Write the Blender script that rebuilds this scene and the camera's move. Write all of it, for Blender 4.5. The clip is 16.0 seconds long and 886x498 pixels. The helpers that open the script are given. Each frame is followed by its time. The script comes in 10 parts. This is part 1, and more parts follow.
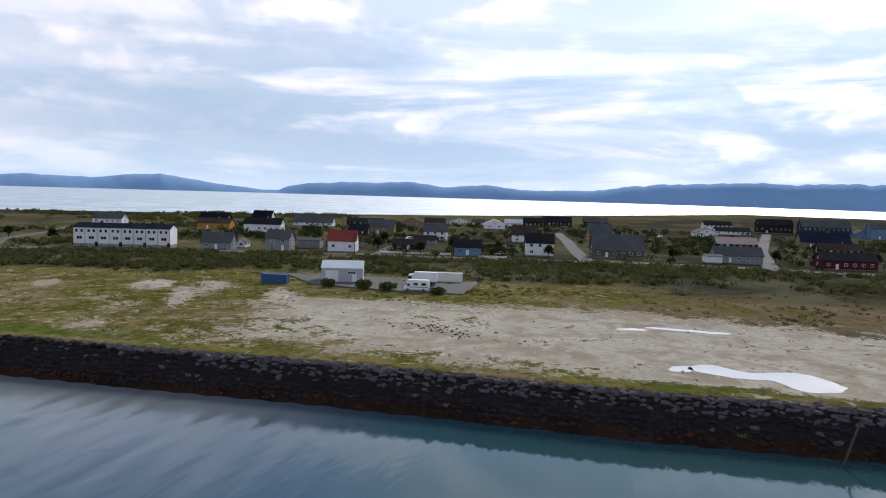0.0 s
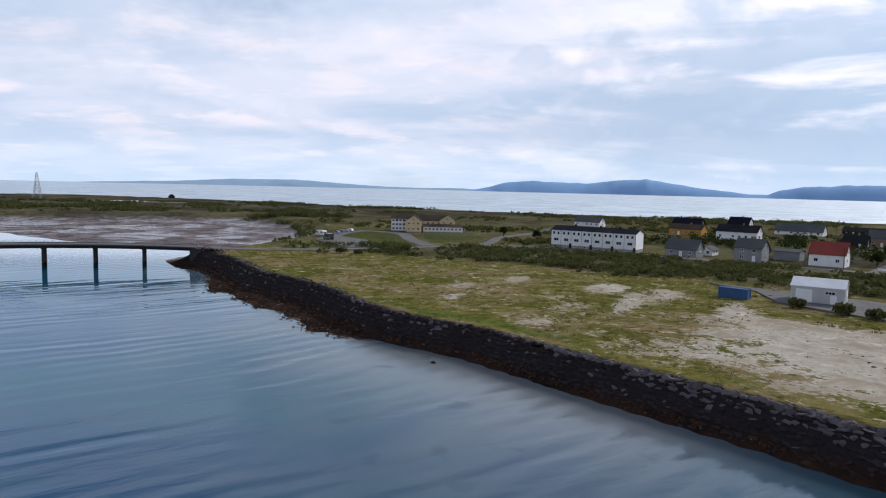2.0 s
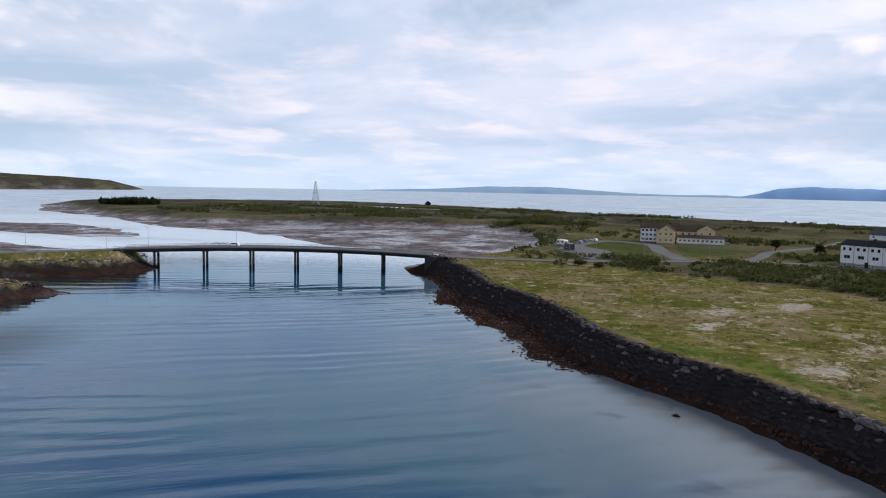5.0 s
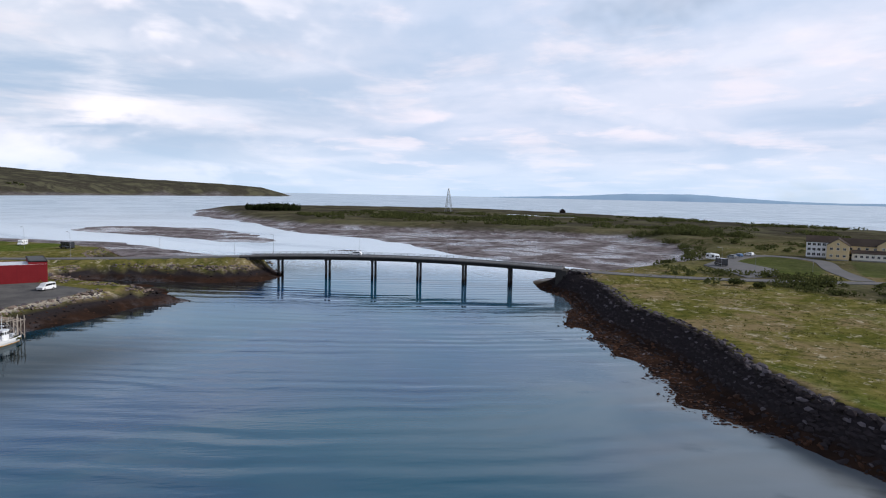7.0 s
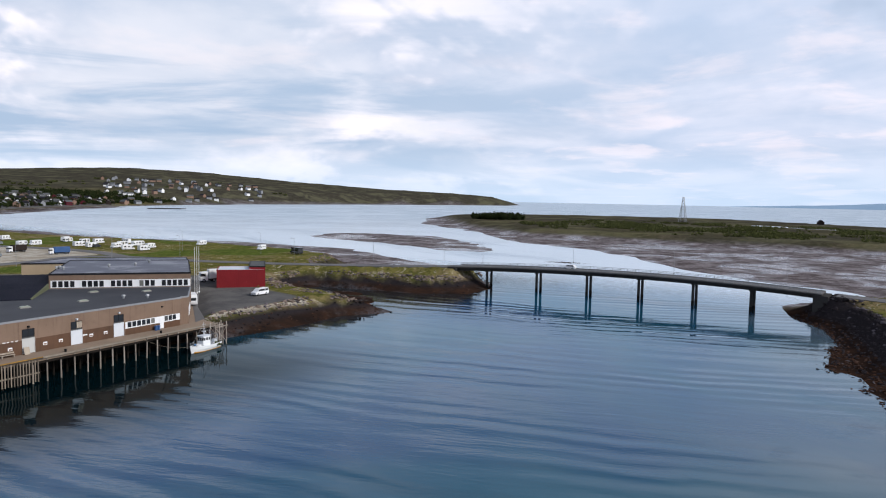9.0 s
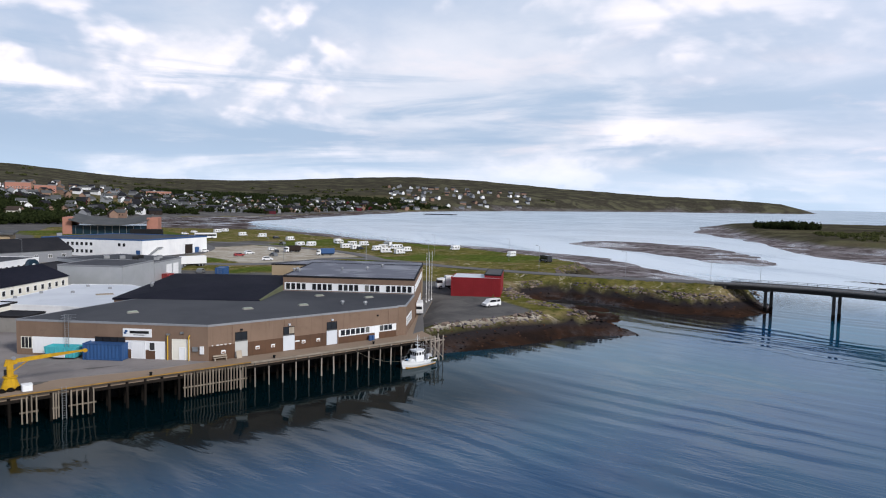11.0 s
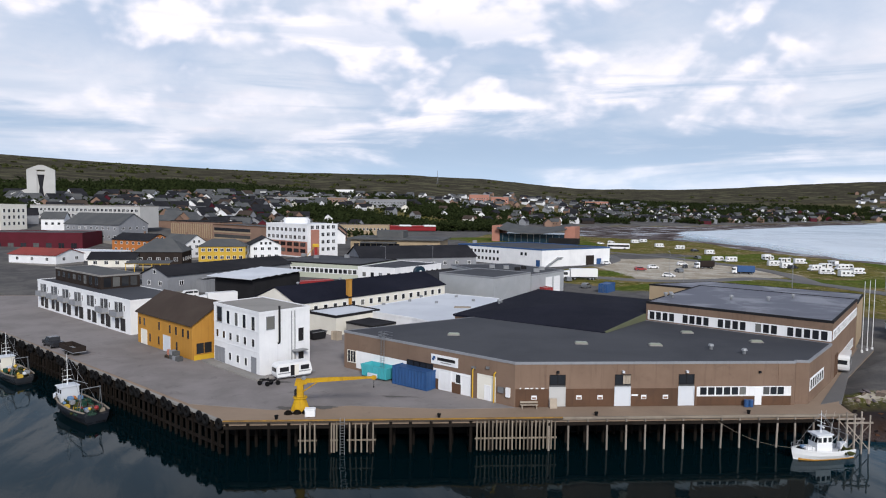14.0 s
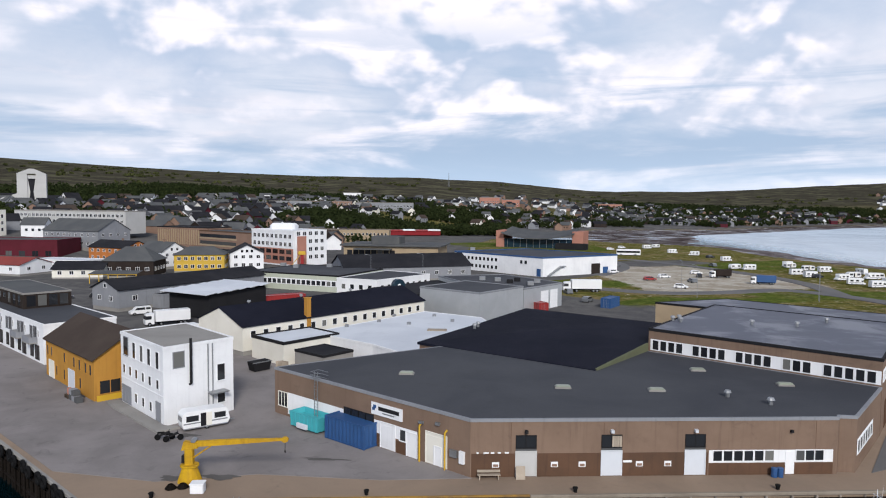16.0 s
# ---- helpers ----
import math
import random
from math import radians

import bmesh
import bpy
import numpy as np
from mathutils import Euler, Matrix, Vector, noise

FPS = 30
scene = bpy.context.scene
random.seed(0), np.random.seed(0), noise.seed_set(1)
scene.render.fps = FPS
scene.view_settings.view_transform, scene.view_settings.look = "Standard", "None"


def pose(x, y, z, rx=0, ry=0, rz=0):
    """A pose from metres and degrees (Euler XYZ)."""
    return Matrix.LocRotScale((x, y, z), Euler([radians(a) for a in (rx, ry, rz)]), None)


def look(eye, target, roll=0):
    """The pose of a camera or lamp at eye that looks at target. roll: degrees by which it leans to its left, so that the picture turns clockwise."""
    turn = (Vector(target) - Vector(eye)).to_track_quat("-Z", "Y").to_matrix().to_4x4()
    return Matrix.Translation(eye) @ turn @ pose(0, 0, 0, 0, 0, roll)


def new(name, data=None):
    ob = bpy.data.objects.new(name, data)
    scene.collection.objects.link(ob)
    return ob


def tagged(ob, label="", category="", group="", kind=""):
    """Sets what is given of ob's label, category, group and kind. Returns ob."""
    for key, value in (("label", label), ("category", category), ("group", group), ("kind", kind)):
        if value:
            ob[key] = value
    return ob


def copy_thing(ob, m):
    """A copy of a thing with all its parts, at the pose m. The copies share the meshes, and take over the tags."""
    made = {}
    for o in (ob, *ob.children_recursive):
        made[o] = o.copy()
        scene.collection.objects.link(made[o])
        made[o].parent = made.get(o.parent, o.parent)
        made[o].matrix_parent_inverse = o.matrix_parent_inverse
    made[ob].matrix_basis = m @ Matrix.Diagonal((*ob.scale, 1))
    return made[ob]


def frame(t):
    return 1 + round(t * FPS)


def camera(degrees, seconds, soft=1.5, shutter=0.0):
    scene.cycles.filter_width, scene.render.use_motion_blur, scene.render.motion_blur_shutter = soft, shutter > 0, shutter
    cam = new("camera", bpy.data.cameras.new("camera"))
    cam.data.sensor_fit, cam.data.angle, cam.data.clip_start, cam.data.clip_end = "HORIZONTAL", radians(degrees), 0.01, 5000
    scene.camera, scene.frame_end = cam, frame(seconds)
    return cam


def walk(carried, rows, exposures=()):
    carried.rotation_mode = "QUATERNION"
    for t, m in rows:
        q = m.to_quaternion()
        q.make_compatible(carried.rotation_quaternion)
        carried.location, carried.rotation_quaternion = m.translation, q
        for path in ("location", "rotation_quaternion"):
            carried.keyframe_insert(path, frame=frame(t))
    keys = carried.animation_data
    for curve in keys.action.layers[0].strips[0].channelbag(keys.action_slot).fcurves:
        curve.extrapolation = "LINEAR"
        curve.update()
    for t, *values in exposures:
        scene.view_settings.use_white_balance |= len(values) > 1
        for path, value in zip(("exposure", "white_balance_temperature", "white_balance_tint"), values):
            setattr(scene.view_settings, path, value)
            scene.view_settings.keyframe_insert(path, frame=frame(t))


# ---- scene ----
cam = camera(64.98, 16.0, 1.1)
# seconds, x, y, z, yaw, pitch, roll
PATH = [
    (0.0, -0.00, -0.00, 31.27, -143.09, -4.59, -1.70),
    (0.5, 0.10, -2.37, 31.30, -131.92, -4.80, -1.65),
    (1.0, 0.50, -4.90, 31.41, -121.95, -4.98, -1.55),
    (1.5, 1.36, -7.49, 31.55, -113.33, -5.12, -1.43),
    (2.0, 2.81, -9.97, 31.53, -104.77, -5.23, -1.36),
    (2.5, 4.82, -12.19, 31.36, -97.23, -5.23, -1.06),
    (3.0, 7.36, -14.04, 31.20, -91.24, -5.24, -0.96),
    (3.5, 10.35, -15.50, 31.12, -86.29, -5.34, -1.08),
    (3.7, 11.70, -15.95, 31.13, -85.45, -5.31, -1.09),
    (4.0, 13.98, -16.39, 31.16, -84.95, -5.25, -1.09),
    (4.5, 18.29, -16.61, 31.19, -84.60, -5.17, -1.11),
    (5.0, 23.00, -16.42, 31.23, -84.25, -5.08, -1.12),
    (5.4, 26.87, -16.13, 31.26, -83.40, -5.01, -1.13),
    (5.8, 30.67, -15.85, 31.29, -81.70, -4.94, -1.14),
    (6.0, 32.50, -15.76, 31.30, -80.34, -4.91, -1.15),
    (6.5, 37.04, -15.56, 31.37, -76.79, -4.83, -1.17),
    (7.0, 41.67, -15.23, 31.35, -73.20, -4.72, -1.21),
    (7.5, 46.43, -14.74, 31.31, -68.74, -4.62, -1.13),
    (8.0, 51.31, -14.06, 31.29, -63.91, -4.49, -1.16),
    (9.25, 64.19, -10.77, 30.75, -51.93, -4.29, -1.00),
    (10.5, 76.70, -4.65, 30.16, -38.63, -4.12, -0.86),
    (11.0, 81.28, -1.72, 29.93, -32.60, -4.14, -1.07),
    (11.5, 85.75, 1.43, 29.71, -26.46, -4.08, -1.06),
    (12.0, 90.00, 4.86, 29.49, -20.30, -4.07, -1.04),
    (12.5, 93.93, 8.66, 29.36, -14.10, -3.99, -0.85),
    (13.0, 97.45, 12.78, 29.32, -7.91, -3.92, -0.76),
    (13.5, 100.53, 17.25, 29.35, -1.96, -3.86, -0.72),
    (14.0, 103.23, 21.99, 29.47, 2.70, -3.87, -0.63),
    (14.5, 105.55, 26.90, 29.61, 3.73, -3.90, -0.53),
    (15.0, 107.36, 31.87, 29.72, 3.78, -3.82, -0.50),
    (15.5, 108.74, 37.05, 29.88, 3.83, -3.72, -0.53),
    (16.0, 110.02, 42.35, 30.10, 3.88, -3.65, -0.46),
]
walk(cam, [(t, pose(x, y, z, 90 + pitch, roll, yaw)) for t, x, y, z, yaw, pitch, roll in PATH])

# ---- world: broken cloud over a blue sky, sun behind thin cloud in the south ----
SUN_YAW, SUN_ELEV = -166.0, 32.0
sun_dir = Vector((-math.sin(radians(SUN_YAW)) * math.cos(radians(SUN_ELEV)), math.cos(radians(SUN_YAW)) * math.cos(radians(SUN_ELEV)), math.sin(radians(SUN_ELEV))))


def math_node(nt, op, a, b=None, c=None, clamp=False):
    n = nt.nodes.new("ShaderNodeMath")
    n.operation, n.use_clamp = op, clamp
    for i, v in enumerate((a, b, c)):
        if v is None:
            continue
        if isinstance(v, (int, float)):
            n.inputs[i].default_value = v
        else:
            nt.links.new(v, n.inputs[i])
    return n.outputs[0]


def noise_node(nt, vec, scale, detail=4.0, rough=0.55, distort=0.0):
    n = nt.nodes.new("ShaderNodeTexNoise")
    n.inputs["Scale"].default_value, n.inputs["Detail"].default_value = scale, detail
    n.inputs["Roughness"].default_value, n.inputs["Distortion"].default_value = rough, distort
    if vec is not None:
        nt.links.new(vec, n.inputs["Vector"])
    return n.outputs["Fac"]


def ramp_node(nt, fac, stops):
    n = nt.nodes.new("ShaderNodeValToRGB")
    e = n.color_ramp.elements
    while len(e) < len(stops):
        e.new(0.5)
    for k, (p, c) in enumerate(stops):
        e[k].position, e[k].color = p, (*c, 1)
    nt.links.new(fac, n.inputs["Fac"])
    return n.outputs["Color"]


def mix_node(nt, fac, a, b):
    n = nt.nodes.new("ShaderNodeMix")
    n.data_type = "RGBA"
    for sock, v in ((n.inputs["Factor"], fac), (n.inputs["A"], a), (n.inputs["B"], b)):
        if isinstance(v, (int, float)):
            sock.default_value = v
        elif isinstance(v, tuple):
            sock.default_value = (*v, 1)
        else:
            nt.links.new(v, sock)
    return n.outputs["Result"]


def smooth_node(nt, x, lo, hi):
    n = nt.nodes.new("ShaderNodeMapRange")
    n.interpolation_type = "SMOOTHSTEP"
    n.inputs["From Min"].default_value, n.inputs["From Max"].default_value = lo, hi
    nt.links.new(x, n.inputs["Value"])
    return n.outputs["Result"]


def make_world():
    w = bpy.data.worlds.new("overcast_sky")
    scene.world = w
    w.use_nodes = True
    nt = w.node_tree
    nt.nodes.clear()
    out, bg = nt.nodes.new("ShaderNodeOutputWorld"), nt.nodes.new("ShaderNodeBackground")
    bg.inputs["Strength"].default_value = 0.1
    sky = nt.nodes.new("ShaderNodeTexSky")
    sky.sky_type, sky.sun_disc = "NISHITA", False
    sky.sun_elevation, sky.sun_rotation = radians(SUN_ELEV), radians(-SUN_YAW)
    sky.air_density, sky.dust_density = 1.0, 0.6
    tc, sep = nt.nodes.new("ShaderNodeTexCoord"), nt.nodes.new("ShaderNodeSeparateXYZ")
    nt.links.new(tc.outputs["Generated"], sep.inputs[0])
    x, y, z = sep.outputs
    def layer(lift):
        zz = math_node(nt, "ADD", math_node(nt, "MAXIMUM", z, 0.0), lift)
        comb = nt.nodes.new("ShaderNodeCombineXYZ")
        nt.links.new(math_node(nt, "DIVIDE", x, zz), comb.inputs[0])
        nt.links.new(math_node(nt, "DIVIDE", y, zz), comb.inputs[1])
        return comb.outputs[0]

    def times(*a):
        out = a[0]
        for q in a[1:]:
            out = math_node(nt, "MULTIPLY", out, q)
        return out

    flat, p = layer(0.12), layer(0.5)
    higher = nt.nodes.new("ShaderNodeVectorMath")
    higher.operation = "SCALE"
    nt.links.new(p, higher.inputs[0])
    higher.inputs["Scale"].default_value = 0.95
    north, south = smooth_node(nt, y, 0.25, 0.8), smooth_node(nt, math_node(nt, "MULTIPLY", y, -1.0), 0.15, 0.75)
    # high thin layer, in soft flat patches
    soft = smooth_node(nt, noise_node(nt, flat, 0.85, 6.0, 0.5, 0.5), 0.34, 0.66)
    col = mix_node(nt, soft, (5.5, 6.6, 8.6), (7.75, 8.15, 9.7))
    pale = smooth_node(nt, noise_node(nt, flat, 1.7, 6.0, 0.55, 0.3), 0.5, 0.68)
    col = mix_node(nt, times(pale, 0.75), col, (9.7, 9.0, 9.9))

    col = mix_node(nt, times(north, 0.55), col, mix_node(nt, soft, (6.3, 6.9, 8.0), (8.3, 8.5, 9.2)))

    # heaped cloud with lit tops and grey undersides
    def density(q, rich):
        big = noise_node(nt, q, 1.1, 2.0, 0.5, 0.2)
        mid = noise_node(nt, q, 2.9, rich, 0.56, 0.15)
        return math_node(nt, "ADD", times(big, 0.5), times(mid, 0.5))

    dens, near, above = density(p, 10.0), density(p, 4.5), density(higher.outputs[0], 4.5)
    under = smooth_node(nt, math_node(nt, "ADD", math_node(nt, "SUBTRACT", above, near), times(math_node(nt, "SUBTRACT", near, dens), 0.5)), -0.03, 0.035)
    lit = mix_node(nt, under, (11.2, 10.6, 11.3), (5.1, 6.1, 7.9))
    heap = math_node(nt, "ADD", times(north, 0.9), math_node(nt, "ADD", times(south, 0.6), 0.1), clamp=True)
    col = mix_node(nt, times(smooth_node(nt, dens, 0.4, 0.56), heap), col, lit)
    # long grey-blue banks low in the sky
    drawn = nt.nodes.new("ShaderNodeVectorMath")
    drawn.operation = "MULTIPLY_ADD"
    nt.links.new(tc.outputs["Generated"], drawn.inputs[0])
    drawn.inputs[1].default_value, drawn.inputs[2].default_value = (2.0, 2.0, 15.0), (3.1, 1.7, 0.4)
    bank = smooth_node(nt, noise_node(nt, drawn.outputs[0], 1.0, 7.0, 0.56, 0.5), 0.45, 0.62)
    lowish = math_node(nt, "SUBTRACT", 1.0, smooth_node(nt, z, 0.15, 0.3))
    col = mix_node(nt, times(bank, lowish, math_node(nt, "ADD", times(math_node(nt, "MAXIMUM", north, south), 0.68), 0.27)), col, (4.2, 5.5, 7.4))
    glow = nt.nodes.new("ShaderNodeVectorMath")
    glow.operation = "DOT_PRODUCT"
    nt.links.new(tc.outputs["Generated"], glow.inputs[0])
    glow.inputs[1].default_value = sun_dir
    g = math_node(nt, "POWER", math_node(nt, "MAXIMUM", glow.outputs["Value"], 0.0), 7.0)
    scale = nt.nodes.new("ShaderNodeVectorMath")
    scale.operation = "SCALE"
    nt.links.new(col, scale.inputs[0])
    nt.links.new(math_node(nt, "ADD", times(g, 0.6), 1.03), scale.inputs["Scale"])
    # small breaks of blue, and the cloud opens overhead
    gap = smooth_node(nt, noise_node(nt, p, 1.3, 5.0, 0.55, 0.5), 0.6, 0.7)
    col = mix_node(nt, times(gap, 0.4), scale.outputs[0], sky.outputs["Color"])
    col = mix_node(nt, times(smooth_node(nt, z, 0.3, 0.55), 0.75), col, sky.outputs["Color"])
    # pale blue band of distant cloud over the horizon
    low = times(math_node(nt, "SUBTRACT", 1.0, smooth_node(nt, z, 0.0, 0.085)), 0.62)
    col = mix_node(nt, low, col, (6.4, 8.1, 10.3))
    nt.links.new(col, bg.inputs["Color"])
    nt.links.new(bg.outputs[0], out.inputs[0])


make_world()
sun = new("sun", bpy.data.lights.new("sun", "SUN"))
sun.data.energy, sun.data.angle, sun.data.color = 2.9, radians(10), (1.0, 0.95, 0.89)
sun.matrix_world = look((0, 0, 300), Vector((0, 0, 300)) - sun_dir)

# ---- materials ----


def plain(name, c1, c2=None, scale=1.5, rough=0.8, bump=0.15, metal=0.0, grime=0.25, vary=0.0, spec=None, streak=0.0, wet=0.0):
    """A surface of colour c1 with patches and grain towards c2, dirt at two scales and fine relief."""
    c2 = c2 or tuple(v * 0.72 for v in c1)
    m = bpy.data.materials.new(name)
    m.use_nodes = True
    nt = m.node_tree
    b = nt.nodes["Principled BSDF"]
    tc = nt.nodes.new("ShaderNodeTexCoord")
    o = tc.outputs["Object"]
    n1 = noise_node(nt, o, scale * 0.22, 5.0, 0.6, 0.4)
    n2 = noise_node(nt, o, scale * 6.0, 4.0, 0.65)
    fac = math_node(nt, "ADD", math_node(nt, "MULTIPLY", smooth_node(nt, n1, 0.35, 0.7), 0.7), math_node(nt, "MULTIPLY", n2, 0.3))
    col = mix_node(nt, fac, c1, c2)
    dirt = smooth_node(nt, noise_node(nt, o, scale * 0.9, 6.0, 0.7, 0.8), 0.55, 0.8)
    col = mix_node(nt, math_node(nt, "MULTIPLY", dirt, grime), col, tuple(v * 0.45 + 0.02 for v in c2))
    if streak:
        # runs of dirt down the wall
        mp = nt.nodes.new("ShaderNodeMapping")
        mp.inputs["Scale"].default_value = (1.0, 1.0, 0.06)
        nt.links.new(o, mp.inputs["Vector"])
        run = smooth_node(nt, noise_node(nt, mp.outputs[0], 2.2, 5.0, 0.65), 0.5, 0.72)
        col = mix_node(nt, math_node(nt, "MULTIPLY", run, streak), col, tuple(v * 0.5 + 0.01 for v in c2))
    if vary:
        info = nt.nodes.new("ShaderNodeObjectInfo")
        hsv = nt.nodes.new("ShaderNodeHueSaturation")
        nt.links.new(col, hsv.inputs["Color"])
        nt.links.new(math_node(nt, "ADD", math_node(nt, "MULTIPLY", info.outputs["Random"], 2 * vary), 1 - vary), hsv.inputs["Value"])
        col = hsv.outputs["Color"]
    nt.links.new(col, b.inputs["Base Color"])
    b.inputs["Roughness"].default_value, b.inputs["Metallic"].default_value = rough, metal
    if wet:
        nt.links.new(math_node(nt, "SUBTRACT", rough, math_node(nt, "MULTIPLY", smooth_node(nt, n1, 0.45, 0.62), wet)), b.inputs["Roughness"])
    b.inputs["Specular IOR Level"].default_value = spec if spec is not None else (0.5 if rough < 0.6 else 0.06)
    if bump:
        bp = nt.nodes.new("ShaderNodeBump")
        bp.inputs["Strength"].default_value, bp.inputs["Distance"].default_value = bump, 0.05
        nt.links.new(n2, bp.inputs["Height"])
        nt.links.new(bp.outputs[0], b.inputs["Normal"])
    return m


M = {}
M["white_paint"] = plain("white_paint", (0.8, 0.81, 0.82), (0.68, 0.69, 0.71), 0.8, 0.7, 0.05, grime=0.22, streak=0.12)
M["cream_paint"] = plain("cream_paint", (0.76, 0.74, 0.67), (0.66, 0.64, 0.57), 0.8, 0.7, 0.05)
M["pale_yellow_paint"] = plain("pale_yellow_paint", (0.66, 0.52, 0.3), (0.56, 0.44, 0.26), 0.8, 0.7, 0.05)
M["brown_wall"] = plain("brown_wall", (0.22, 0.153, 0.113), (0.165, 0.113, 0.084), 0.6, 0.85, 0.15, grime=0.55, streak=0.3)
M["brown_plinth"] = plain("brown_plinth", (0.125, 0.07, 0.045), (0.085, 0.053, 0.037), 0.9, 0.85, 0.2, grime=0.55, streak=0.3)
M["grey_roof"] = plain("grey_roof", (0.05, 0.053, 0.062), (0.072, 0.075, 0.083), 0.35, 0.75, 0.3, grime=0.7)
M["black_roof"] = plain("black_roof", (0.008, 0.009, 0.016), (0.016, 0.017, 0.027), 0.5, 0.8, 1.0, grime=0.3, spec=0.05)
M["wet_roof"] = plain("wet_roof", (0.085, 0.092, 0.122), (0.115, 0.122, 0.15), 0.5, 0.6, 0.15, grime=0.4, spec=0.4, wet=0.22)
M["pale_roof"] = plain("pale_roof", (0.62, 0.65, 0.69), (0.5, 0.53, 0.58), 0.4, 0.6, 0.08)
M["brown_roof"] = plain("brown_roof", (0.05, 0.038, 0.032), (0.072, 0.056, 0.047), 0.6, 0.85, 0.3)
M["slate_roof"] = plain("slate_roof", (0.075, 0.08, 0.085), (0.11, 0.112, 0.112), 0.6, 0.8, 0.25)
M["dark_roof"] = plain("dark_roof", (0.016, 0.0165, 0.02), (0.03, 0.03, 0.034), 0.6, 0.8, 0.25)
M["red_roof"] = plain("red_roof", (0.27, 0.06, 0.05), (0.2, 0.05, 0.045), 0.6, 0.75, 0.2)
M["ochre_paint"] = plain("ochre_paint", (0.47, 0.245, 0.05), (0.4, 0.2, 0.045), 0.8, 0.75, 0.08, streak=0.35)
M["orange_paint"] = plain("orange_paint", (0.5, 0.18, 0.05), (0.4, 0.15, 0.05), 0.8, 0.75, 0.08)
M["yellow_paint"] = plain("yellow_paint", (0.6, 0.4, 0.06), (0.5, 0.33, 0.06), 0.8, 0.75, 0.08)
M["red_paint"] = plain("red_paint", (0.24, 0.025, 0.03), (0.19, 0.02, 0.025), 0.8, 0.7, 0.08, streak=0.3)
M["maroon_paint"] = plain("maroon_paint", (0.1, 0.018, 0.028), (0.08, 0.016, 0.022), 0.8, 0.7, 0.08)
M["grey_paint"] = plain("grey_paint", (0.26, 0.27, 0.29), (0.21, 0.22, 0.24), 0.8, 0.75, 0.08, streak=0.3)
M["silver_clad"] = plain("silver_clad", (0.48, 0.5, 0.52), (0.4, 0.42, 0.44), 0.8, 0.45, 0.05, metal=0.35)
M["pink_roof"] = plain("pink_roof", (0.5, 0.37, 0.35), (0.42, 0.31, 0.29), 0.6, 0.75, 0.15)
M["navy_roof"] = plain("navy_roof", (0.012, 0.018, 0.035), (0.022, 0.028, 0.045), 0.6, 0.75, 0.2)
M["navy_paint"] = plain("navy_paint", (0.045, 0.06, 0.085), (0.035, 0.046, 0.066), 0.8, 0.75, 0.08)
M["pale_green_paint"] = plain("pale_green_paint", (0.5, 0.53, 0.44), (0.42, 0.45, 0.37), 0.8, 0.75, 0.08, streak=0.2)
M["dark_wood"] = plain("dark_wood", (0.026, 0.02, 0.018), (0.038, 0.03, 0.026), 1.2, 0.85, 0.2)
M["black_paint"] = plain("black_paint", (0.016, 0.016, 0.018), (0.022, 0.022, 0.024), 1.2, 0.7, 0.1)
M["blue_paint"] = plain("blue_paint", (0.14, 0.25, 0.42), (0.11, 0.2, 0.34), 0.8, 0.7, 0.08)
M["brick_brown"] = plain("brick_brown", (0.26, 0.17, 0.13), (0.21, 0.14, 0.105), 1.0, 0.85, 0.12)
M["salmon_wall"] = plain("salmon_wall", (0.42, 0.2, 0.15), (0.34, 0.17, 0.13), 1.0, 0.85, 0.12)
M["beige_wall"] = plain("beige_wall", (0.38, 0.3, 0.2), (0.32, 0.25, 0.17), 1.0, 0.85, 0.12)
M["rusty_yellow"] = plain("rusty_yellow", (0.34, 0.19, 0.04), (0.16, 0.1, 0.05), 3.0, 0.7, 0.1, grime=0.5)
M["olive_board"] = plain("olive_board", (0.13, 0.14, 0.085), (0.1, 0.105, 0.07), 1.0, 0.85, 0.12)
M["pale_concrete"] = plain("pale_concrete", (0.5, 0.5, 0.49), (0.42, 0.42, 0.41), 0.4, 0.85, 0.1)
M["concrete"] = plain("concrete", (0.3, 0.29, 0.27), (0.22, 0.21, 0.2), 0.6, 0.9, 0.2, grime=0.35)
M["quay_concrete"] = plain("quay_concrete", (0.3, 0.225, 0.165), (0.22, 0.17, 0.13), 0.35, 0.9, 0.2, grime=0.4)
M["asphalt"] = plain("asphalt", (0.125, 0.123, 0.125), (0.165, 0.16, 0.157), 0.3, 0.88, 0.2, grime=0.35)
M["quay_asphalt"] = plain("quay_asphalt", (0.266, 0.244, 0.238), (0.176, 0.161, 0.156), 0.5, 0.88, 0.2, grime=0.75)
M["bridge_concrete"] = plain("bridge_concrete", (0.2, 0.19, 0.18), (0.14, 0.135, 0.13), 0.7, 0.9, 0.2, grime=0.4)
# bridge concrete again, shadow on columns and underside put into its colour
M["shaded_concrete"] = plain("shaded_concrete", (0.055, 0.052, 0.05), (0.035, 0.033, 0.032), 0.7, 0.9, 0.2, grime=0.4)
M["old_timber"] = plain("old_timber", (0.085, 0.066, 0.05), (0.05, 0.04, 0.032), 1.5, 0.9, 0.3, vary=0.25)
# near black: under-deck shade put into the colour of damp timber
M["dark_timber"] = plain("dark_timber", (0.009, 0.0072, 0.006), (0.017, 0.0135, 0.0115), 1.5, 0.7, 0.3, vary=0.25)
M["pale_timber"] = plain("pale_timber", (0.36, 0.31, 0.25), (0.24, 0.2, 0.16), 2.0, 0.85, 0.2, vary=0.3)
M["rock_dark"] = plain("rock_dark", (0.026, 0.021, 0.0225), (0.012, 0.0098, 0.0104), 1.2, 0.8, 0.5, vary=0.55)
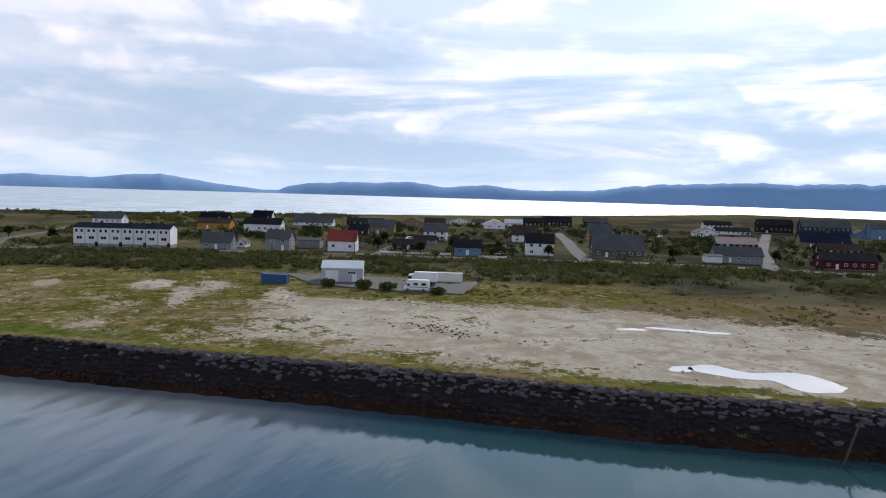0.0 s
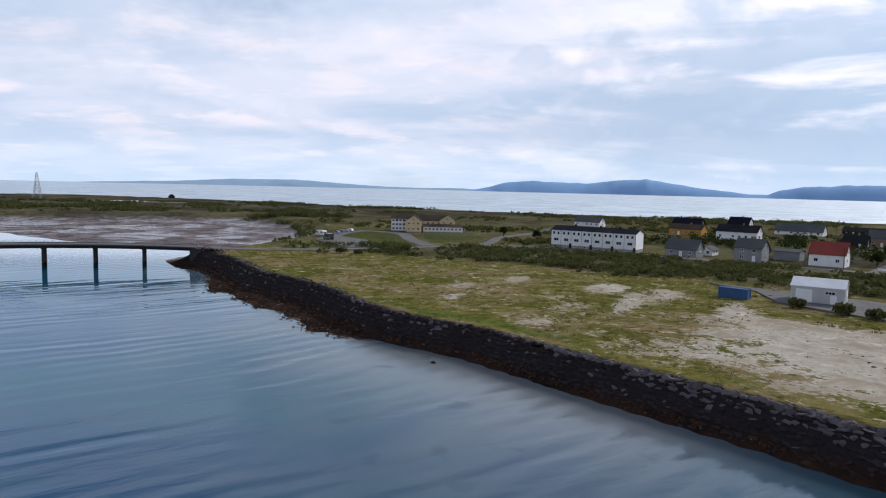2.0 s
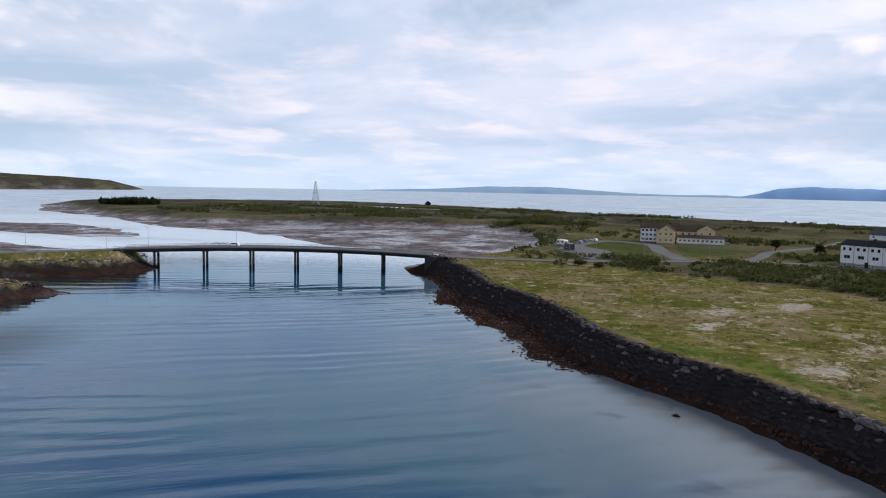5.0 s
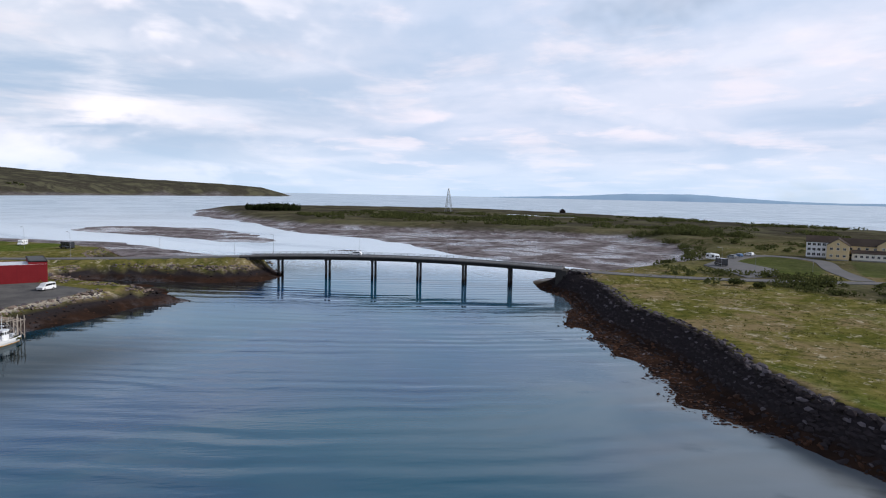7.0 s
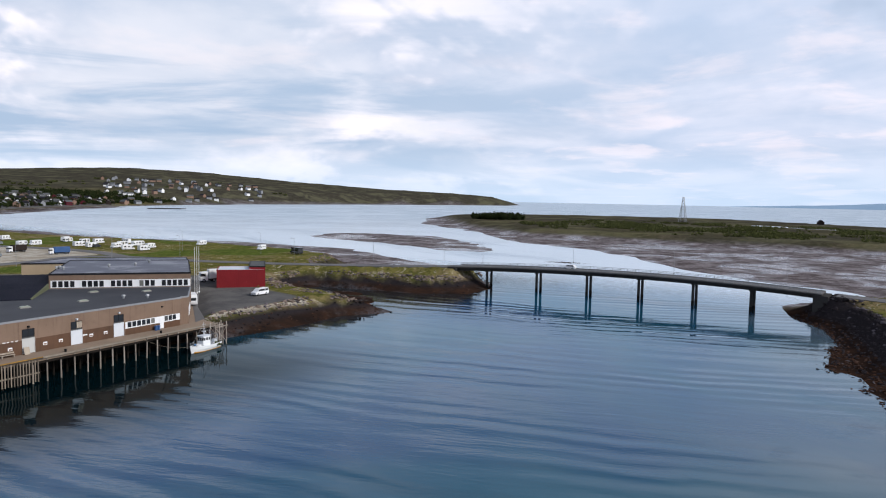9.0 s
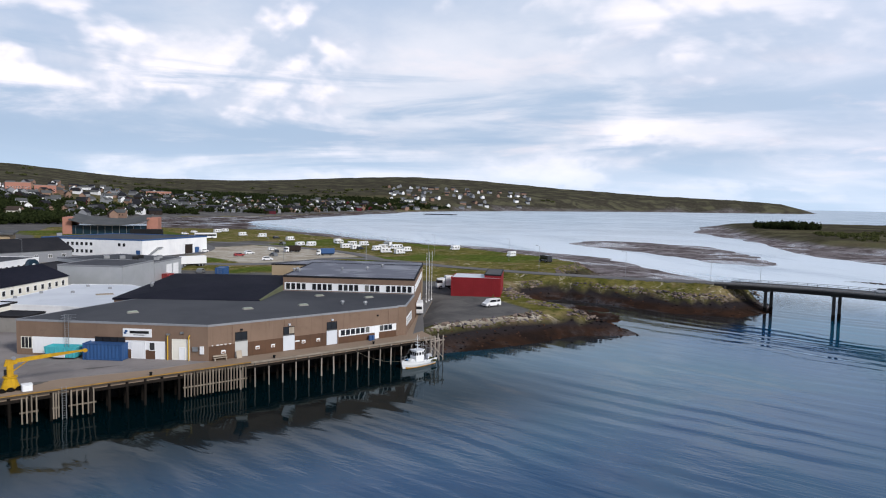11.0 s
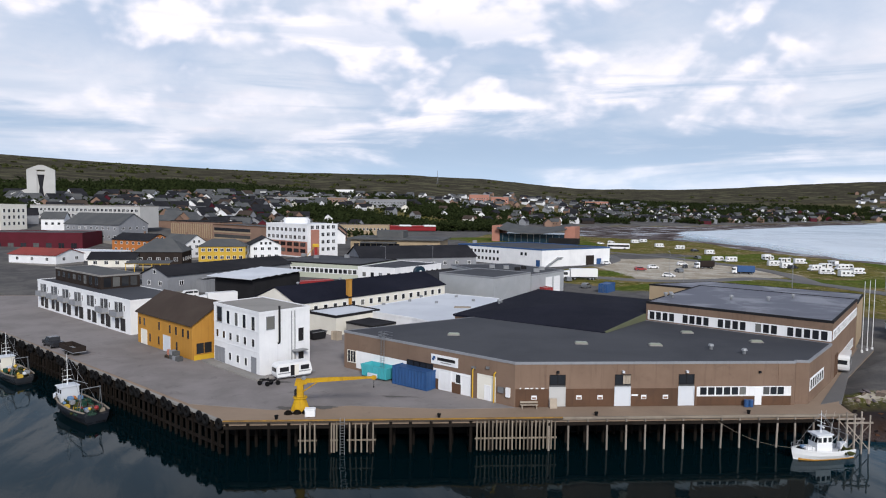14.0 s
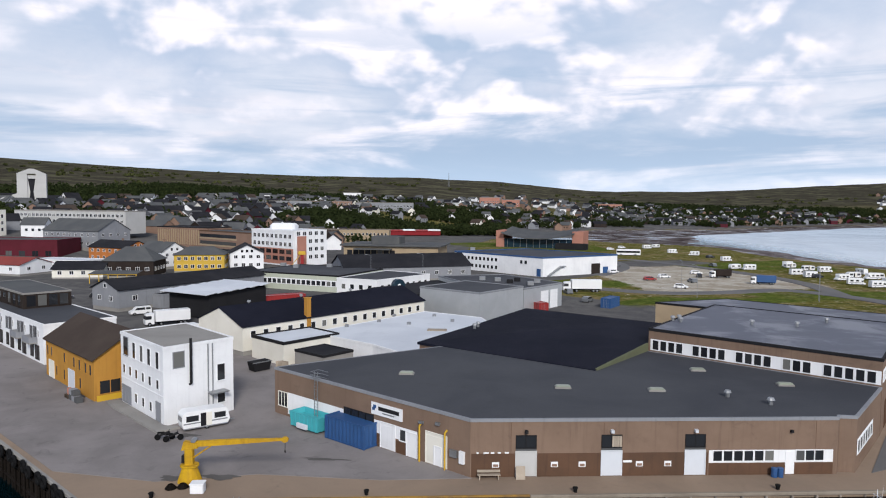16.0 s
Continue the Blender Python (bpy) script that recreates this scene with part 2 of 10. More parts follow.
M["rock_grey"] = plain("rock_grey", (0.115, 0.1, 0.108), (0.07, 0.06, 0.065), 1.2, 0.88, 0.5, vary=0.3)
M["rock_brown"] = plain("rock_brown", (0.19, 0.147, 0.122), (0.11, 0.088, 0.074), 1.2, 0.88, 0.5, vary=0.4)
M["weed"] = plain("weed", (0.062, 0.03, 0.018), (0.03, 0.016, 0.01), 2.0, 0.7, 0.4, vary=0.3)
M["crane_paint"] = plain("crane_paint", (0.56, 0.34, 0.015), (0.36, 0.2, 0.025), 3.0, 0.6, 0.15, grime=0.85, streak=0.4)
M["oil_stain"] = plain("oil_stain", (0.085, 0.08, 0.076), (0.13, 0.12, 0.112), 0.9, 0.6, 0.15, grime=0.4)
M["crane_yellow"] = plain("crane_yellow", (0.6, 0.38, 0.02), (0.5, 0.3, 0.03), 1.5, 0.55, 0.06, grime=0.35)
M["container_blue"] = plain("container_blue", (0.02, 0.078, 0.22), (0.016, 0.062, 0.17), 1.0, 0.55, 0.05, grime=0.3)
M["cyan_paint"] = plain("cyan_paint", (0.06, 0.4, 0.45), (0.05, 0.33, 0.37), 1.0, 0.55, 0.05, grime=0.3)
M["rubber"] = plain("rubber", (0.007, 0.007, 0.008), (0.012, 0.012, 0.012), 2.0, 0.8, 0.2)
M["metal_grey"] = plain("metal_grey", (0.33, 0.34, 0.35), (0.25, 0.26, 0.27), 2.0, 0.45, 0.05, metal=0.7)
M["car_white"] = plain("car_white", (0.78, 0.79, 0.8), (0.72, 0.73, 0.74), 1.0, 0.3, 0.0, grime=0.08)
M["car_grey"] = plain("car_grey", (0.2, 0.21, 0.22), (0.17, 0.18, 0.19), 1.0, 0.3, 0.0, metal=0.4, grime=0.08)
M["car_dark"] = plain("car_dark", (0.02, 0.022, 0.027), (0.028, 0.03, 0.034), 1.0, 0.25, 0.0, grime=0.08)
M["car_blue"] = plain("car_blue", (0.05, 0.12, 0.25), (0.04, 0.1, 0.2), 1.0, 0.3, 0.0, grime=0.08)
M["car_red"] = plain("car_red", (0.3, 0.03, 0.03), (0.25, 0.025, 0.025), 1.0, 0.3, 0.0, grime=0.08)
M["skylight"] = plain("skylight", (0.28, 0.31, 0.24), (0.2, 0.22, 0.18), 2.0, 0.4, 0.05)
M["pile_timber"] = plain("pile_timber", (0.32, 0.28, 0.24), (0.2, 0.17, 0.145), 1.5, 0.85, 0.3, vary=0.4)
M["fender_timber"] = plain("fender_timber", (0.23, 0.195, 0.155), (0.14, 0.115, 0.09), 2.0, 0.85, 0.2, vary=0.35)
M["glass_blue"] = plain("glass_blue", (0.015, 0.035, 0.055), (0.012, 0.03, 0.045), 1.0, 0.1, 0.0, grime=0.05)


def glass_material():
    m = bpy.data.materials.new("window_glass")
    m.use_nodes = True
    b = m.node_tree.nodes["Principled BSDF"]
    info = m.node_tree.nodes.new("ShaderNodeObjectInfo")
    col = ramp_node(m.node_tree, info.outputs["Random"], [(0.0, (0.012, 0.013, 0.016)), (0.7, (0.022, 0.024, 0.028)), (0.86, (0.05, 0.052, 0.055)), (1.0, (0.16, 0.16, 0.15))])
    m.node_tree.links.new(col, b.inputs["Base Color"])
    b.inputs["Roughness"].default_value = 0.08
    return m


M["glass"] = glass_material()


def ground_material():
    """Heath and grass; bare gravel, tidal mud and trodden earth where the ground's own masks say so."""
    m = bpy.data.materials.new("ground_cover")
    m.use_nodes = True
    nt = m.node_tree
    b = nt.nodes["Principled BSDF"]
    geo = nt.nodes.new("ShaderNodeNewGeometry")
    p = geo.outputs["Position"]

    def mask(name):
        a = nt.nodes.new("ShaderNodeAttribute")
        a.attribute_name = name
        return a.outputs["Fac"]

    wide = noise_node(nt, p, 0.02, 5.0, 0.6, 0.5)
    mid = noise_node(nt, p, 0.12, 6.0, 0.65, 0.6)
    fine = noise_node(nt, p, 1.3, 5.0, 0.7)
    grain = noise_node(nt, p, 6.0, 3.0, 0.7)
    clump = noise_node(nt, p, 0.5, 8.0, 0.75, 0.3)
    fleck = noise_node(nt, p, 0.28, 9.0, 0.78, 0.8)
    grass = mix_node(nt, smooth_node(nt, mid, 0.38, 0.62), (0.094, 0.094, 0.022), (0.165, 0.142, 0.045))
    grass = mix_node(nt, smooth_node(nt, noise_node(nt, p, 0.045, 5.0, 0.62, 0.6), 0.48, 0.62), grass, (0.2, 0.152, 0.08))
    grass = mix_node(nt, math_node(nt, "MULTIPLY", math_node(nt, "SUBTRACT", 1.0, smooth_node(nt, clump, 0.38, 0.5)), 0.85), grass, (0.045, 0.053, 0.015))
    grass = mix_node(nt, math_node(nt, "MULTIPLY", smooth_node(nt, clump, 0.55, 0.66), 0.5), grass, (0.25, 0.22, 0.09))
    grass = mix_node(nt, math_node(nt, "MULTIPLY", smooth_node(nt, fleck, 0.56, 0.62), 0.85), grass, (0.42, 0.37, 0.27))
    grass = mix_node(nt, math_node(nt, "MULTIPLY", smooth_node(nt, fine, 0.55, 0.7), 0.5), grass, (0.04, 0.042, 0.016))
    lawn = mix_node(nt, smooth_node(nt, clump, 0.42, 0.6), (0.06, 0.082, 0.018), (0.112, 0.138, 0.03))
    col = mix_node(nt, smooth_node(nt, mask("lawn"), 0.3, 0.7), grass, lawn)
    heath = mix_node(nt, smooth_node(nt, mid, 0.35, 0.65), (0.036, 0.034, 0.026), (0.062, 0.056, 0.042))
    heath = mix_node(nt, math_node(nt, "MULTIPLY", smooth_node(nt, fleck, 0.52, 0.6), 0.5), heath, (0.085, 0.074, 0.052))
    heath = mix_node(nt, smooth_node(nt, wide, 0.46, 0.64), heath, (0.102, 0.098, 0.062))
    col = mix_node(nt, mask("heath"), col, heath)
    soil = mix_node(nt, smooth_node(nt, mid, 0.4, 0.62), (0.2, 0.14, 0.095), (0.115, 0.105, 0.035))
    col = mix_node(nt, math_node(nt, "MULTIPLY", mask("moor"), smooth_node(nt, clump, 0.3, 0.5)), col, soil)
    gravel = mix_node(nt, smooth_node(nt, mid, 0.35, 0.65), (0.56, 0.52, 0.445), (0.33, 0.28, 0.21))
    gravel = mix_node(nt, math_node(nt, "MULTIPLY", grain, 0.5), gravel, (0.22, 0.2, 0.17))
    gravel = mix_node(nt, math_node(nt, "MULTIPLY", smooth_node(nt, clump, 0.55, 0.68), 0.55), gravel, (0.17, 0.15, 0.09))
    gravel = mix_node(nt, math_node(nt, "MULTIPLY", smooth_node(nt, fleck, 0.54, 0.66), 0.5), gravel, (0.68, 0.65, 0.6))
    broken = math_node(nt, "ADD", mask("gravel"), math_node(nt, "MULTIPLY", math_node(nt, "SUBTRACT", math_node(nt, "ADD", math_node(nt, "MULTIPLY", mid, 0.6), math_node(nt, "MULTIPLY", fine, 0.4)), 0.5), 3.3))
    col = mix_node(nt, smooth_node(nt, broken, 0.4, 0.62), col, gravel)
    tar = mix_node(nt, smooth_node(nt, mid, 0.35, 0.65), (0.095, 0.093, 0.094), (0.14, 0.135, 0.13))
    tar = mix_node(nt, math_node(nt, "MULTIPLY", smooth_node(nt, fine, 0.5, 0.8), 0.4), tar, (0.06, 0.058, 0.06))
    col = mix_node(nt, smooth_node(nt, mask("paved"), 0.35, 0.65), col, tar)
    mud = mix_node(nt, smooth_node(nt, mid, 0.4, 0.6), (0.1, 0.084, 0.084), (0.23, 0.205, 0.21))
    mud = mix_node(nt, math_node(nt, "MULTIPLY", smooth_node(nt, fine, 0.5, 0.62), 0.7), mud, (0.04, 0.03, 0.028))
    wet = smooth_node(nt, noise_node(nt, p, 0.03, 7.0, 0.66, 0.7), 0.47, 0.6)
    col = mix_node(nt, mask("mud"), col, mud)
    dark = mix_node(nt, smooth_node(nt, mid, 0.35, 0.65), mix_node(nt, fine, (0.025, 0.017, 0.014), (0.011, 0.008, 0.0075)), (0.04, 0.022, 0.015))
    sep = nt.nodes.new("ShaderNodeSeparateXYZ")
    nt.links.new(p, sep.inputs[0])
    dry = mix_node(nt, fine, (0.034, 0.029, 0.031), (0.014, 0.012, 0.013))
    dark = mix_node(nt, smooth_node(nt, math_node(nt, "ADD", sep.outputs[2], math_node(nt, "MULTIPLY", mid, 1.6)), 1.7, 3.0), dark, dry)
    col = mix_node(nt, mask("weed"), col, dark)
    nt.links.new(col, b.inputs["Base Color"])
    b.inputs["Specular IOR Level"].default_value = 0.0
    rough = math_node(nt, "SUBTRACT", 0.95, math_node(nt, "MULTIPLY", math_node(nt, "MULTIPLY", mask("mud"), wet), 0.8))
    nt.links.new(rough, b.inputs["Roughness"])
    nt.links.new(math_node(nt, "ADD", math_node(nt, "MULTIPLY", math_node(nt, "MULTIPLY", mask("mud"), wet), 0.4), 0.0), b.inputs["Specular IOR Level"])
    bp = nt.nodes.new("ShaderNodeBump")
    bp.inputs["Strength"].default_value, bp.inputs["Distance"].default_value = 0.6, 0.25
    nt.links.new(math_node(nt, "ADD", fine, math_node(nt, "MULTIPLY", grain, 0.3)), bp.inputs["Height"])
    nt.links.new(bp.outputs[0], b.inputs["Normal"])
    return m


def water_material():
    """Dark sea water: smooth with long ripples in the harbour, roughened by wind on the open fjord."""
    m = bpy.data.materials.new("sea_water")
    m.use_nodes = True
    nt = m.node_tree
    nt.nodes.remove(nt.nodes["Principled BSDF"])
    body, gloss, both, edge = (nt.nodes.new(k) for k in ("ShaderNodeBsdfDiffuse", "ShaderNodeBsdfAnisotropic", "ShaderNodeMixShader", "ShaderNodeFresnel"))
    edge.inputs["IOR"].default_value = 1.39
    nt.links.new(body.outputs[0], both.inputs[1])
    nt.links.new(gloss.outputs[0], both.inputs[2])
    nt.links.new(both.outputs[0], nt.nodes["Material Output"].inputs["Surface"])
    geo = nt.nodes.new("ShaderNodeNewGeometry")
    pos = geo.outputs["Position"]

    def turned(angle, sx, sy):
        axes = nt.nodes.new("ShaderNodeCombineXYZ")
        for k, (a, s) in enumerate(((angle, sx), (angle + 90, sy))):
            d = nt.nodes.new("ShaderNodeVectorMath")
            d.operation = "DOT_PRODUCT"
            nt.links.new(pos, d.inputs[0])
            d.inputs[1].default_value = (s * math.cos(radians(a)), s * math.sin(radians(a)), 0)
            nt.links.new(d.outputs["Value"], axes.inputs[k])
        return axes.outputs[0]

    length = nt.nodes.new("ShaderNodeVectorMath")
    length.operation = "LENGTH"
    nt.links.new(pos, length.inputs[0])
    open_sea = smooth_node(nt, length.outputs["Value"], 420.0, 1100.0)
    # rings of low swell spreading from the narrows under the bridge
    spread = nt.nodes.new("ShaderNodeVectorMath")
    spread.operation = "DISTANCE"
    nt.links.new(pos, spread.inputs[0])
    spread.inputs[1].default_value = (480.0, 150.0, 0.0)
    bend = math_node(nt, "MULTIPLY", noise_node(nt, pos, 0.02, 3.0, 0.5, 0.3), 5.5)

    def train(length, shift, patch):
        ph = math_node(nt, "ADD", math_node(nt, "MULTIPLY", spread.outputs["Value"], 6.2832 / length), math_node(nt, "MULTIPLY", bend, shift))
        return math_node(nt, "MULTIPLY", math_node(nt, "SINE", ph), smooth_node(nt, noise_node(nt, turned(19, 0.03, 0.014), patch, 3.0, 0.5, 0.4), 0.35, 0.7))

    swell = math_node(nt, "ADD", math_node(nt, "MULTIPLY", train(8.5, 2.2, 1.0), 0.75), math_node(nt, "MULTIPLY", train(4.8, 3.2, 1.6), 0.75))
    drift = noise_node(nt, turned(20, 0.24, 0.05), 1.0, 3.0, 0.55, 0.5)
    ripple = noise_node(nt, turned(25, 0.9, 0.22), 1.0, 3.0, 0.6, 0.5)
    chop = noise_node(nt, pos, 2.6, 3.0, 0.6)
    calm = smooth_node(nt, noise_node(nt, pos, 0.014, 4.0, 0.55, 0.9), 0.36, 0.64)
    col = mix_node(nt, calm, (0.002, 0.04, 0.115), (0.006, 0.066, 0.108))
    # pale sandy shallows off the island shore, bright cloud reflection put into their colour
    off = nt.nodes.new("ShaderNodeVectorMath")
    off.operation = "DOT_PRODUCT"
    nt.links.new(pos, off.inputs[0])
    off.inputs[1].default_value = (-0.2, 0.916, 0.0)
    depth = math_node(nt, "ADD", off.outputs["Value"], math_node(nt, "MULTIPLY", math_node(nt, "SUBTRACT", noise_node(nt, pos, 0.03, 4.0, 0.5, 0.5), 0.5), 70.0))
    # shade and dark reflections along the quay painted into the water colour; gloss halved
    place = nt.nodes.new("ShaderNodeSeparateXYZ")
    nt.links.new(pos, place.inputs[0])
    quay_shade = math_node(nt, "MULTIPLY", smooth_node(nt, place.outputs[1], 60.0, 86.0), math_node(nt, "SUBTRACT", 1.0, smooth_node(nt, place.outputs[0], 138.0, 176.0)))
    col = mix_node(nt, quay_shade, col, (0.0006, 0.0055, 0.0075))
    # brown reflection of the bank, painted into the water between spit and causeway
    bank_dark = math_node(nt, "MULTIPLY", smooth_node(nt, place.outputs[1], 94.0, 108.0), smooth_node(nt, place.outputs[0], 150.0, 178.0))
    col = mix_node(nt, bank_dark, col, (0.02, 0.019, 0.02))
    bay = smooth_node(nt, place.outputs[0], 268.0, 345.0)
    nt.links.new(math_node(nt, "MULTIPLY", edge.outputs[0], math_node(nt, "SUBTRACT", 1.0, math_node(nt, "MULTIPLY", quay_shade, 0.5))), both.inputs["Fac"])
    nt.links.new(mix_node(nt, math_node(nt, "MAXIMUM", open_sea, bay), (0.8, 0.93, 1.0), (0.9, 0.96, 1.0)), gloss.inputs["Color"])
    sand_and_sky = mix_node(nt, smooth_node(nt, noise_node(nt, pos, 0.12, 3.0, 0.5, 0.3), 0.6, 0.72), (0.15, 0.163, 0.172), (0.088, 0.094, 0.1))
    shoal = math_node(nt, "MULTIPLY", math_node(nt, "SUBTRACT", 1.0, smooth_node(nt, depth, -74.0, -8.0)), smooth_node(nt, place.outputs[0], 40.0, 95.0))
    col = mix_node(nt, shoal, col, sand_and_sky)
    west = math_node(nt, "MULTIPLY", math_node(nt, "SUBTRACT", 1.0, smooth_node(nt, depth, -75.0, -20.0)), math_node(nt, "SUBTRACT", 1.0, smooth_node(nt, place.outputs[0], 30.0, 90.0)))
    col = mix_node(nt, west, col, (0.028, 0.069, 0.079))
    # open fjord: sky brightness painted into the body colour, growing with distance
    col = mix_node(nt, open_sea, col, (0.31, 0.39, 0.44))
    # bay: pale sky reflection and its streaks put into the body colour
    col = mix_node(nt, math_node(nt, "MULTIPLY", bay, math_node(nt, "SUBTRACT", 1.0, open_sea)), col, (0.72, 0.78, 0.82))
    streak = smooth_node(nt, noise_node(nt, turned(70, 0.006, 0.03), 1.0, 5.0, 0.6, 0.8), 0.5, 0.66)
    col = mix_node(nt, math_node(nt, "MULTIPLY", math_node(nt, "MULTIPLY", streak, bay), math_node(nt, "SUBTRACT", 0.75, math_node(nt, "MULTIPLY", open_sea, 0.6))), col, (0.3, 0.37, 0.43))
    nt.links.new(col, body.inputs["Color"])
    nt.links.new(math_node(nt, "ADD", math_node(nt, "ADD", math_node(nt, "MULTIPLY", bay, 0.26), math_node(nt, "MULTIPLY", open_sea, 0.05)), math_node(nt, "ADD", math_node(nt, "MULTIPLY", shoal, 0.16), 0.028)), gloss.inputs["Roughness"])
    bp = nt.nodes.new("ShaderNodeBump")
    bp.inputs["Distance"].default_value = 1.0
    sheltered = math_node(nt, "SUBTRACT", 1.0, math_node(nt, "MULTIPLY", quay_shade, 0.5))
    nt.links.new(math_node(nt, "MULTIPLY", sheltered, math_node(nt, "MULTIPLY", math_node(nt, "ADD", math_node(nt, "MULTIPLY", math_node(nt, "SUBTRACT", 1.0, calm), 0.6), 0.4), math_node(nt, "SUBTRACT", 1.0, math_node(nt, "MULTIPLY", smooth_node(nt, length.outputs["Value"], 160.0, 420.0), 0.8)))), bp.inputs["Strength"])
    sea_chop = math_node(nt, "MULTIPLY", noise_node(nt, pos, 0.7, 3.0, 0.6), math_node(nt, "ADD", math_node(nt, "MULTIPLY", open_sea, 2.2), math_node(nt, "MULTIPLY", smooth_node(nt, length.outputs["Value"], 260.0, 520.0), 6.0)))
    nt.links.new(math_node(nt, "ADD", sea_chop, math_node(nt, "ADD", math_node(nt, "ADD", math_node(nt, "MULTIPLY", swell, 0.06), math_node(nt, "MULTIPLY", drift, 0.09)), math_node(nt, "ADD", math_node(nt, "MULTIPLY", ripple, 0.03), math_node(nt, "MULTIPLY", chop, 0.005)))), bp.inputs["Height"])
    for node in (body, gloss, edge):
        nt.links.new(bp.outputs[0], node.inputs["Normal"])
    return m


def foliage(name, c1, c2):
    m = bpy.data.materials.new(name)
    m.use_nodes = True
    nt = m.node_tree
    b = nt.nodes["Principled BSDF"]
    geo = nt.nodes.new("ShaderNodeNewGeometry")
    n = noise_node(nt, geo.outputs["Position"], 0.25, 4.0, 0.6)
    col = mix_node(nt, math_node(nt, "ADD", math_node(nt, "MULTIPLY", geo.outputs["Random Per Island"], 0.5), math_node(nt, "MULTIPLY", n, 0.5)), c1, c2)
    nt.links.new(col, b.inputs["Base Color"])
    b.inputs["Roughness"].default_value, b.inputs["Specular IOR Level"].default_value = 0.9, 0.0
    through_leaf, both = nt.nodes.new("ShaderNodeBsdfTranslucent"), nt.nodes.new("ShaderNodeMixShader")
    nt.links.new(col, through_leaf.inputs["Color"])
    both.inputs["Fac"].default_value = 0.4
    nt.links.new(b.outputs[0], both.inputs[1])
    nt.links.new(through_leaf.outputs[0], both.inputs[2])
    nt.links.new(both.outputs[0], nt.nodes["Material Output"].inputs["Surface"])
    return m


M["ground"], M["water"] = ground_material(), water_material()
M["scrub"] = foliage("scrub_leaves", (0.045, 0.054, 0.02), (0.105, 0.112, 0.042))
M["tree"] = foliage("tree_leaves", (0.018, 0.028, 0.011), (0.045, 0.056, 0.021))
M["heather"] = foliage("heather_tufts", (0.1, 0.085, 0.04), (0.14, 0.12, 0.055))
M["tussock"] = foliage("tussock_grass", (0.1, 0.1, 0.03), (0.19, 0.17, 0.06))
# distance haze is painted into the base colour of both backdrop materials
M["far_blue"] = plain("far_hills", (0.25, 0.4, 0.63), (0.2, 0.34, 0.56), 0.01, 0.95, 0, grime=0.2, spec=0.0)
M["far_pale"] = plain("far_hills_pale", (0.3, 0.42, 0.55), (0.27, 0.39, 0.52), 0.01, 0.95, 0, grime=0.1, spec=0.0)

# ---- geometry helpers ----


class Geo:
    """Collects vertices and faces of one mesh."""

    def __init__(self):
        self.v, self.f = [], []

    def add(self, verts, faces):
        k = len(self.v)
        self.v += [tuple(p) for p in verts]
        self.f += [tuple(i + k for i in f) for f in faces]
        return self

    def box(self, x0, x1, y0, y1, z0, z1):
        return self.add([(x0, y0, z0), (x1, y0, z0), (x1, y1, z0), (x0, y1, z0), (x0, y0, z1), (x1, y0, z1), (x1, y1, z1), (x0, y1, z1)],
                        [(0, 3, 2, 1), (4, 5, 6, 7), (0, 1, 5, 4), (1, 2, 6, 5), (2, 3, 7, 6), (3, 0, 4, 7)])

    def soft_box(self, x0, x1, y0, y1, z0, z1, r=0.05):
        """A box with its upright and upper edges cut off by r."""
        pts = [(x0 + r, y0), (x1 - r, y0), (x1, y0 + r), (x1, y1 - r), (x1 - r, y1), (x0 + r, y1), (x0, y1 - r), (x0, y0 + r)]
        cx, cy = (x0 + x1) / 2, (y0 + y1) / 2
        top = [(cx + (x - cx) * (1 - 2 * r / (x1 - x0)), cy + (y - cy) * (1 - 2 * r / (y1 - y0))) for x, y in pts]
        return self.loft([[(x, y, z0) for x, y in pts], [(x, y, z1 - r) for x, y in pts], [(x, y, z1) for x, y in top]])

    def prism(self, poly, z0, z1):
        n = len(poly)
        return self.add([(x, y, z0) for x, y in poly] + [(x, y, z1) for x, y in poly],
                        [tuple(range(n))[::-1], tuple(range(n, 2 * n))] + [(i, (i + 1) % n, n + (i + 1) % n, n + i) for i in range(n)])

    def loft(self, rings, caps=True):
        n, m = len(rings[0]), len(rings)
        fs = [(a * n + i, a * n + (i + 1) % n, (a + 1) * n + (i + 1) % n, (a + 1) * n + i) for a in range(m - 1) for i in range(n)]
        if caps:
            fs += [tuple(range(n))[::-1], tuple(range((m - 1) * n, m * n))]
        return self.add([p for r in rings for p in r], fs)

    def tube(self, a, b, r0, r1=None, n=8):
        a, b = Vector(a), Vector(b)
        r1 = r0 if r1 is None else r1
        w = (b - a).normalized()
        u = w.cross(Vector((0, 0, 1)) if abs(w.z) < 0.9 else Vector((1, 0, 0))).normalized()
        v = w.cross(u)
        ring = lambda c, r: [c + (u * math.cos(2 * math.pi * i / n) + v * math.sin(2 * math.pi * i / n)) * r for i in range(n)]
        return self.loft([ring(a, r0), ring(b, r1)])

    def mesh(self, name):
        me = bpy.data.meshes.new(name)
        me.from_pydata(self.v, [], self.f)
        me.update()
        return me


def part(name, geo, material, parent=None, label=""):
    """One mesh object under a thing or a part; geo may be a Geo or a ready mesh."""
    me = geo if isinstance(geo, bpy.types.Mesh) else geo.mesh(name)
    if not me.materials:
        me.materials.append(material)
    ob = new(name, me)
    if parent:
        ob.parent = parent
    if label:
        ob["label"] = label
    return ob


def thing(name, label, category, x, y, z, angle=0.0, group="", kind=""):
    ob = new(name)
    ob.empty_display_size = 0.5
    ob.matrix_basis = pose(x, y, z, 0, 0, angle)
    return tagged(ob, label, category, group, kind)


rng = random.Random(4)
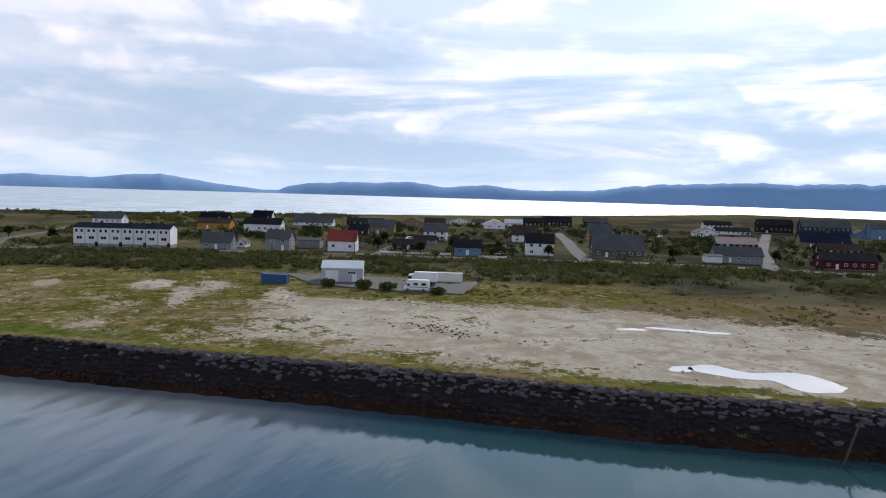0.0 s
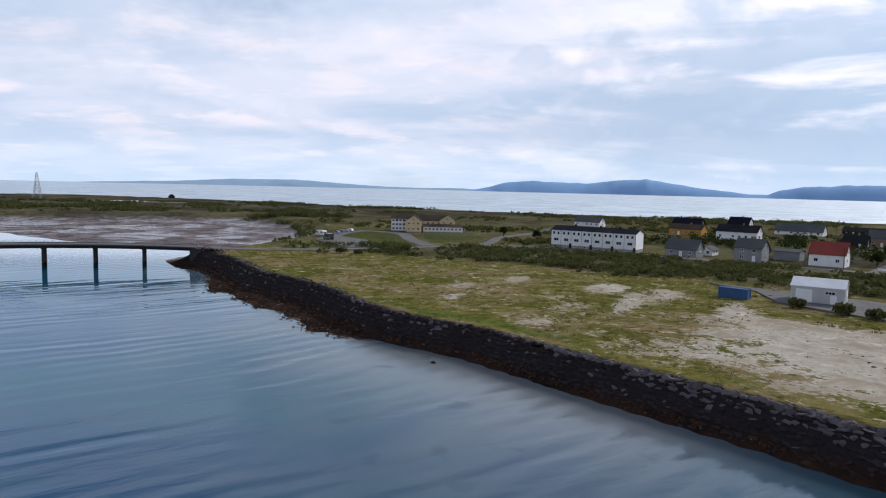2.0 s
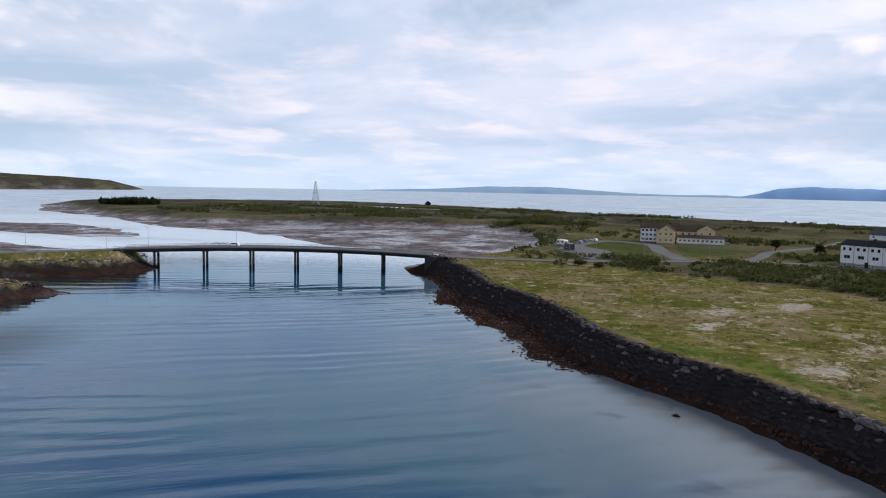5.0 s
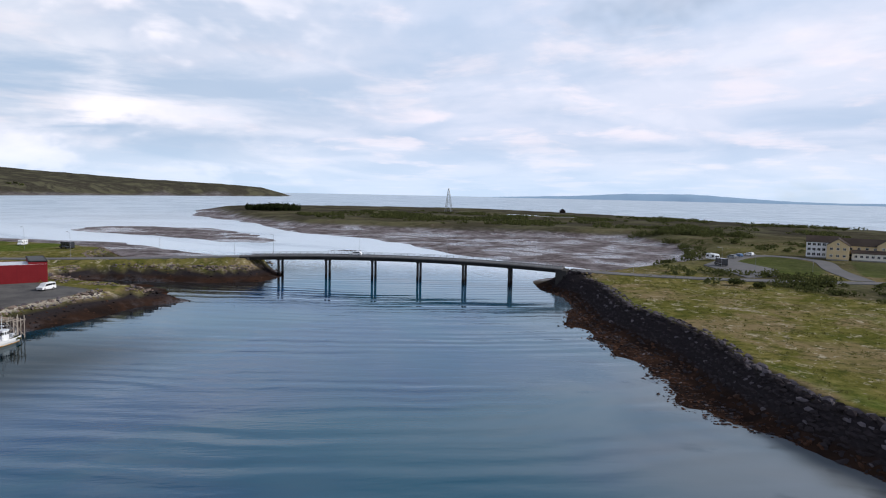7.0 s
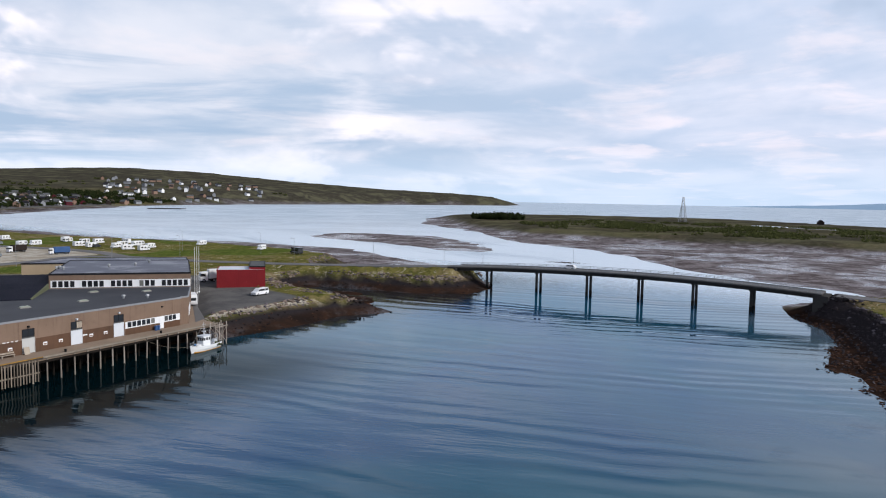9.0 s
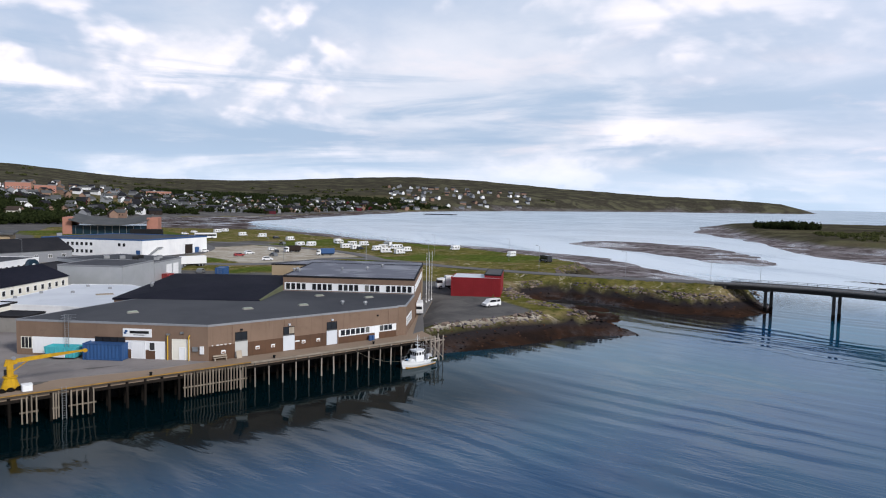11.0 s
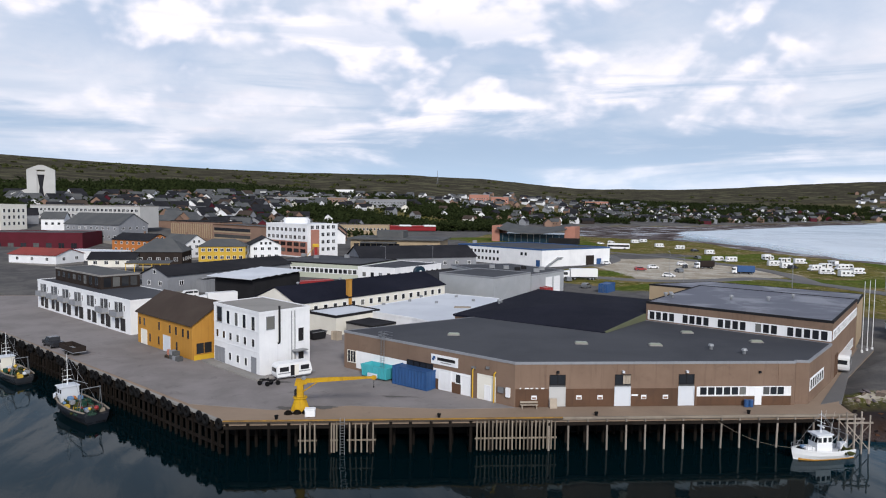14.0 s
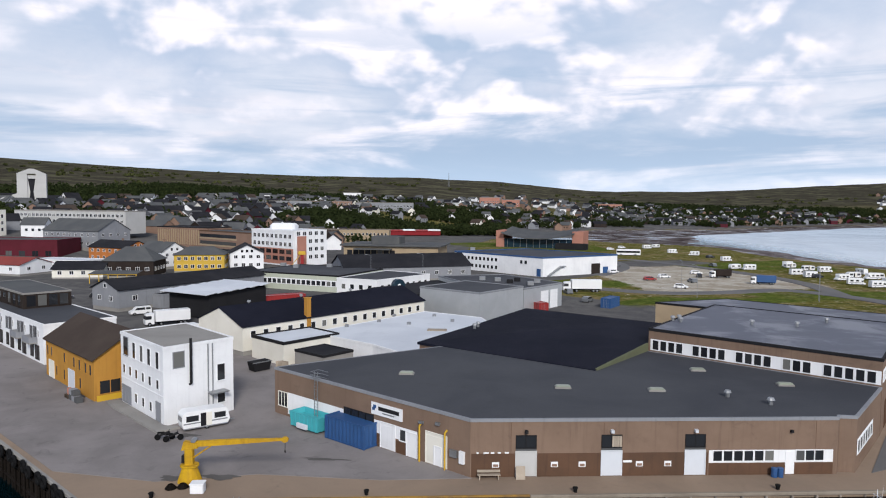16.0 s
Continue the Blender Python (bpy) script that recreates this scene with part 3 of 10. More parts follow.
nrng = np.random.RandomState(4)

# ---- plan of the land ----
ISLAND = [(-260, -215), (-150, -166), (-60, -127), (6, -99), (33, -86), (55, -77), (78, -67), (103, -55), (123, -46), (139, -34), (157, -25), (178, -18), (194, -10), (211, -1), (228, 3), (252, 9), (270, 20), (290, 26),
          (318, 14), (342, 2), (389, -26), (479, -22), (565, 13), (558, 100), (553, 190), (553, 261), (600, 330), (661, 402), (760, 490), (869, 581), (1000, 600), (1130, 480), (1200, 260), (1050, 50), (840, -150), (690, -310), (580, -520), (500, -750), (450, -1100), (400, -1600), (-260, -1600)]
MAINLAND = [(84, 108), (146, 113), (153, 110), (163, 109), (176, 109), (189, 111), (203, 104), (206, 112), (203, 121), (203, 135), (208, 146), (217, 156), (226, 156), (231, 141), (235, 122), (246, 109), (262, 110), (277, 120), (268, 128), (259, 138), (253, 153), (253, 173), (266, 189), (290, 200), (303, 239), (298, 309), (280, 359), (264, 420), (261, 497), (222, 556), (196, 650),
            (200, 750), (240, 890), (373, 925), (500, 1040), (598, 1140), (774, 1262), (1000, 1390), (1238, 1467), (1800, 1500), (2380, 1330), (2650, 1420), (2900, 2200), (2600, 3900), (-3600, 3900), (-3600, 500), (-400, 330), (-150, 262), (-60, 212), (-20, 184), (10, 160), (50, 131)]
QUAY = [(74.5, 99.0), (150.3, 108.0), (151.0, 113.0), (160.5, 129.0), (176.0, 150.0), (170.0, 166.0), (136.0, 176.0), (100.0, 166.0), (76.0, 156.0), (40.0, 172.0), (4.0, 200.0), (-20.0, 196.0), (-24.0, 178.0)]
SANDBAR = [(412, 367), (471, 383), (490, 350), (496, 305), (469, 253), (410, 196), (382, 196), (378, 218), (393, 255), (404, 303)]
TIDEFLAT = [(342, 2), (389, -30), (479, -28), (570, 8), (565, 100), (558, 190), (556, 265), (610, 350), (680, 420), (860, 575), (700, 470), (575, 310), (500, 240), (455, 150), (405, 96), (372, 60), (352, 34)]
BAYFLAT = [(290, 200), (266, 189), (255, 172), (256, 152), (263, 137), (276, 130), (300, 150), (350, 260), (340, 340), (300, 420), (300, 520), (270, 620), (330, 800), (440, 900), (620, 1090), (780, 1230), (774, 1262), (598, 1151), (373, 925), (240, 900), (190, 750), (185, 650), (215, 556), (255, 497), (255, 420), (275, 359), (292, 309), (297, 239)]
POOL = [(203, 124), (212, 119), (222, 124), (228, 140), (223, 154), (214, 157), (206, 147), (202, 136)]


def inside_distance(px, py, poly):
    """Signed distance to a closed outline, positive inside."""
    p = np.array(poly, float)
    q = np.roll(p, -1, 0)
    best = np.full(px.shape, 1e12)
    odd = np.zeros(px.shape, bool)
    for (ax, ay), (bx, by) in zip(p, q):
        ex, ey = bx - ax, by - ay
        t = np.clip(((px - ax) * ex + (py - ay) * ey) / (ex * ex + ey * ey), 0, 1)
        best = np.minimum(best, (px - ax - t * ex) ** 2 + (py - ay - t * ey) ** 2)
        if ay != by:
            odd ^= ((ay > py) != (by > py)) & (px < ex * (py - ay) / ey + ax)
    return np.where(odd, 1, -1) * np.sqrt(best)


def smooth(x, lo, hi):
    t = np.clip((x - lo) / (hi - lo), 0, 1)
    return t * t * (3 - 2 * t)


def lattice(ix, iy, seed):
    h = (ix.astype(np.int64) * 374761393 + iy.astype(np.int64) * 668265263 + seed * 974711) & 0xFFFFFFFF
    h = ((h ^ (h >> 13)) * 1274126177) & 0xFFFFFFFF
    return ((h ^ (h >> 16)) & 0xFFFF) / 65535.0


def wave(x, y, size, seed=0, octaves=3):
    """Smooth value noise in -1..1, features about size metres across."""
    out, amp, tot = 0.0, 1.0, 0.0
    for o in range(octaves):
        u, v = x / size * 2 ** o, y / size * 2 ** o
        iu, iv = np.floor(u), np.floor(v)
        fu, fv = u - iu, v - iv
        fu, fv = fu * fu * (3 - 2 * fu), fv * fv * (3 - 2 * fv)
        a, b = lattice(iu, iv, seed + o), lattice(iu + 1, iv, seed + o)
        c, d = lattice(iu, iv + 1, seed + o), lattice(iu + 1, iv + 1, seed + o)
        out = out + amp * ((a + (b - a) * fu) * (1 - fv) + (c + (d - c) * fu) * fv)
        tot, amp = tot + amp, amp * 0.5
    return out / tot * 2 - 1


def wall_run(x):
    return 4.2 + 5.0 * smooth(x, 125, 195)


def island_height(x, y):
    d = inside_distance(x, y, ISLAND)
    wall = smooth(292 - x, 0, 14) * smooth(34 - y, 0, 10)
    run = wall_run(x) * wall + 26 * (1 - wall)
    h = np.where(d < 0, np.maximum(d * 0.25, -3.0), 5.0 * np.clip(d / run, 0, 1) ** (0.9 + 0.5 * smooth(x, 125, 200)))
    shelf = smooth(x, 116, 146) * (1 - smooth(x, 228, 256)) * wall * (d < 1) * (d > -11)
    h = np.maximum(h, np.where(shelf > 0, -3 + shelf * (3.22 + 0.06 * d + 0.42 * wave(x, y, 10, 105)), -3))
    h = h + smooth(d, 8, 40) * (0.25 * wave(x, y, 22, 3) + 0.9 * smooth(d, 60, 200) * wave(x, y, 90, 5))
    h = h + 7.0 * np.exp(-(((x - 160) / 150) ** 2 + ((y + 760) / 130) ** 2))
    for cx, cy, a in ((22, -112, 13), (52, -134, 6), (44, -141, 9)):
        k = np.exp(-(np.hypot(x - cx, y - cy) / a) ** 4)
        h = h * (1 - k) + 4.96 * k
    ramp = np.interp(y, [-60, -30, 0, 14], [5.0, 5.7, 6.4, 6.95])
    off = np.abs(x - np.interp(y, [-60, -38, -20, -4, 14], [285, 276, 271, 269, 270.2]))
    h = np.maximum(h, np.where((y > -58) & (y < 18), ramp - np.maximum(y - 9.5, 0) * 1.1 - np.maximum(off - 4.6, 0) * (0.4 + 0.5 * smooth(y, -15, 2)), -3))
    flat = inside_distance(x, y, TIDEFLAT)
    return np.maximum(h, np.where(flat > -30, -0.35 + 0.62 * smooth(flat, -25, 12) + 0.2 * wave(x, y, 24, 9), -3))


SKY_YAW = [-62, -58, -50, -42, -36, -30, -25, -20, -15, -8, -1, 6, 14, 22, 30, 36, 60]
SKY_TAN = [0.0, 0.004, 0.009, 0.018, 0.027, 0.031, 0.028, 0.023, 0.02, 0.021, 0.033, 0.038, 0.039, 0.042, 0.047, 0.053, 0.056]


def pool_head(x, y):
    """The grassy rim round the inner end of the tidal pool."""
    return np.exp(-(np.hypot(x - 199, y - 136) / 18) ** 4)


def mainland_height(x, y):
    d = inside_distance(x, y, MAINLAND)
    steep = smooth(320 - x, 0, 40) * smooth(560 - y, 0, 60)
    head = pool_head(x, y)
    run = (9.5 - 4.5 * head) * steep + 40 * (1 - steep)
    h = np.where(d < 0, np.maximum(d * 0.25, -3.0), 4.6 * np.clip(d / run, 0, 1) ** (0.8 + 0.6 * steep))
    yaw = np.degrees(np.arctan2(-(x - 110), y - 40))
    r = np.hypot(x - 110, y - 40)
    start = np.interp(yaw, [-60, -45, -25, -8, 4, 14, 24, 40], [2300, 1650, 1350, 1000, 700, 480, 330, 270])
    crest = np.interp(yaw, [-60, -45, -20, 0, 40], [2560, 2750, 2900, 2500, 2300])
    top = 30 + crest * np.interp(yaw, SKY_YAW, SKY_TAN)
    s = np.clip((r - start) / (crest - start), 0, 1.25)
    hill = (top - 5) * np.where(s < 1, s ** 0.95, 1 - 0.5 * (s - 1))
    h = h + np.maximum(hill, 0) * smooth(d, 0, 120) + smooth(s, 0.02, 0.3) * (2.5 * wave(x, y, 260, 21) + 1.0 * wave(x, y, 60, 22))
    h = h + smooth(d, 10, 60) * 0.2 * wave(x, y, 30, 23)
    q = inside_distance(x, y, QUAY)
    h = h - 0.58 * smooth(q, -45, -3) * smooth(d, 2, 8)
    h = np.where(q > -1.5, np.minimum(h, 3.2), h)
    ramp = np.interp(y, [120, 137, 150, 165, 182, 200, 215], [6.95, 6.4, 6.1, 5.8, 5.4, 5.0, 4.6])
    off = np.abs(x - np.interp(y, [120, 137, 150, 165, 182, 200, 222], [259.5, 252, 245, 237.5, 231, 226, 221.5])) * 0.88
    h = np.maximum(h, np.where((y > 119) & (y < 214), ramp - np.maximum(off - 4.6, 0) * 0.85, -3))
    flat, bar, pool = (inside_distance(x, y, p) for p in (BAYFLAT, SANDBAR, POOL))
    h = np.maximum(h, np.where(bar > -24, -0.42 + 0.58 * smooth(bar, -20, 16) + 0.2 * wave(x, y, 30, 31) + 0.12 * wave(x, y, 9, 33), -3))
    h = np.maximum(h, np.where(pool > -16, -0.45 + 0.47 * smooth(pool, -10, 6) + 0.5 * smooth(212 - x, -5, 7) * smooth(pool, -4, 2) + 0.16 * wave(x, y, 7, 35), -3))
    return np.maximum(h, np.where(flat > -30, -0.35 + 0.6 * smooth(flat, -25, 14) + 0.22 * wave(x, y, 26, 31), -3))


def axis(*runs):
    out = []
    for a, b, step in runs:
        out += list(np.arange(a, b, step))
    return np.array(out + [runs[-1][1]])


def terrain(name, xs, ys, height, masks, label, keep=-2.5):
    gx, gy = np.meshgrid(xs, ys)
    gz = height(gx, gy)
    nx, ny = len(xs), len(ys)
    idx = np.arange(nx * ny).reshape(ny, nx)
    quads = np.stack([idx[:-1, :-1], idx[:-1, 1:], idx[1:, 1:], idx[1:, :-1]], -1).reshape(-1, 4)
    z = gz.ravel()
    quads = quads[z[quads].max(1) > keep]
    me = bpy.data.meshes.new(name)
    me.from_pydata(np.stack([gx.ravel(), gy.ravel(), z], 1).tolist(), [], quads.tolist())
    for key, values in masks(gx, gy, gz).items():
        me.attributes.new(key, "FLOAT", "POINT").data.foreach_set("value", np.clip(values, 0, 1).astype(np.float32).ravel())
    me.polygons.foreach_set("use_smooth", np.ones(len(me.polygons), bool))
    me.materials.append(M["ground"])
    me.update()
    return tagged(new(name, me), label, "ground", kind="structure")


GRAVEL = [(100, -78), (124, -108), (116, -123), (91, -137), (69, -151), (45, -160), (20, -166), (-30, -185), (-120, -215), (-160, -175), (-60, -133), (10, -100), (32, -95), (62, -87)]
GRAVEL_SPOTS = [((160, -112), 17, 6, 0.42), ((171, -101), 9, 6, 0.7), ((127, -62), 14, 5, 0.32), ((163, -55), 10, 5, 0.4), ((150, -80), 22, 8, 0.28), ((180, -62), 14, 7, 0.3), ((110, -75), 14, 8, 0.3), ((150, -96), 26, 4, 0.5), ((133, -112), 20, 4, 0.55), ((190, -82), 12, 4, 0.4)]
BARE = [(90, -60), (130, -48), (230, -12), (270, -40), (260, -80), (200, -120), (170, -130), (120, -125)]
MOOR = [(70, -152), (60, -190), (20, -210), (-60, -235), (-120, -240), (-100, -205), (20, -168)]


BAND = [(310, -20), (300, -60), (294, -100), (282, -140), (256, -168), (200, -203), (130, -250), (60, -286), (-60, -352), (-120, -320), (20, -240), (72, -212), (98, -184), (112, -176), (150, -160), (185, -140), (196, -118), (226, -98), (256, -62)]


def island_masks(x, y, z):
    g = 0.2 * smooth(inside_distance(x, y, BARE), -10, 10) + smooth(inside_distance(x, y, GRAVEL), -20, 16) * 0.8
    for (cx, cy), a, b, k in GRAVEL_SPOTS:
        u, v = (x - cx) * 0.79 + (y - cy) * -0.61, (x - cx) * 0.61 + (y - cy) * 0.79
        g = np.maximum(g, k * np.exp(-((u / a) ** 2 + (v / b) ** 2)) * 1.75)
    d = inside_distance(x, y, ISLAND)
    g = g * smooth(d, 6 + wall_run(x) - 4.2, 12 + 5 * wave(x, y, 25, 41) + wall_run(x) - 4.2)
    shore = np.where(x > 300, 1 - smooth(z, 1.2, 2.8), 1 - smooth(z, 0.3, 1.6))
    wall = smooth(292 - x, 0, 14) * smooth(34 - y, 0, 10)
    strip = smooth(d, 6, 9) * (1 - smooth(d, 11, 22)) * smooth(x + 20, 0, 50)
    lawn = np.maximum(strip * (0.42 + 0.35 * wave(x, y, 14, 43)), np.maximum(smooth(inside_distance(x, y, [(330, -57), (354, -50), (378, -61), (388, -69), (370, -80), (326, -77), (304, -70), (302, -62)]), -2, 2), smooth(inside_distance(x, y, [(376, -97), (313, -86), (318, -100), (346, -126), (372, -118)]), -2, 2)))
    lawn = np.maximum(lawn, smooth(inside_distance(x, y, [(150, -250), (320, -150), (420, -250), (250, -420), (60, -420), (60, -300)]), -10, 10) * (0.3 + 0.5 * wave(x, y, 30, 44)))
    lawn = np.maximum(lawn, smooth(d, 10, 20) * smooth(x, 90, 130) * smooth(-y, 20, 50) * (1 - smooth(-y, 70, 110)) * (0.26 + 0.34 * wave(x, y, 16, 45)))
    return {"gravel": g, "mud": shore * (1 - wall), "weed": np.maximum((1 - smooth(z, 4.2, 4.85)) * (d < 12), 1 - smooth(d - wall_run(x), 0.4, 2.2)) * wall, "lawn": lawn, "heath": np.maximum(np.maximum(smooth(np.hypot(x - 150, y + 60), 128, 190) * (0.95 - 0.4 * smooth(x, 230, 320) * smooth(-x, -700, -420) + 0.25 * wave(x, y, 60, 47)), smooth(inside_distance(x, y, BAND), -4, 6) * 0.75), smooth(inside_distance(x, y, MOOR), -12, 12) * 0.4), "moor": smooth(inside_distance(x, y, MOOR), -10, 10) * 0.9}


LAWNS = [[(176, 230), (206, 236), (240, 236), (262, 210), (296, 180), (300, 240), (292, 310), (276, 350), (262, 300), (232, 262), (196, 262)], [(150, 205), (176, 214), (190, 240), (160, 246), (140, 226)], [(116, 430), (180, 440), (180, 500), (100, 520), (70, 500)], [(186, 330), (250, 330), (262, 360), (250, 390), (190, 352)], [(150, 262), (184, 246), (206, 250), (222, 262), (224, 272), (200, 262), (170, 268)], [(120, 262), (150, 262), (164, 276), (150, 300), (128, 282)]]
PARKS = [[(158, 254), (195, 255), (222, 276), (205, 330), (190, 345), (156, 338), (150, 300)]]


def mainland_masks(x, y, z):
    yaw = np.degrees(np.arctan2(-(x - 110), y - 40))
    r = np.hypot(x - 110, y - 40)
    d = inside_distance(x, y, MAINLAND)
    start = np.interp(yaw, [-60, -45, -25, -8, 4, 14, 24, 40], [2300, 1650, 1350, 1000, 700, 480, 330, 270])
    lawn = np.zeros(x.shape)
    for poly in LAWNS:
        lawn = np.maximum(lawn, smooth(inside_distance(x, y, poly), -3, 3))
    lawn = lawn * np.clip(0.62 + 0.6 * wave(x, y, 18, 51), 0, 1)
    g = np.zeros(x.shape)
    for poly in PARKS:
        g = np.maximum(g, smooth(inside_distance(x, y, poly), -3, 3))
    town = smooth(np.maximum(start, 560 * smooth(yaw, 6, 14)) * 1.02 - r, -60, 40) * smooth(d, 7, 14) * smooth(x + 250, 0, 100)
    east = smooth(inside_distance(x, y, [(186, 122), (206, 104), (240, 104), (310, 176), (300, 420), (262, 500), (222, 556), (196, 640), (110, 560), (96, 420), (116, 400), (150, 360), (200, 380), (240, 330), (180, 330), (150, 300), (120, 262), (132, 240), (166, 214), (198, 176), (189, 138)]), -4, 4)
    paved = town * (1 - east) * (1 - lawn) * (1 - g)
    shore = 1 - smooth(z, 0.4, 1.8)
    cause = (x > 196) & (x < 262) & (y > 96) & (y < 168)
    g = np.maximum(g, cause * smooth(z, 2.8, 3.3) * (1 - smooth(z, 4.3, 4.9)) * 0.42)
    spit = (x > 150) & (x < 186) & (y > 100) & (y < 128)
    g = np.maximum(g, spit * smooth(z, 2.6, 3.2) * (1 - smooth(d, 9.5, 12)) * 0.85)
    rim = np.where(cause, 2.9, 2.7) - 1.2 * pool_head(x, y)
    far_flat = smooth(y, 480, 700) * smooth(inside_distance(x, y, BAYFLAT), -6, 6) * np.clip(0.75 + 0.5 * wave(x, y, 60, 55), 0, 1)
    return {"gravel": g * 0.9, "mud": shore, "weed": np.maximum(far_flat * 0.85, (1 - smooth(z, rim, rim + 0.8)) * smooth(320 - x, 0, 60) * smooth(330 - y, 0, 60) * smooth(-inside_distance(x, y, BAYFLAT), -2, 6)), "lawn": lawn, "heath": np.maximum(smooth(r - start, 60, 500), smooth(x, 700, 1100)), "paved": paved}


terrain("ground_island", axis((-260, -60, 8), (-60, 300, 2.4), (300, 700, 8), (700, 1300, 25)), axis((-1600, -360, 25), (-360, -180, 5), (-180, 40, 2.4), (40, 640, 10)), island_height, island_masks, "flat grassy island with bare gravel and heath behind a stone sea wall")
terrain("ground_mainland", axis((-3600, -200, 60), (-200, 130, 7), (130, 320, 2.6), (320, 600, 8), (600, 3000, 40)), axis((95, 260, 2.6), (260, 560, 7), (560, 1400, 14), (1400, 3900, 60)), mainland_height, mainland_masks, "town shore rising to bare green-brown heath hills")

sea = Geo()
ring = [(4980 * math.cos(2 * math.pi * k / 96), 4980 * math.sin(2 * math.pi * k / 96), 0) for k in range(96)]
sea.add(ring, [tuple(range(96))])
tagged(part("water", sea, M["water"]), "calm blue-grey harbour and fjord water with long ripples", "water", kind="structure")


def far_hills(name, yaws, heights, radius, material, label, seed):
    """A ridge of distant hills on an arc round the harbour."""
    g = Geo()
    n = int((max(yaws) - min(yaws)) * 8)
    yy = np.linspace(min(yaws), max(yaws), n)
    order = np.argsort(yaws)
    hh = np.interp(yy, np.array(yaws)[order], np.array(heights)[order])
    hh = hh * (1 + 0.06 * wave(yy, yy * 0, 1.2, seed, 4)) + 1.2 * wave(yy, yy * 0, 0.9, seed + 3, 3) * (hh > 8)
    rings = []
    for depth, lift in ((0, 0.0), (40, 0.42), (110, 0.78), (190, 1.0), (330, 0.6)):
        rings.append([(40 - (radius + depth + 25 * noise.noise((a * 0.7, depth, seed))) * math.sin(radians(a)), -10 + (radius + depth) * math.cos(radians(a)), -2 + max(h, 0) * lift * (1 + 0.06 * noise.noise((a * 1.1, depth * 0.1, seed)))) for a, h in zip(yy, hh)])
    v = [p for r in rings for p in r]
    g.add(v, [(a * n + i, a * n + i + 1, (a + 1) * n + i + 1, (a + 1) * n + i) for a in range(len(rings) - 1) for i in range(n - 1)])
    ob = part(name, g, material)
    ob.data.polygons.foreach_set("use_smooth", np.ones(len(ob.data.polygons), bool))
    return tagged(ob, label, "hills", kind="structure")


def yaw_at(px):
    return -143.1 - math.degrees(math.atan((px - 784) / 1230))


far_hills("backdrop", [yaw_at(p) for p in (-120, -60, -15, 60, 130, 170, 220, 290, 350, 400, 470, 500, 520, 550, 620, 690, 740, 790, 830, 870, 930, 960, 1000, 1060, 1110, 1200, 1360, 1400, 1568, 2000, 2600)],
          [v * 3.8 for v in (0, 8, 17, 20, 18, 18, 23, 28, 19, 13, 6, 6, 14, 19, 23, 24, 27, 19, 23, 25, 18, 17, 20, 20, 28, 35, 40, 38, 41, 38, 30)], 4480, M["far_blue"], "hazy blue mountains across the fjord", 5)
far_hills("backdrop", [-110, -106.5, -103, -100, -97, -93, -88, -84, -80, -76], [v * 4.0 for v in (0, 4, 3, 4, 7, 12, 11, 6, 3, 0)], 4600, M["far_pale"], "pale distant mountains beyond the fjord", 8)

# ---- building kit ----
MESHES = {}


def window_meshes(w, h, n, rows=1):
    key = ("win", round(w, 2), round(h, 2), n, rows)
    if key not in MESHES:
        f, g = Geo(), Geo()
        b, t = min(0.09, w * 0.12), 0.07
        f.box(-w / 2 - b, w / 2 + b, -t, 0.02, h, h + b).box(-w / 2 - b, w / 2 + b, -t - 0.03, 0.02, -b, 0)
        f.box(-w / 2 - b, -w / 2, -t, 0.02, 0, h).box(w / 2, w / 2 + b, -t, 0.02, 0, h)
        for k in range(1, n):
            x = -w / 2 + w * k / n
            f.box(x - b * 0.45, x + b * 0.45, -t + 0.01, 0.02, 0, h)
        for k in range(1, rows):
            z = h * k / rows
            f.box(-w / 2, w / 2, -t + 0.012, 0.02, z - b * 0.45, z + b * 0.45)
        g.box(-w / 2, w / 2, -0.025, 0.02, 0, h)
        MESHES[key] = (f.mesh("window"), g.mesh("pane"))
    return MESHES[key]


def on_wall(a, b, s, z):
    """Local pose of something fixed to the wall from a to b, s metres along it; its own -y points outwards."""
    d = math.hypot(b[0] - a[0], b[1] - a[1])
    u = ((b[0] - a[0]) / d, (b[1] - a[1]) / d)
    return pose(a[0] + u[0] * s, a[1] + u[1] * s, z, 0, 0, math.degrees(math.atan2(u[1], u[0])))


def window(ob, m, w, h, n=1, rows=1, frame_mat="white_paint", name="window"):
    fm, gm = window_meshes(w, h, n, rows)
    if not fm.materials:
        fm.materials.append(M[frame_mat])
    if fm.materials[0] != M[frame_mat]:
        key = (fm.name, frame_mat)
        if key not in MESHES:
            MESHES[key] = fm.copy()
            MESHES[key].materials[0] = M[frame_mat]
        fm = MESHES[key]
    f = part(name, fm, M[frame_mat], ob)
    f.matrix_basis = m
    part("pane", gm, M["glass"], f)
    return f


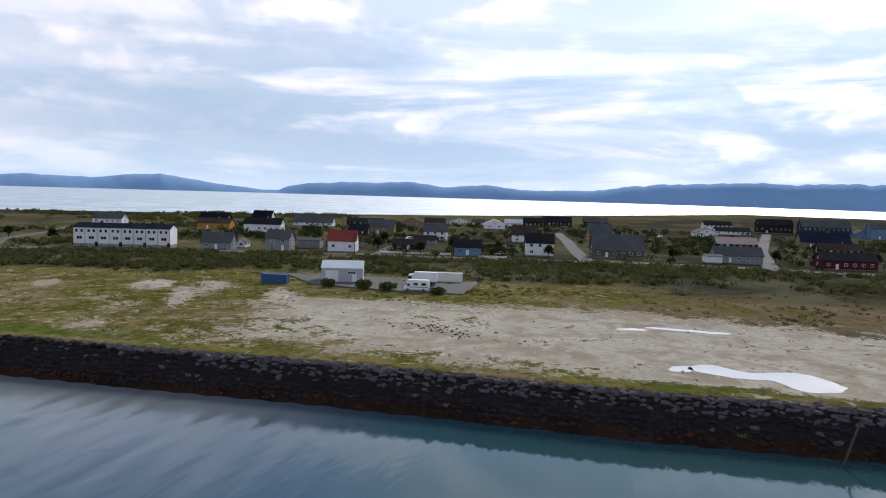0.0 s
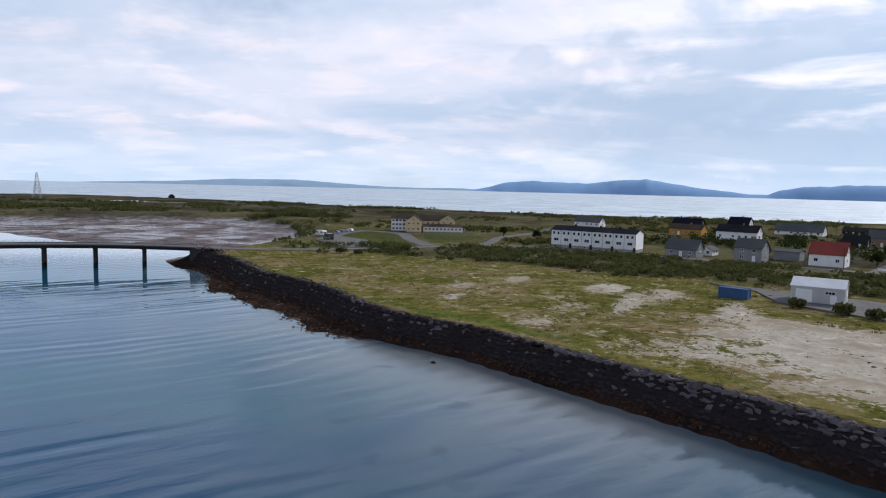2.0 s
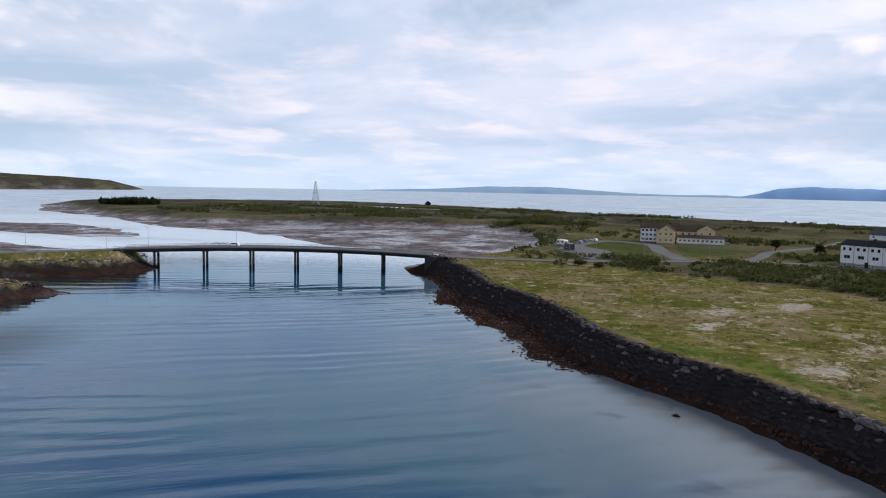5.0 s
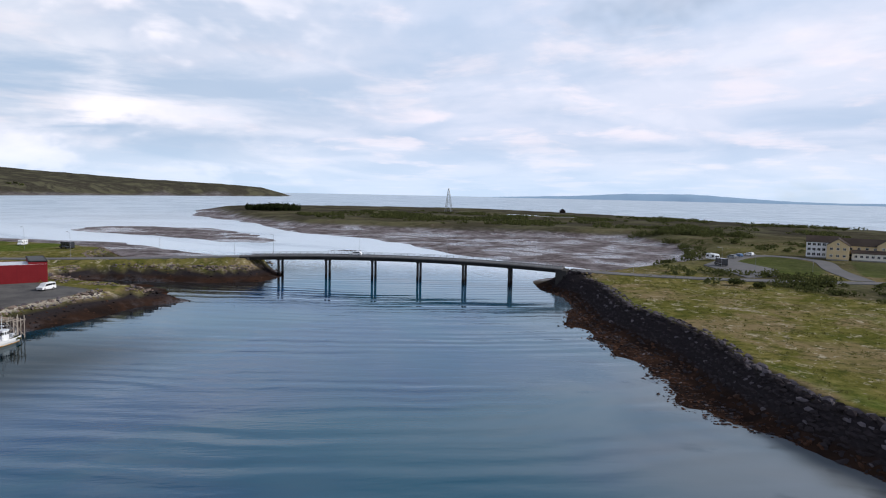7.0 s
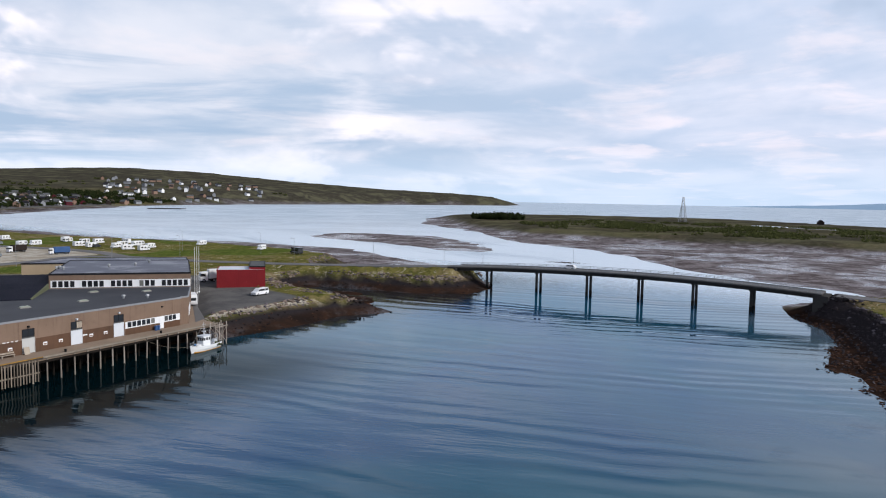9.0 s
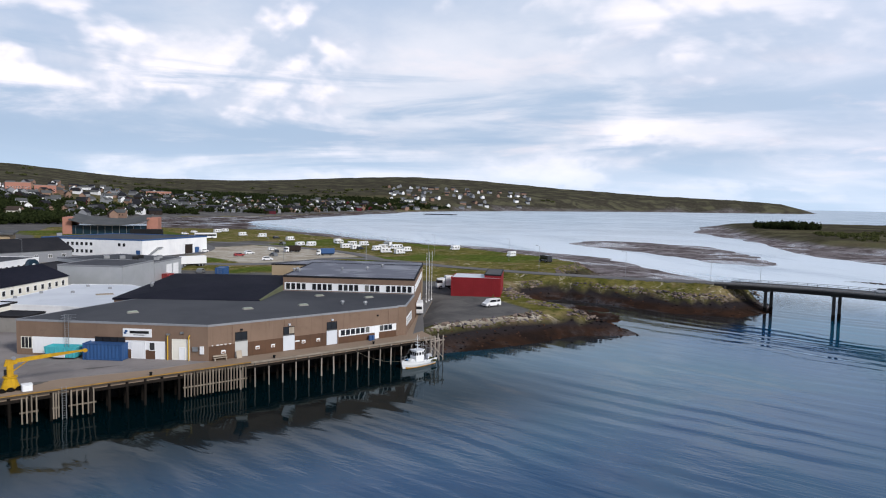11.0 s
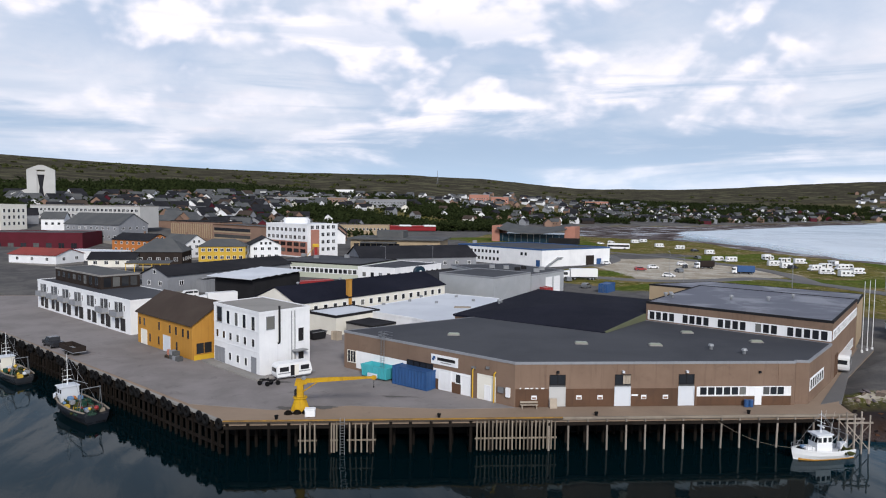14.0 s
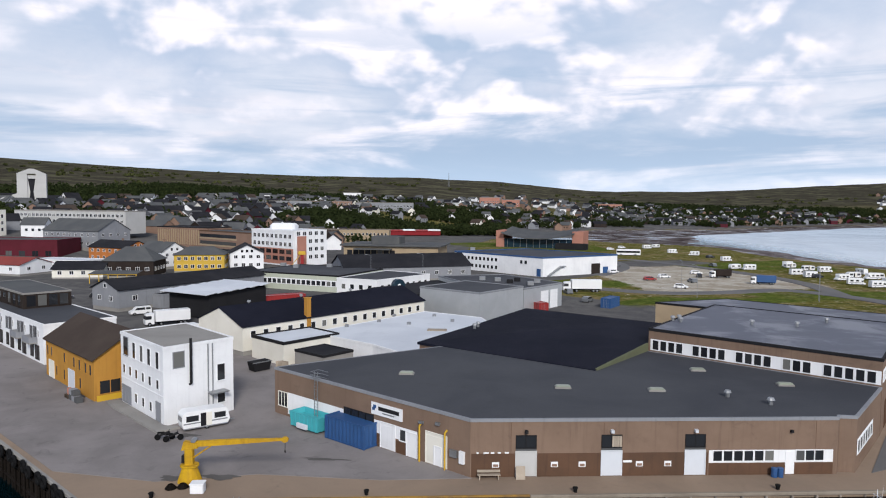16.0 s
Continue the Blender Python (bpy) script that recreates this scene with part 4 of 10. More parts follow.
def door(ob, m, w, h, material="white_paint", name="door", panels=0):
    key = ("door", w, h, panels, material)
    if key not in MESHES:
        g = Geo().box(-w / 2 - 0.1, -w / 2, -0.09, 0.02, 0, h + 0.1).box(w / 2, w / 2 + 0.1, -0.09, 0.02, 0, h + 0.1).box(-w / 2, w / 2, -0.09, 0.02, h, h + 0.1)
        g.box(-w / 2, w / 2, -0.04, 0.02, 0, h)
        MESHES[key] = g.mesh(name)
        if panels:
            MESHES[key + ("panel",)] = Geo().soft_box(-w / 2 + 0.08, w / 2 - 0.08, -0.06, 0.0, -h / panels * 0.42, h / panels * 0.42, 0.03).mesh("panel")
    d = part(name, MESHES[key], M[material], ob)
    d.matrix_basis = m
    for k in range(panels):
        part("panel", MESHES[key + ("panel",)], M[material], d).location.z = h * (k + 0.5) / panels
    return d


def inset(poly, r):
    """The outline moved inwards by r (counter-clockwise outlines)."""
    n, out = len(poly), []
    for i in range(n):
        p, q, s = Vector(poly[i - 1]), Vector(poly[i]), Vector(poly[(i + 1) % n])
        e1, e2 = (q - p).normalized(), (s - q).normalized()
        n1, n2 = Vector((-e1.y, e1.x)), Vector((-e2.y, e2.x))
        m = (n1 + n2) / max(1 + n1.dot(n2), 0.3)
        out.append((q.x + m.x * r, q.y + m.y * r))
    return out


def block(name, label, poly, z0, z1, wall, roof, trim="metal_grey", parapet=0.25, category="building", roof_label=""):
    """A flat-roofed building over an outline: walls, roof deck behind a low edge, edge trim."""
    x, y = poly[0]
    loc = [(px - x, py - y) for px, py in poly]
    ob = thing(name, label, category, x, y, z0)
    h = z1 - z0
    part("wall", Geo().prism(loc, -0.6, h), M[wall], ob)
    part("roof", Geo().prism(inset(loc, 0.2), h - 0.1, h + 0.06), M[roof], ob, roof_label)
    outer, inner = inset(loc, -0.06), inset(loc, 0.22)
    g = Geo().loft([[(*p, h - 0.22) for p in outer], [(*p, h + parapet) for p in outer], [(*p, h + parapet) for p in inner], [(*p, h - 0.05) for p in inner]], caps=False)
    part("roof_edge", g, M[trim], ob)
    return ob, loc, h


def span(n, length, margin):
    return [margin + (length - 2 * margin) * (k + 0.5) / n for k in range(n)]


def wall_length(loc, i):
    a, b = loc[i], loc[(i + 1) % len(loc)]
    return math.hypot(b[0] - a[0], b[1] - a[1])


def window_row(ob, loc, i, n, z, w, h, margin=0.8, panes=1, rows=1, frame_mat="white_paint", skip=()):
    a, b = loc[i], loc[(i + 1) % len(loc)]
    for k, s in enumerate(span(n, wall_length(loc, i), margin)):
        if k not in skip:
            window(ob, on_wall(a, b, s, z), w, h, panes, rows, frame_mat)


def house(name, label, x, y, z, angle, length, width, eave, ridge, wall, roof, front=3, back=3, gable=1, floors=1, chimney=True, frame_mat="white_paint", overhang=0.45, hip=0.0, base=0.4, door_at=None, category="house", group="", win=(1.2, 1.1), attic=0):
    """A house about its middle: ridge along its own x; windows on front (-y), back (+y) and gable walls."""
    ob = thing(name, label, category, x, y, z, angle, group)
    L, W = length / 2, width / 2
    g = Geo()
    if hip:
        g.prism([(-L, -W), (L, -W), (L, W), (-L, W)], base, eave)
    else:
        g.add([(-L, -W, base), (L, -W, base), (L, W, base), (-L, W, base), (-L, -W, eave), (L, -W, eave), (L, W, eave), (-L, W, eave), (-L, 0, ridge - 0.08), (L, 0, ridge - 0.08)],
              [(0, 3, 2, 1), (0, 1, 5, 4), (2, 3, 7, 6), (1, 2, 6, 9, 5), (3, 0, 4, 8, 7), (4, 5, 9, 8), (6, 7, 8, 9)])
    part("wall", g, M[wall], ob)
    part("foundation", Geo().box(-L + 0.08, L - 0.08, -W + 0.08, W - 0.08, -1.2, base), M["concrete"], ob)
    o, t = overhang, 0.16
    k = (ridge - eave) / W
    if hip:
        r = Geo()
        ev = eave - 0.02
        base_ring = [(-L - o, -W - o), (L + o, -W - o), (L + o, W + o), (-L - o, W + o)]
        r.add([(*p, ev) for p in base_ring] + [(*p, ev + t) for p in base_ring] + [(-L + hip, 0, ridge), (L - hip, 0, ridge)],
              [(0, 3, 2, 1), (0, 1, 5, 4), (1, 2, 6, 5), (2, 3, 7, 6), (3, 0, 4, 7), (4, 5, 9, 8), (5, 6, 9), (6, 7, 8, 9), (7, 4, 8)])
        part("roof", r, M[roof], ob)
    else:
        r = Geo()
        lo = eave - k * o
        for s in (-1, 1):
            v = [(-L - o, s * (W + o), lo), (L + o, s * (W + o), lo), (L + o, 0, ridge), (-L - o, 0, ridge)]
            v = v + [(a, b, c + t) for a, b, c in v]
            f = [(0, 3, 2, 1), (4, 5, 6, 7), (0, 1, 5, 4), (1, 2, 6, 5), (2, 3, 7, 6), (3, 0, 4, 7)]
            r.add(v, f if s < 0 else [q[::-1] for q in f])
        part("roof", r, M[roof], ob)
    w, h = win
    storey = (eave - base) / floors
    corners = [(-L, -W), (L, -W), (L, W), (-L, W)]
    for fl in range(floors):
        zz = base + storey * fl + storey * 0.36
        hh = min(h, storey * 0.5)
        for i, n in ((0, front), (1, gable), (2, back), (3, gable)):
            for q, s in enumerate(span(n, wall_length(corners, i), 0.6) if n else ()):
                if door_at is not None and fl == 0 and i == 0 and q == door_at:
                    door(ob, on_wall(corners[0], corners[1], s, base), 1.0, 2.05)
                else:
                    window(ob, on_wall(corners[i], corners[(i + 1) % 4], s, zz), w, hh, 2 if w > 1.0 else 1, 1, frame_mat)
    if attic and not hip:
        for i in (1, 3):
            a, b = corners[i], corners[(i + 1) % 4]
            for s in span(attic, width, width * 0.28):
                window(ob, on_wall(a, b, s, eave + 0.25), 0.9, min(1.0, (ridge - eave) * 0.45), 1, 1, frame_mat)
    if chimney:
        c = Geo().box(-0.35 + L * 0.2, 0.35 + L * 0.2, -0.3, 0.3, ridge - 0.7, ridge + 0.85).box(-0.42 + L * 0.2, 0.42 + L * 0.2, -0.37, 0.37, ridge + 0.85, ridge + 0.97)
        part("chimney", c, M["brick_brown"], ob)
    return ob


def vent(ob, x, y, z, kind=0):
    """A small roof ventilator, or a skylight box."""
    g = Geo()
    if kind == 0:
        g.tube((x, y, z - 0.05), (x, y, z + 0.5), 0.22, 0.22, 10).tube((x, y, z + 0.5), (x, y, z + 0.75), 0.42, 0.3, 10)
        return part("roof_vent", g, M["metal_grey"], ob)
    g.box(x - 0.9, x + 0.9, y - 0.5, y + 0.5, z - 0.05, z + 0.18)
    o = part("skylight", g, M["concrete"], ob)
    p = part("pane", Geo().soft_box(x - 0.8, x + 0.8, y - 0.42, y + 0.42, z + 0.18, z + 0.34, 0.1), M["skylight"], o)
    return o


# ---- bridge ----
def bridge_z(y):
    return 7.9 - 0.00026 * (y - 67) ** 2


def bridge_x(y):
    return 273.0 - 0.0026 * (y - 47) ** 2


def build_bridge():
    ob = thing("bridge", "slender concrete road bridge on paired round columns over the sound", "bridge", bridge_x(59), 59, 0)
    ox, oy = bridge_x(59), 59
    ys = np.linspace(12, 123, 45)
    rings = []
    for y in ys:
        x, z = bridge_x(y) - ox, bridge_z(y)
        rings.append([(x - 4.2, y - oy, z), (x - 4.2, y - oy, z - 0.35), (x - 2.6, y - oy, z - 0.45), (x - 2.4, y - oy, z - 1.35), (x + 2.4, y - oy, z - 1.35), (x + 2.6, y - oy, z - 0.45), (x + 4.2, y - oy, z - 0.35), (x + 4.2, y - oy, z)])
    part("deck", Geo().loft(rings), M["shaded_concrete"], ob)
    tarmac = [[(bridge_x(y) - ox + s * 3.6, y - oy, bridge_z(y) + 0.02 + (0.05 if q else 0)) for s, q in ((-1, 0), (1, 0), (1, 1), (-1, 1))] for y in ys]
    part("roadway", Geo().loft(tarmac), M["asphalt"], ob)
    for s in (-1, 1):
        kerb = [[(bridge_x(y) - ox + s * 3.95 + a, y - oy, bridge_z(y) + b) for a, b in ((-0.25, 0.0), (0.25, 0.0), (0.25, 0.28), (-0.25, 0.28))] for y in ys]
        part("kerb", Geo().loft(kerb), M["bridge_concrete"], ob)
        for lift in (0.62, 1.02):
            rail = [[(bridge_x(y) - ox + s * 4.0 + a, y - oy, bridge_z(y) + lift + b) for a, b in ((-0.05, -0.05), (0.05, -0.05), (0.05, 0.05), (-0.05, 0.05))] for y in ys]
            part("rail", Geo().loft(rail), M["metal_grey"], ob)
        post = Geo().box(-0.05, 0.05, -0.05, 0.05, 0.2, 1.05).mesh("rail_post")
        for y in np.arange(13, 123, 2.4):
            part("rail_post", post, M["metal_grey"], ob).location = (bridge_x(y) - ox + s * 4.0, y - oy, bridge_z(y))
    for k in range(6):
        y = 30.0 + k * 16.3
        x, z = bridge_x(y) - ox, bridge_z(y)
        lean = math.degrees(math.atan(0.0052 * (y - 47))) * 0.35
        part("crossbeam", Geo().soft_box(-2.4, 2.4, -0.55, 0.55, z - 1.6, z - 1.3, 0.08), M["shaded_concrete"], ob).matrix_basis = pose(x, y - oy, 0, 0, 0, lean)
        ux, uy = math.cos(radians(lean)) * 1.75, math.sin(radians(lean)) * 1.75
        for s in (-1, 1):
            part("column", Geo().tube((x + s * ux, y - oy + s * uy, -2), (x + s * ux, y - oy + s * uy, z - 1.3), 0.42, 0.42, 14), M["shaded_concrete"], ob)
            part("tide_band", Geo().tube((x + s * ux, y - oy + s * uy, -1.5), (x + s * ux, y - oy + s * uy, 1.4), 0.45, 0.45, 14), M["dark_timber"], ob, "dark weed-stained foot of a column")
    for y0, y1 in ((10.5, 14.0), (120.0, 124.0)):
        ym = (y0 + y1) / 2
        x = bridge_x(ym) - ox
        part("abutment", Geo().add([(x - 4.3, y0 - oy, -1), (x + 4.3, y0 - oy, -1), (x + 4.3, y1 - oy, -1), (x - 4.3, y1 - oy, -1), (x - 4.2, y0 - oy, bridge_z(y0) - 0.36), (x + 4.2, y0 - oy, bridge_z(y0) - 0.36), (x + 4.2, y1 - oy, bridge_z(y1) - 0.36), (x - 4.2, y1 - oy, bridge_z(y1) - 0.36)],
                                      [(0, 3, 2, 1), (4, 5, 6, 7), (0, 1, 5, 4), (1, 2, 6, 5), (2, 3, 7, 6), (3, 0, 4, 7)]), M["shaded_concrete"], ob)


build_bridge()


def road(name, pts, width, height, label, material="asphalt", lift=0.12, step=4.0):
    """A draped strip of road along a line of points (x, y) or (x, y, z)."""
    p = [Vector((q[0], q[1], 0)) for q in pts]
    line = []
    for a, b in zip(p[:-1], p[1:]):
        n = max(1, int((b - a).length / step))
        line += [a.lerp(b, k / n) for k in range(n)]
    line.append(p[-1])
    for _ in range(6):
        line = [line[0]] + [(line[i - 1] + line[i] * 2 + line[i + 1]) / 4 for i in range(1, len(line) - 1)] + [line[-1]]
    rings = []
    for i, q in enumerate(line):
        d = (line[min(i + 1, len(line) - 1)] - line[max(i - 1, 0)]).normalized()
        nrm = Vector((-d.y, d.x, 0))
        mid = height(np.array([q.x]), np.array([q.y]))[0]
        zs = [max(height(np.array([e.x]), np.array([e.y]))[0], mid - 0.3) for e in (q + nrm * width / 2, q - nrm * width / 2)]
        a, b = q + nrm * width / 2, q - nrm * width / 2
        zt = max(zs[0], zs[1], mid) + lift
        rings.append([(a.x, a.y, zt - 0.5), (b.x, b.y, zt - 0.5), (b.x, b.y, zt), (a.x, a.y, zt)])
    return tagged(part(name, Geo().loft(rings), M[material]), label, "road", kind="structure")


# ---- quay ----
def build_quay():
    deck = Geo().prism(inset(QUAY, 0.35), 3.25, 3.98)
    tagged(part("quay_deck", deck, M["quay_concrete"]), "weathered concrete quay deck", "quay", kind="structure")
    yard = [(68.0, 105.6), (79.0, 104.0), (88.0, 106.6), (100.0, 106.2), (108.6, 107.4), (83.4, 126.4), (101, 139), (111, 158), (100, 165), (76.3, 155.0), (40.0, 171.0), (4.0, 199.0), (-19.6, 195), (-23.4, 178.2)]
    tagged(part("pavement", Geo().prism(yard, 3.5, 4.02), M["quay_asphalt"]), "worn grey asphalt of the quayside yard", "pavement", kind="structure")
    side = [(151.6, 114.2), (160.3, 129.2), (175.6, 150.0), (169.6, 165.6), (150.5, 170), (172.5, 149.5), (147.9, 112.2)]
    tagged(part("pavement", Geo().prism(side, 3.5, 4.02), M["asphalt"]), "grey asphalt beside the warehouse", "pavement", kind="structure")
    front = thing("quay_front", "timber quay front with piles, beams and fender slats", "quay", QUAY[0][0], QUAY[0][1], 0, kind="structure")
    run = Vector((QUAY[1][0] - QUAY[0][0], QUAY[1][1] - QUAY[0][1]))
    ln = run.length
    ang = math.atan2(run.y, run.x)
    front.matrix_basis = pose(QUAY[0][0], QUAY[0][1], 0, 0, 0, math.degrees(ang))
    part("edge_beam", Geo().soft_box(0, ln * 0.52, -0.05, 0.3, 3.82, 4.0, 0.05), M["old_timber"], front)
    part("edge_kerb", Geo().soft_box(0, ln * 0.52, -0.02, 0.2, 4.0, 4.14, 0.03), M["rusty_yellow"], front, "rusty yellow edge kerb")
    part("edge_beam", Geo().soft_box(ln * 0.52 + 0.02, ln, -0.05, 0.3, 3.82, 4.1, 0.05), M["pale_timber"], front, "sun-bleached timber edge beam")
    # added black sheet, stands for the shade under the deck
    part("back_wall", Geo().box(0.5, ln - 0.5, 6.8, 7.2, -2.5, 3.2), M["rubber"], front, "black sheet for the shade behind the piles")
    part("waling", Geo().box(0.1, ln - 0.1, 0.02, 0.3, 3.1, 3.45), M["dark_timber"], front)
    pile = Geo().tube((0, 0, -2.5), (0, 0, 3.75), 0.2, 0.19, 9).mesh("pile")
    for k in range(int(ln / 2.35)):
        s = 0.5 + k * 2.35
        p = part("pile", pile if s < 38 else MESHES.setdefault("thin_pile", Geo().tube((0, 0, -2.5), (0, 0, 3.75), 0.13, 0.12, 8).mesh("pile")), M["dark_timber"] if s < 38 else M["pile_timber"], front)
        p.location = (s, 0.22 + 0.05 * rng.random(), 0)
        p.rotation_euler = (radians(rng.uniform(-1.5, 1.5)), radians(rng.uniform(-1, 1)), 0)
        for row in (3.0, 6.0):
            part("pile", pile, M["dark_timber"], front).location = (s + 0.4, row, 0)
    slat = Geo().soft_box(-0.09, 0.09, -0.16, -0.04, 0.35, 3.85, 0.03).mesh("fender_slat")
    for a, b, n in ((8.6, 10.8, 4), (12.3, 13.2, 3), (14.2, 17.6, 5), (29.2, 39.0, 21)):
        for k in range(n):
            o = part("fender_slat", slat, M["fender_timber"], front)
            o.location = (a + (b - a) * (k + 0.5) / n, 0.0, rng.uniform(-0.1, 0.05))
        part("fender_rail", Geo().box(a, b, -0.05, 0.05, 1.6, 1.78), M["fender_timber"], front)
    for s in (13.7,):
        for d in (-0.25, 0.25):
            part("ladder_rail", Geo().box(s + d - 0.03, s + d + 0.03, -0.2, -0.12, 0.0, 4.4), M["metal_grey"], front)
        for k in range(12):
            part("rung", Geo().box(s - 0.25, s + 0.25, -0.18, -0.14, 0.2 + 0.33 * k, 0.24 + 0.33 * k), M["metal_grey"], front)
    for k in range(4):
        part("bollard", Geo().tube((6 + k * 19.0, 0.9, 3.95), (6 + k * 19.0, 0.9, 4.35), 0.16, 0.2, 10).tube((6 + k * 19.0, 0.9, 4.35), (6 + k * 19.0, 0.9, 4.45), 0.26, 0.22, 10), M["rubber"], front)
    left = thing("quay_side", "timber quay side hung with old tyres", "quay", QUAY[-1][0], QUAY[-1][1], 0, kind="structure")
    run = Vector((QUAY[0][0] - QUAY[-1][0], QUAY[0][1] - QUAY[-1][1]))
    ln = run.length
    left.matrix_basis = pose(QUAY[-1][0], QUAY[-1][1], 0, 0, 0, math.degrees(math.atan2(run.y, run.x)))
    part("edge_beam", Geo().soft_box(0, ln, -0.05, 0.35, 3.78, 4.12, 0.05), M["concrete"], left)
    # the same stand-in for shade along the side
    part("back_wall", Geo().box(0.5, ln - 4.5, 4.8, 5.2, -2.5, 3.2), M["rubber"], left, "black sheet for the shade behind the piles")
    part("waling", Geo().box(0.1, ln - 0.1, 0.02, 0.3, 0.9, 1.2), M["dark_timber"], left)
    part("waling", Geo().box(0.1, ln - 0.1, 0.02, 0.3, 2.6, 2.95), M["dark_timber"], left)
    slat_side = slat.copy()
    slat_side.materials.clear()
    tyre = Geo()
    n, q = 16, 8
    for i in range(n):
        for j in range(q):
            a, b = 2 * math.pi * i / n, 2 * math.pi * j / q
            r = 0.48 + 0.22 * math.cos(b)
            tyre.v.append((r * math.cos(a), 0.17 * math.sin(b), r * math.sin(a)))
            tyre.f.append((i * q + j, i * q + (j + 1) % q, ((i + 1) % n) * q + (j + 1) % q, ((i + 1) % n) * q + j))
    tyre = tyre.mesh("tyre")
    for k in range(int(ln / 1.45)):
        s = 0.6 + k * 1.45
        part("pile", pile, M["dark_timber"], left).location = (s, 0.22, 0)
        if k % 3 != 1:
            part("tyre", tyre, M["rubber"], left).location = (s + 0.75, -0.3, 3.72 + rng.uniform(-0.2, 0.12))
        if k % 5 < 3:
            part("fender_slat", slat_side, M["dark_timber"], left).location = (s + 0.2, 0.02, 0)


build_quay()


# oil and water stains on the yard
def stain(x, y, rx, ry, seed):
    r = random.Random(seed)
    ring = []
    p1, p2 = r.uniform(0, 6), r.uniform(0, 6)
    for k in range(40):
        a = k * math.pi / 20
        q = 0.85 + 0.2 * math.sin(3 * a + p1) + 0.1 * math.sin(7 * a + p2) + r.uniform(-0.05, 0.05)
        ring.append((x + rx * q * math.cos(a), y + ry * q * math.sin(a)))
    tagged(part("oil_stain", Geo().prism(ring, 3.99, 4.026), M["oil_stain"]), "dark oil stain on the worn asphalt", "stain", kind="structure")


for q in ((80.4, 104.9, 1.6, 0.7, 1), (84.6, 105.6, 2.0, 0.7, 2), (93.5, 111.0, 2.6, 0.4, 3), (76.5, 116.9, 1.4, 0.6, 4)):
    stain(*q)


# ---- fish warehouse ----
def build_warehouse():
    low = [(83.4, 126.6), (108.4, 107.7), (144.3, 111.7), (144.7, 112.3), (146.3, 112.2), (154.9, 123.9), (132.6, 141.4), (126.0, 146.0), (103.0, 141.5)]
    ob, loc, h = block("warehouse", "large brown flat-roofed fish warehouse on the quay", low, 4.0, 9.6, "brown_wall", "grey_roof", "grey_paint", 0.08, "warehouse", "worn grey roofing felt")
    # dark lower band of the long front
    a, b = loc[1], loc[2]

    def strip(i, s0, s1, z0, z1, out, mat, name, label=""):
        g = Geo().box(-(s1 - s0) / 2, (s1 - s0) / 2, -out, 0.02, z0, z1)
        o = part(name, g, M[mat], ob, label)
        o.matrix_basis = on_wall(loc[i], loc[(i + 1) % len(loc)], (s0 + s1) / 2, 0)
        return o

    strip(1, 0.1, 23.2, 0.0, 2.28, 0.03, "brown_plinth", "plinth", "dark brown lower wall")
    strip(1, 23.3, 35.7, 0.0, 1.15, 0.03, "brown_plinth", "plinth", "dark brown lower wall")
    strip(1, 23.3, 35.7, 1.2, 2.45, 0.012, "white_paint", "window_band", "white window band")
    for k in range(6):
        window(ob, on_wall(a, b, 24.15 + k * 1.03, 1.4), 0.86, 0.98)
    for s in (32.4, 33.35, 34.3):
        window(ob, on_wall(a, b, s, 1.4), 0.84, 0.98)
    strip(1, 30.9, 31.8, 0.05, 2.3, 0.06, "white_paint", "door")
    for k in (0, 3, 10):
        strip(1, 3.9 + k * 3.0, 3.94 + k * 3.0, 2.4, 5.3, 0.012, "brown_plinth", "panel_joint")
    for s, upper, leaf in ((5.38, 1, "pale_concrete"), (13.7, 2, "pale_roof"), (21.92, 1, "pale_roof")):
        door(ob, on_wall(a, b, s, 0.04), 1.9, 2.4, leaf, "loading_door", 0)
        strip(1, s - 1.0, s + 1.0, 2.56, 2.8, 0.05, "slate_roof", "lintel")
        window(ob, on_wall(a, b, s, 2.86), 1.85, 1.12, 2, 1, "black_paint", "hatch_window")
        if upper == 2:
            for k in range(4):
                strip(1, s + 0.04 + k * 0.24, s + 0.25 + k * 0.24, 2.88, 3.95, 0.09, "pale_timber", "board", "weathered board over a hatch")
        strip(1, s - 0.15, s + 0.15, 4.3, 4.58, 0.38, "pale_roof" if s > 8 else "black_paint", "wall_lamp")
    strip(1, 31.3, 31.55, 4.2, 4.45, 0.3, "black_paint", "wall_lamp")
    for s in (2.1, 7.8, 10.5, 16.1, 18.9):
        v = strip(1, s, s + 0.68, 0.93, 1.45, 0.06, "white_paint", "wall_vent", "small white wall vent with a rusty grille")
        part("grille", Geo().box(-0.24, 0.24, -0.09, -0.05, 1.0, 1.24), M["brick_brown"], v)
    strip(1, 14.85, 15.7, 1.33, 1.54, 0.05, "white_paint", "notice_plate")
    for k in range(5):
        strip(1, 0.6 + k * 0.68, 0.6 + k * 0.68 + (0.2, 0.5, 0.35, 0.3, 0.4)[k], 2.29, 2.42, 0.05, "white_paint", "paint_patch")
    # north-west wall with sign, gates and pipes
    c, d = loc[0], loc[1]
    strip(0, 17.9, 18.9, 0.0, 1.4, 0.03, "brown_plinth", "plinth")
    strip(0, 21.3, 22.8, 0.0, 1.3, 0.03, "brown_plinth", "plinth")
    strip(0, 2.65, 13.0, 0.3, 2.95, 0.012, "white_paint", "window_band", "white painted band")
    window(ob, on_wall(c, d, 1.7, 1.1), 1.7, 1.7, 3, 1, "cream_paint")
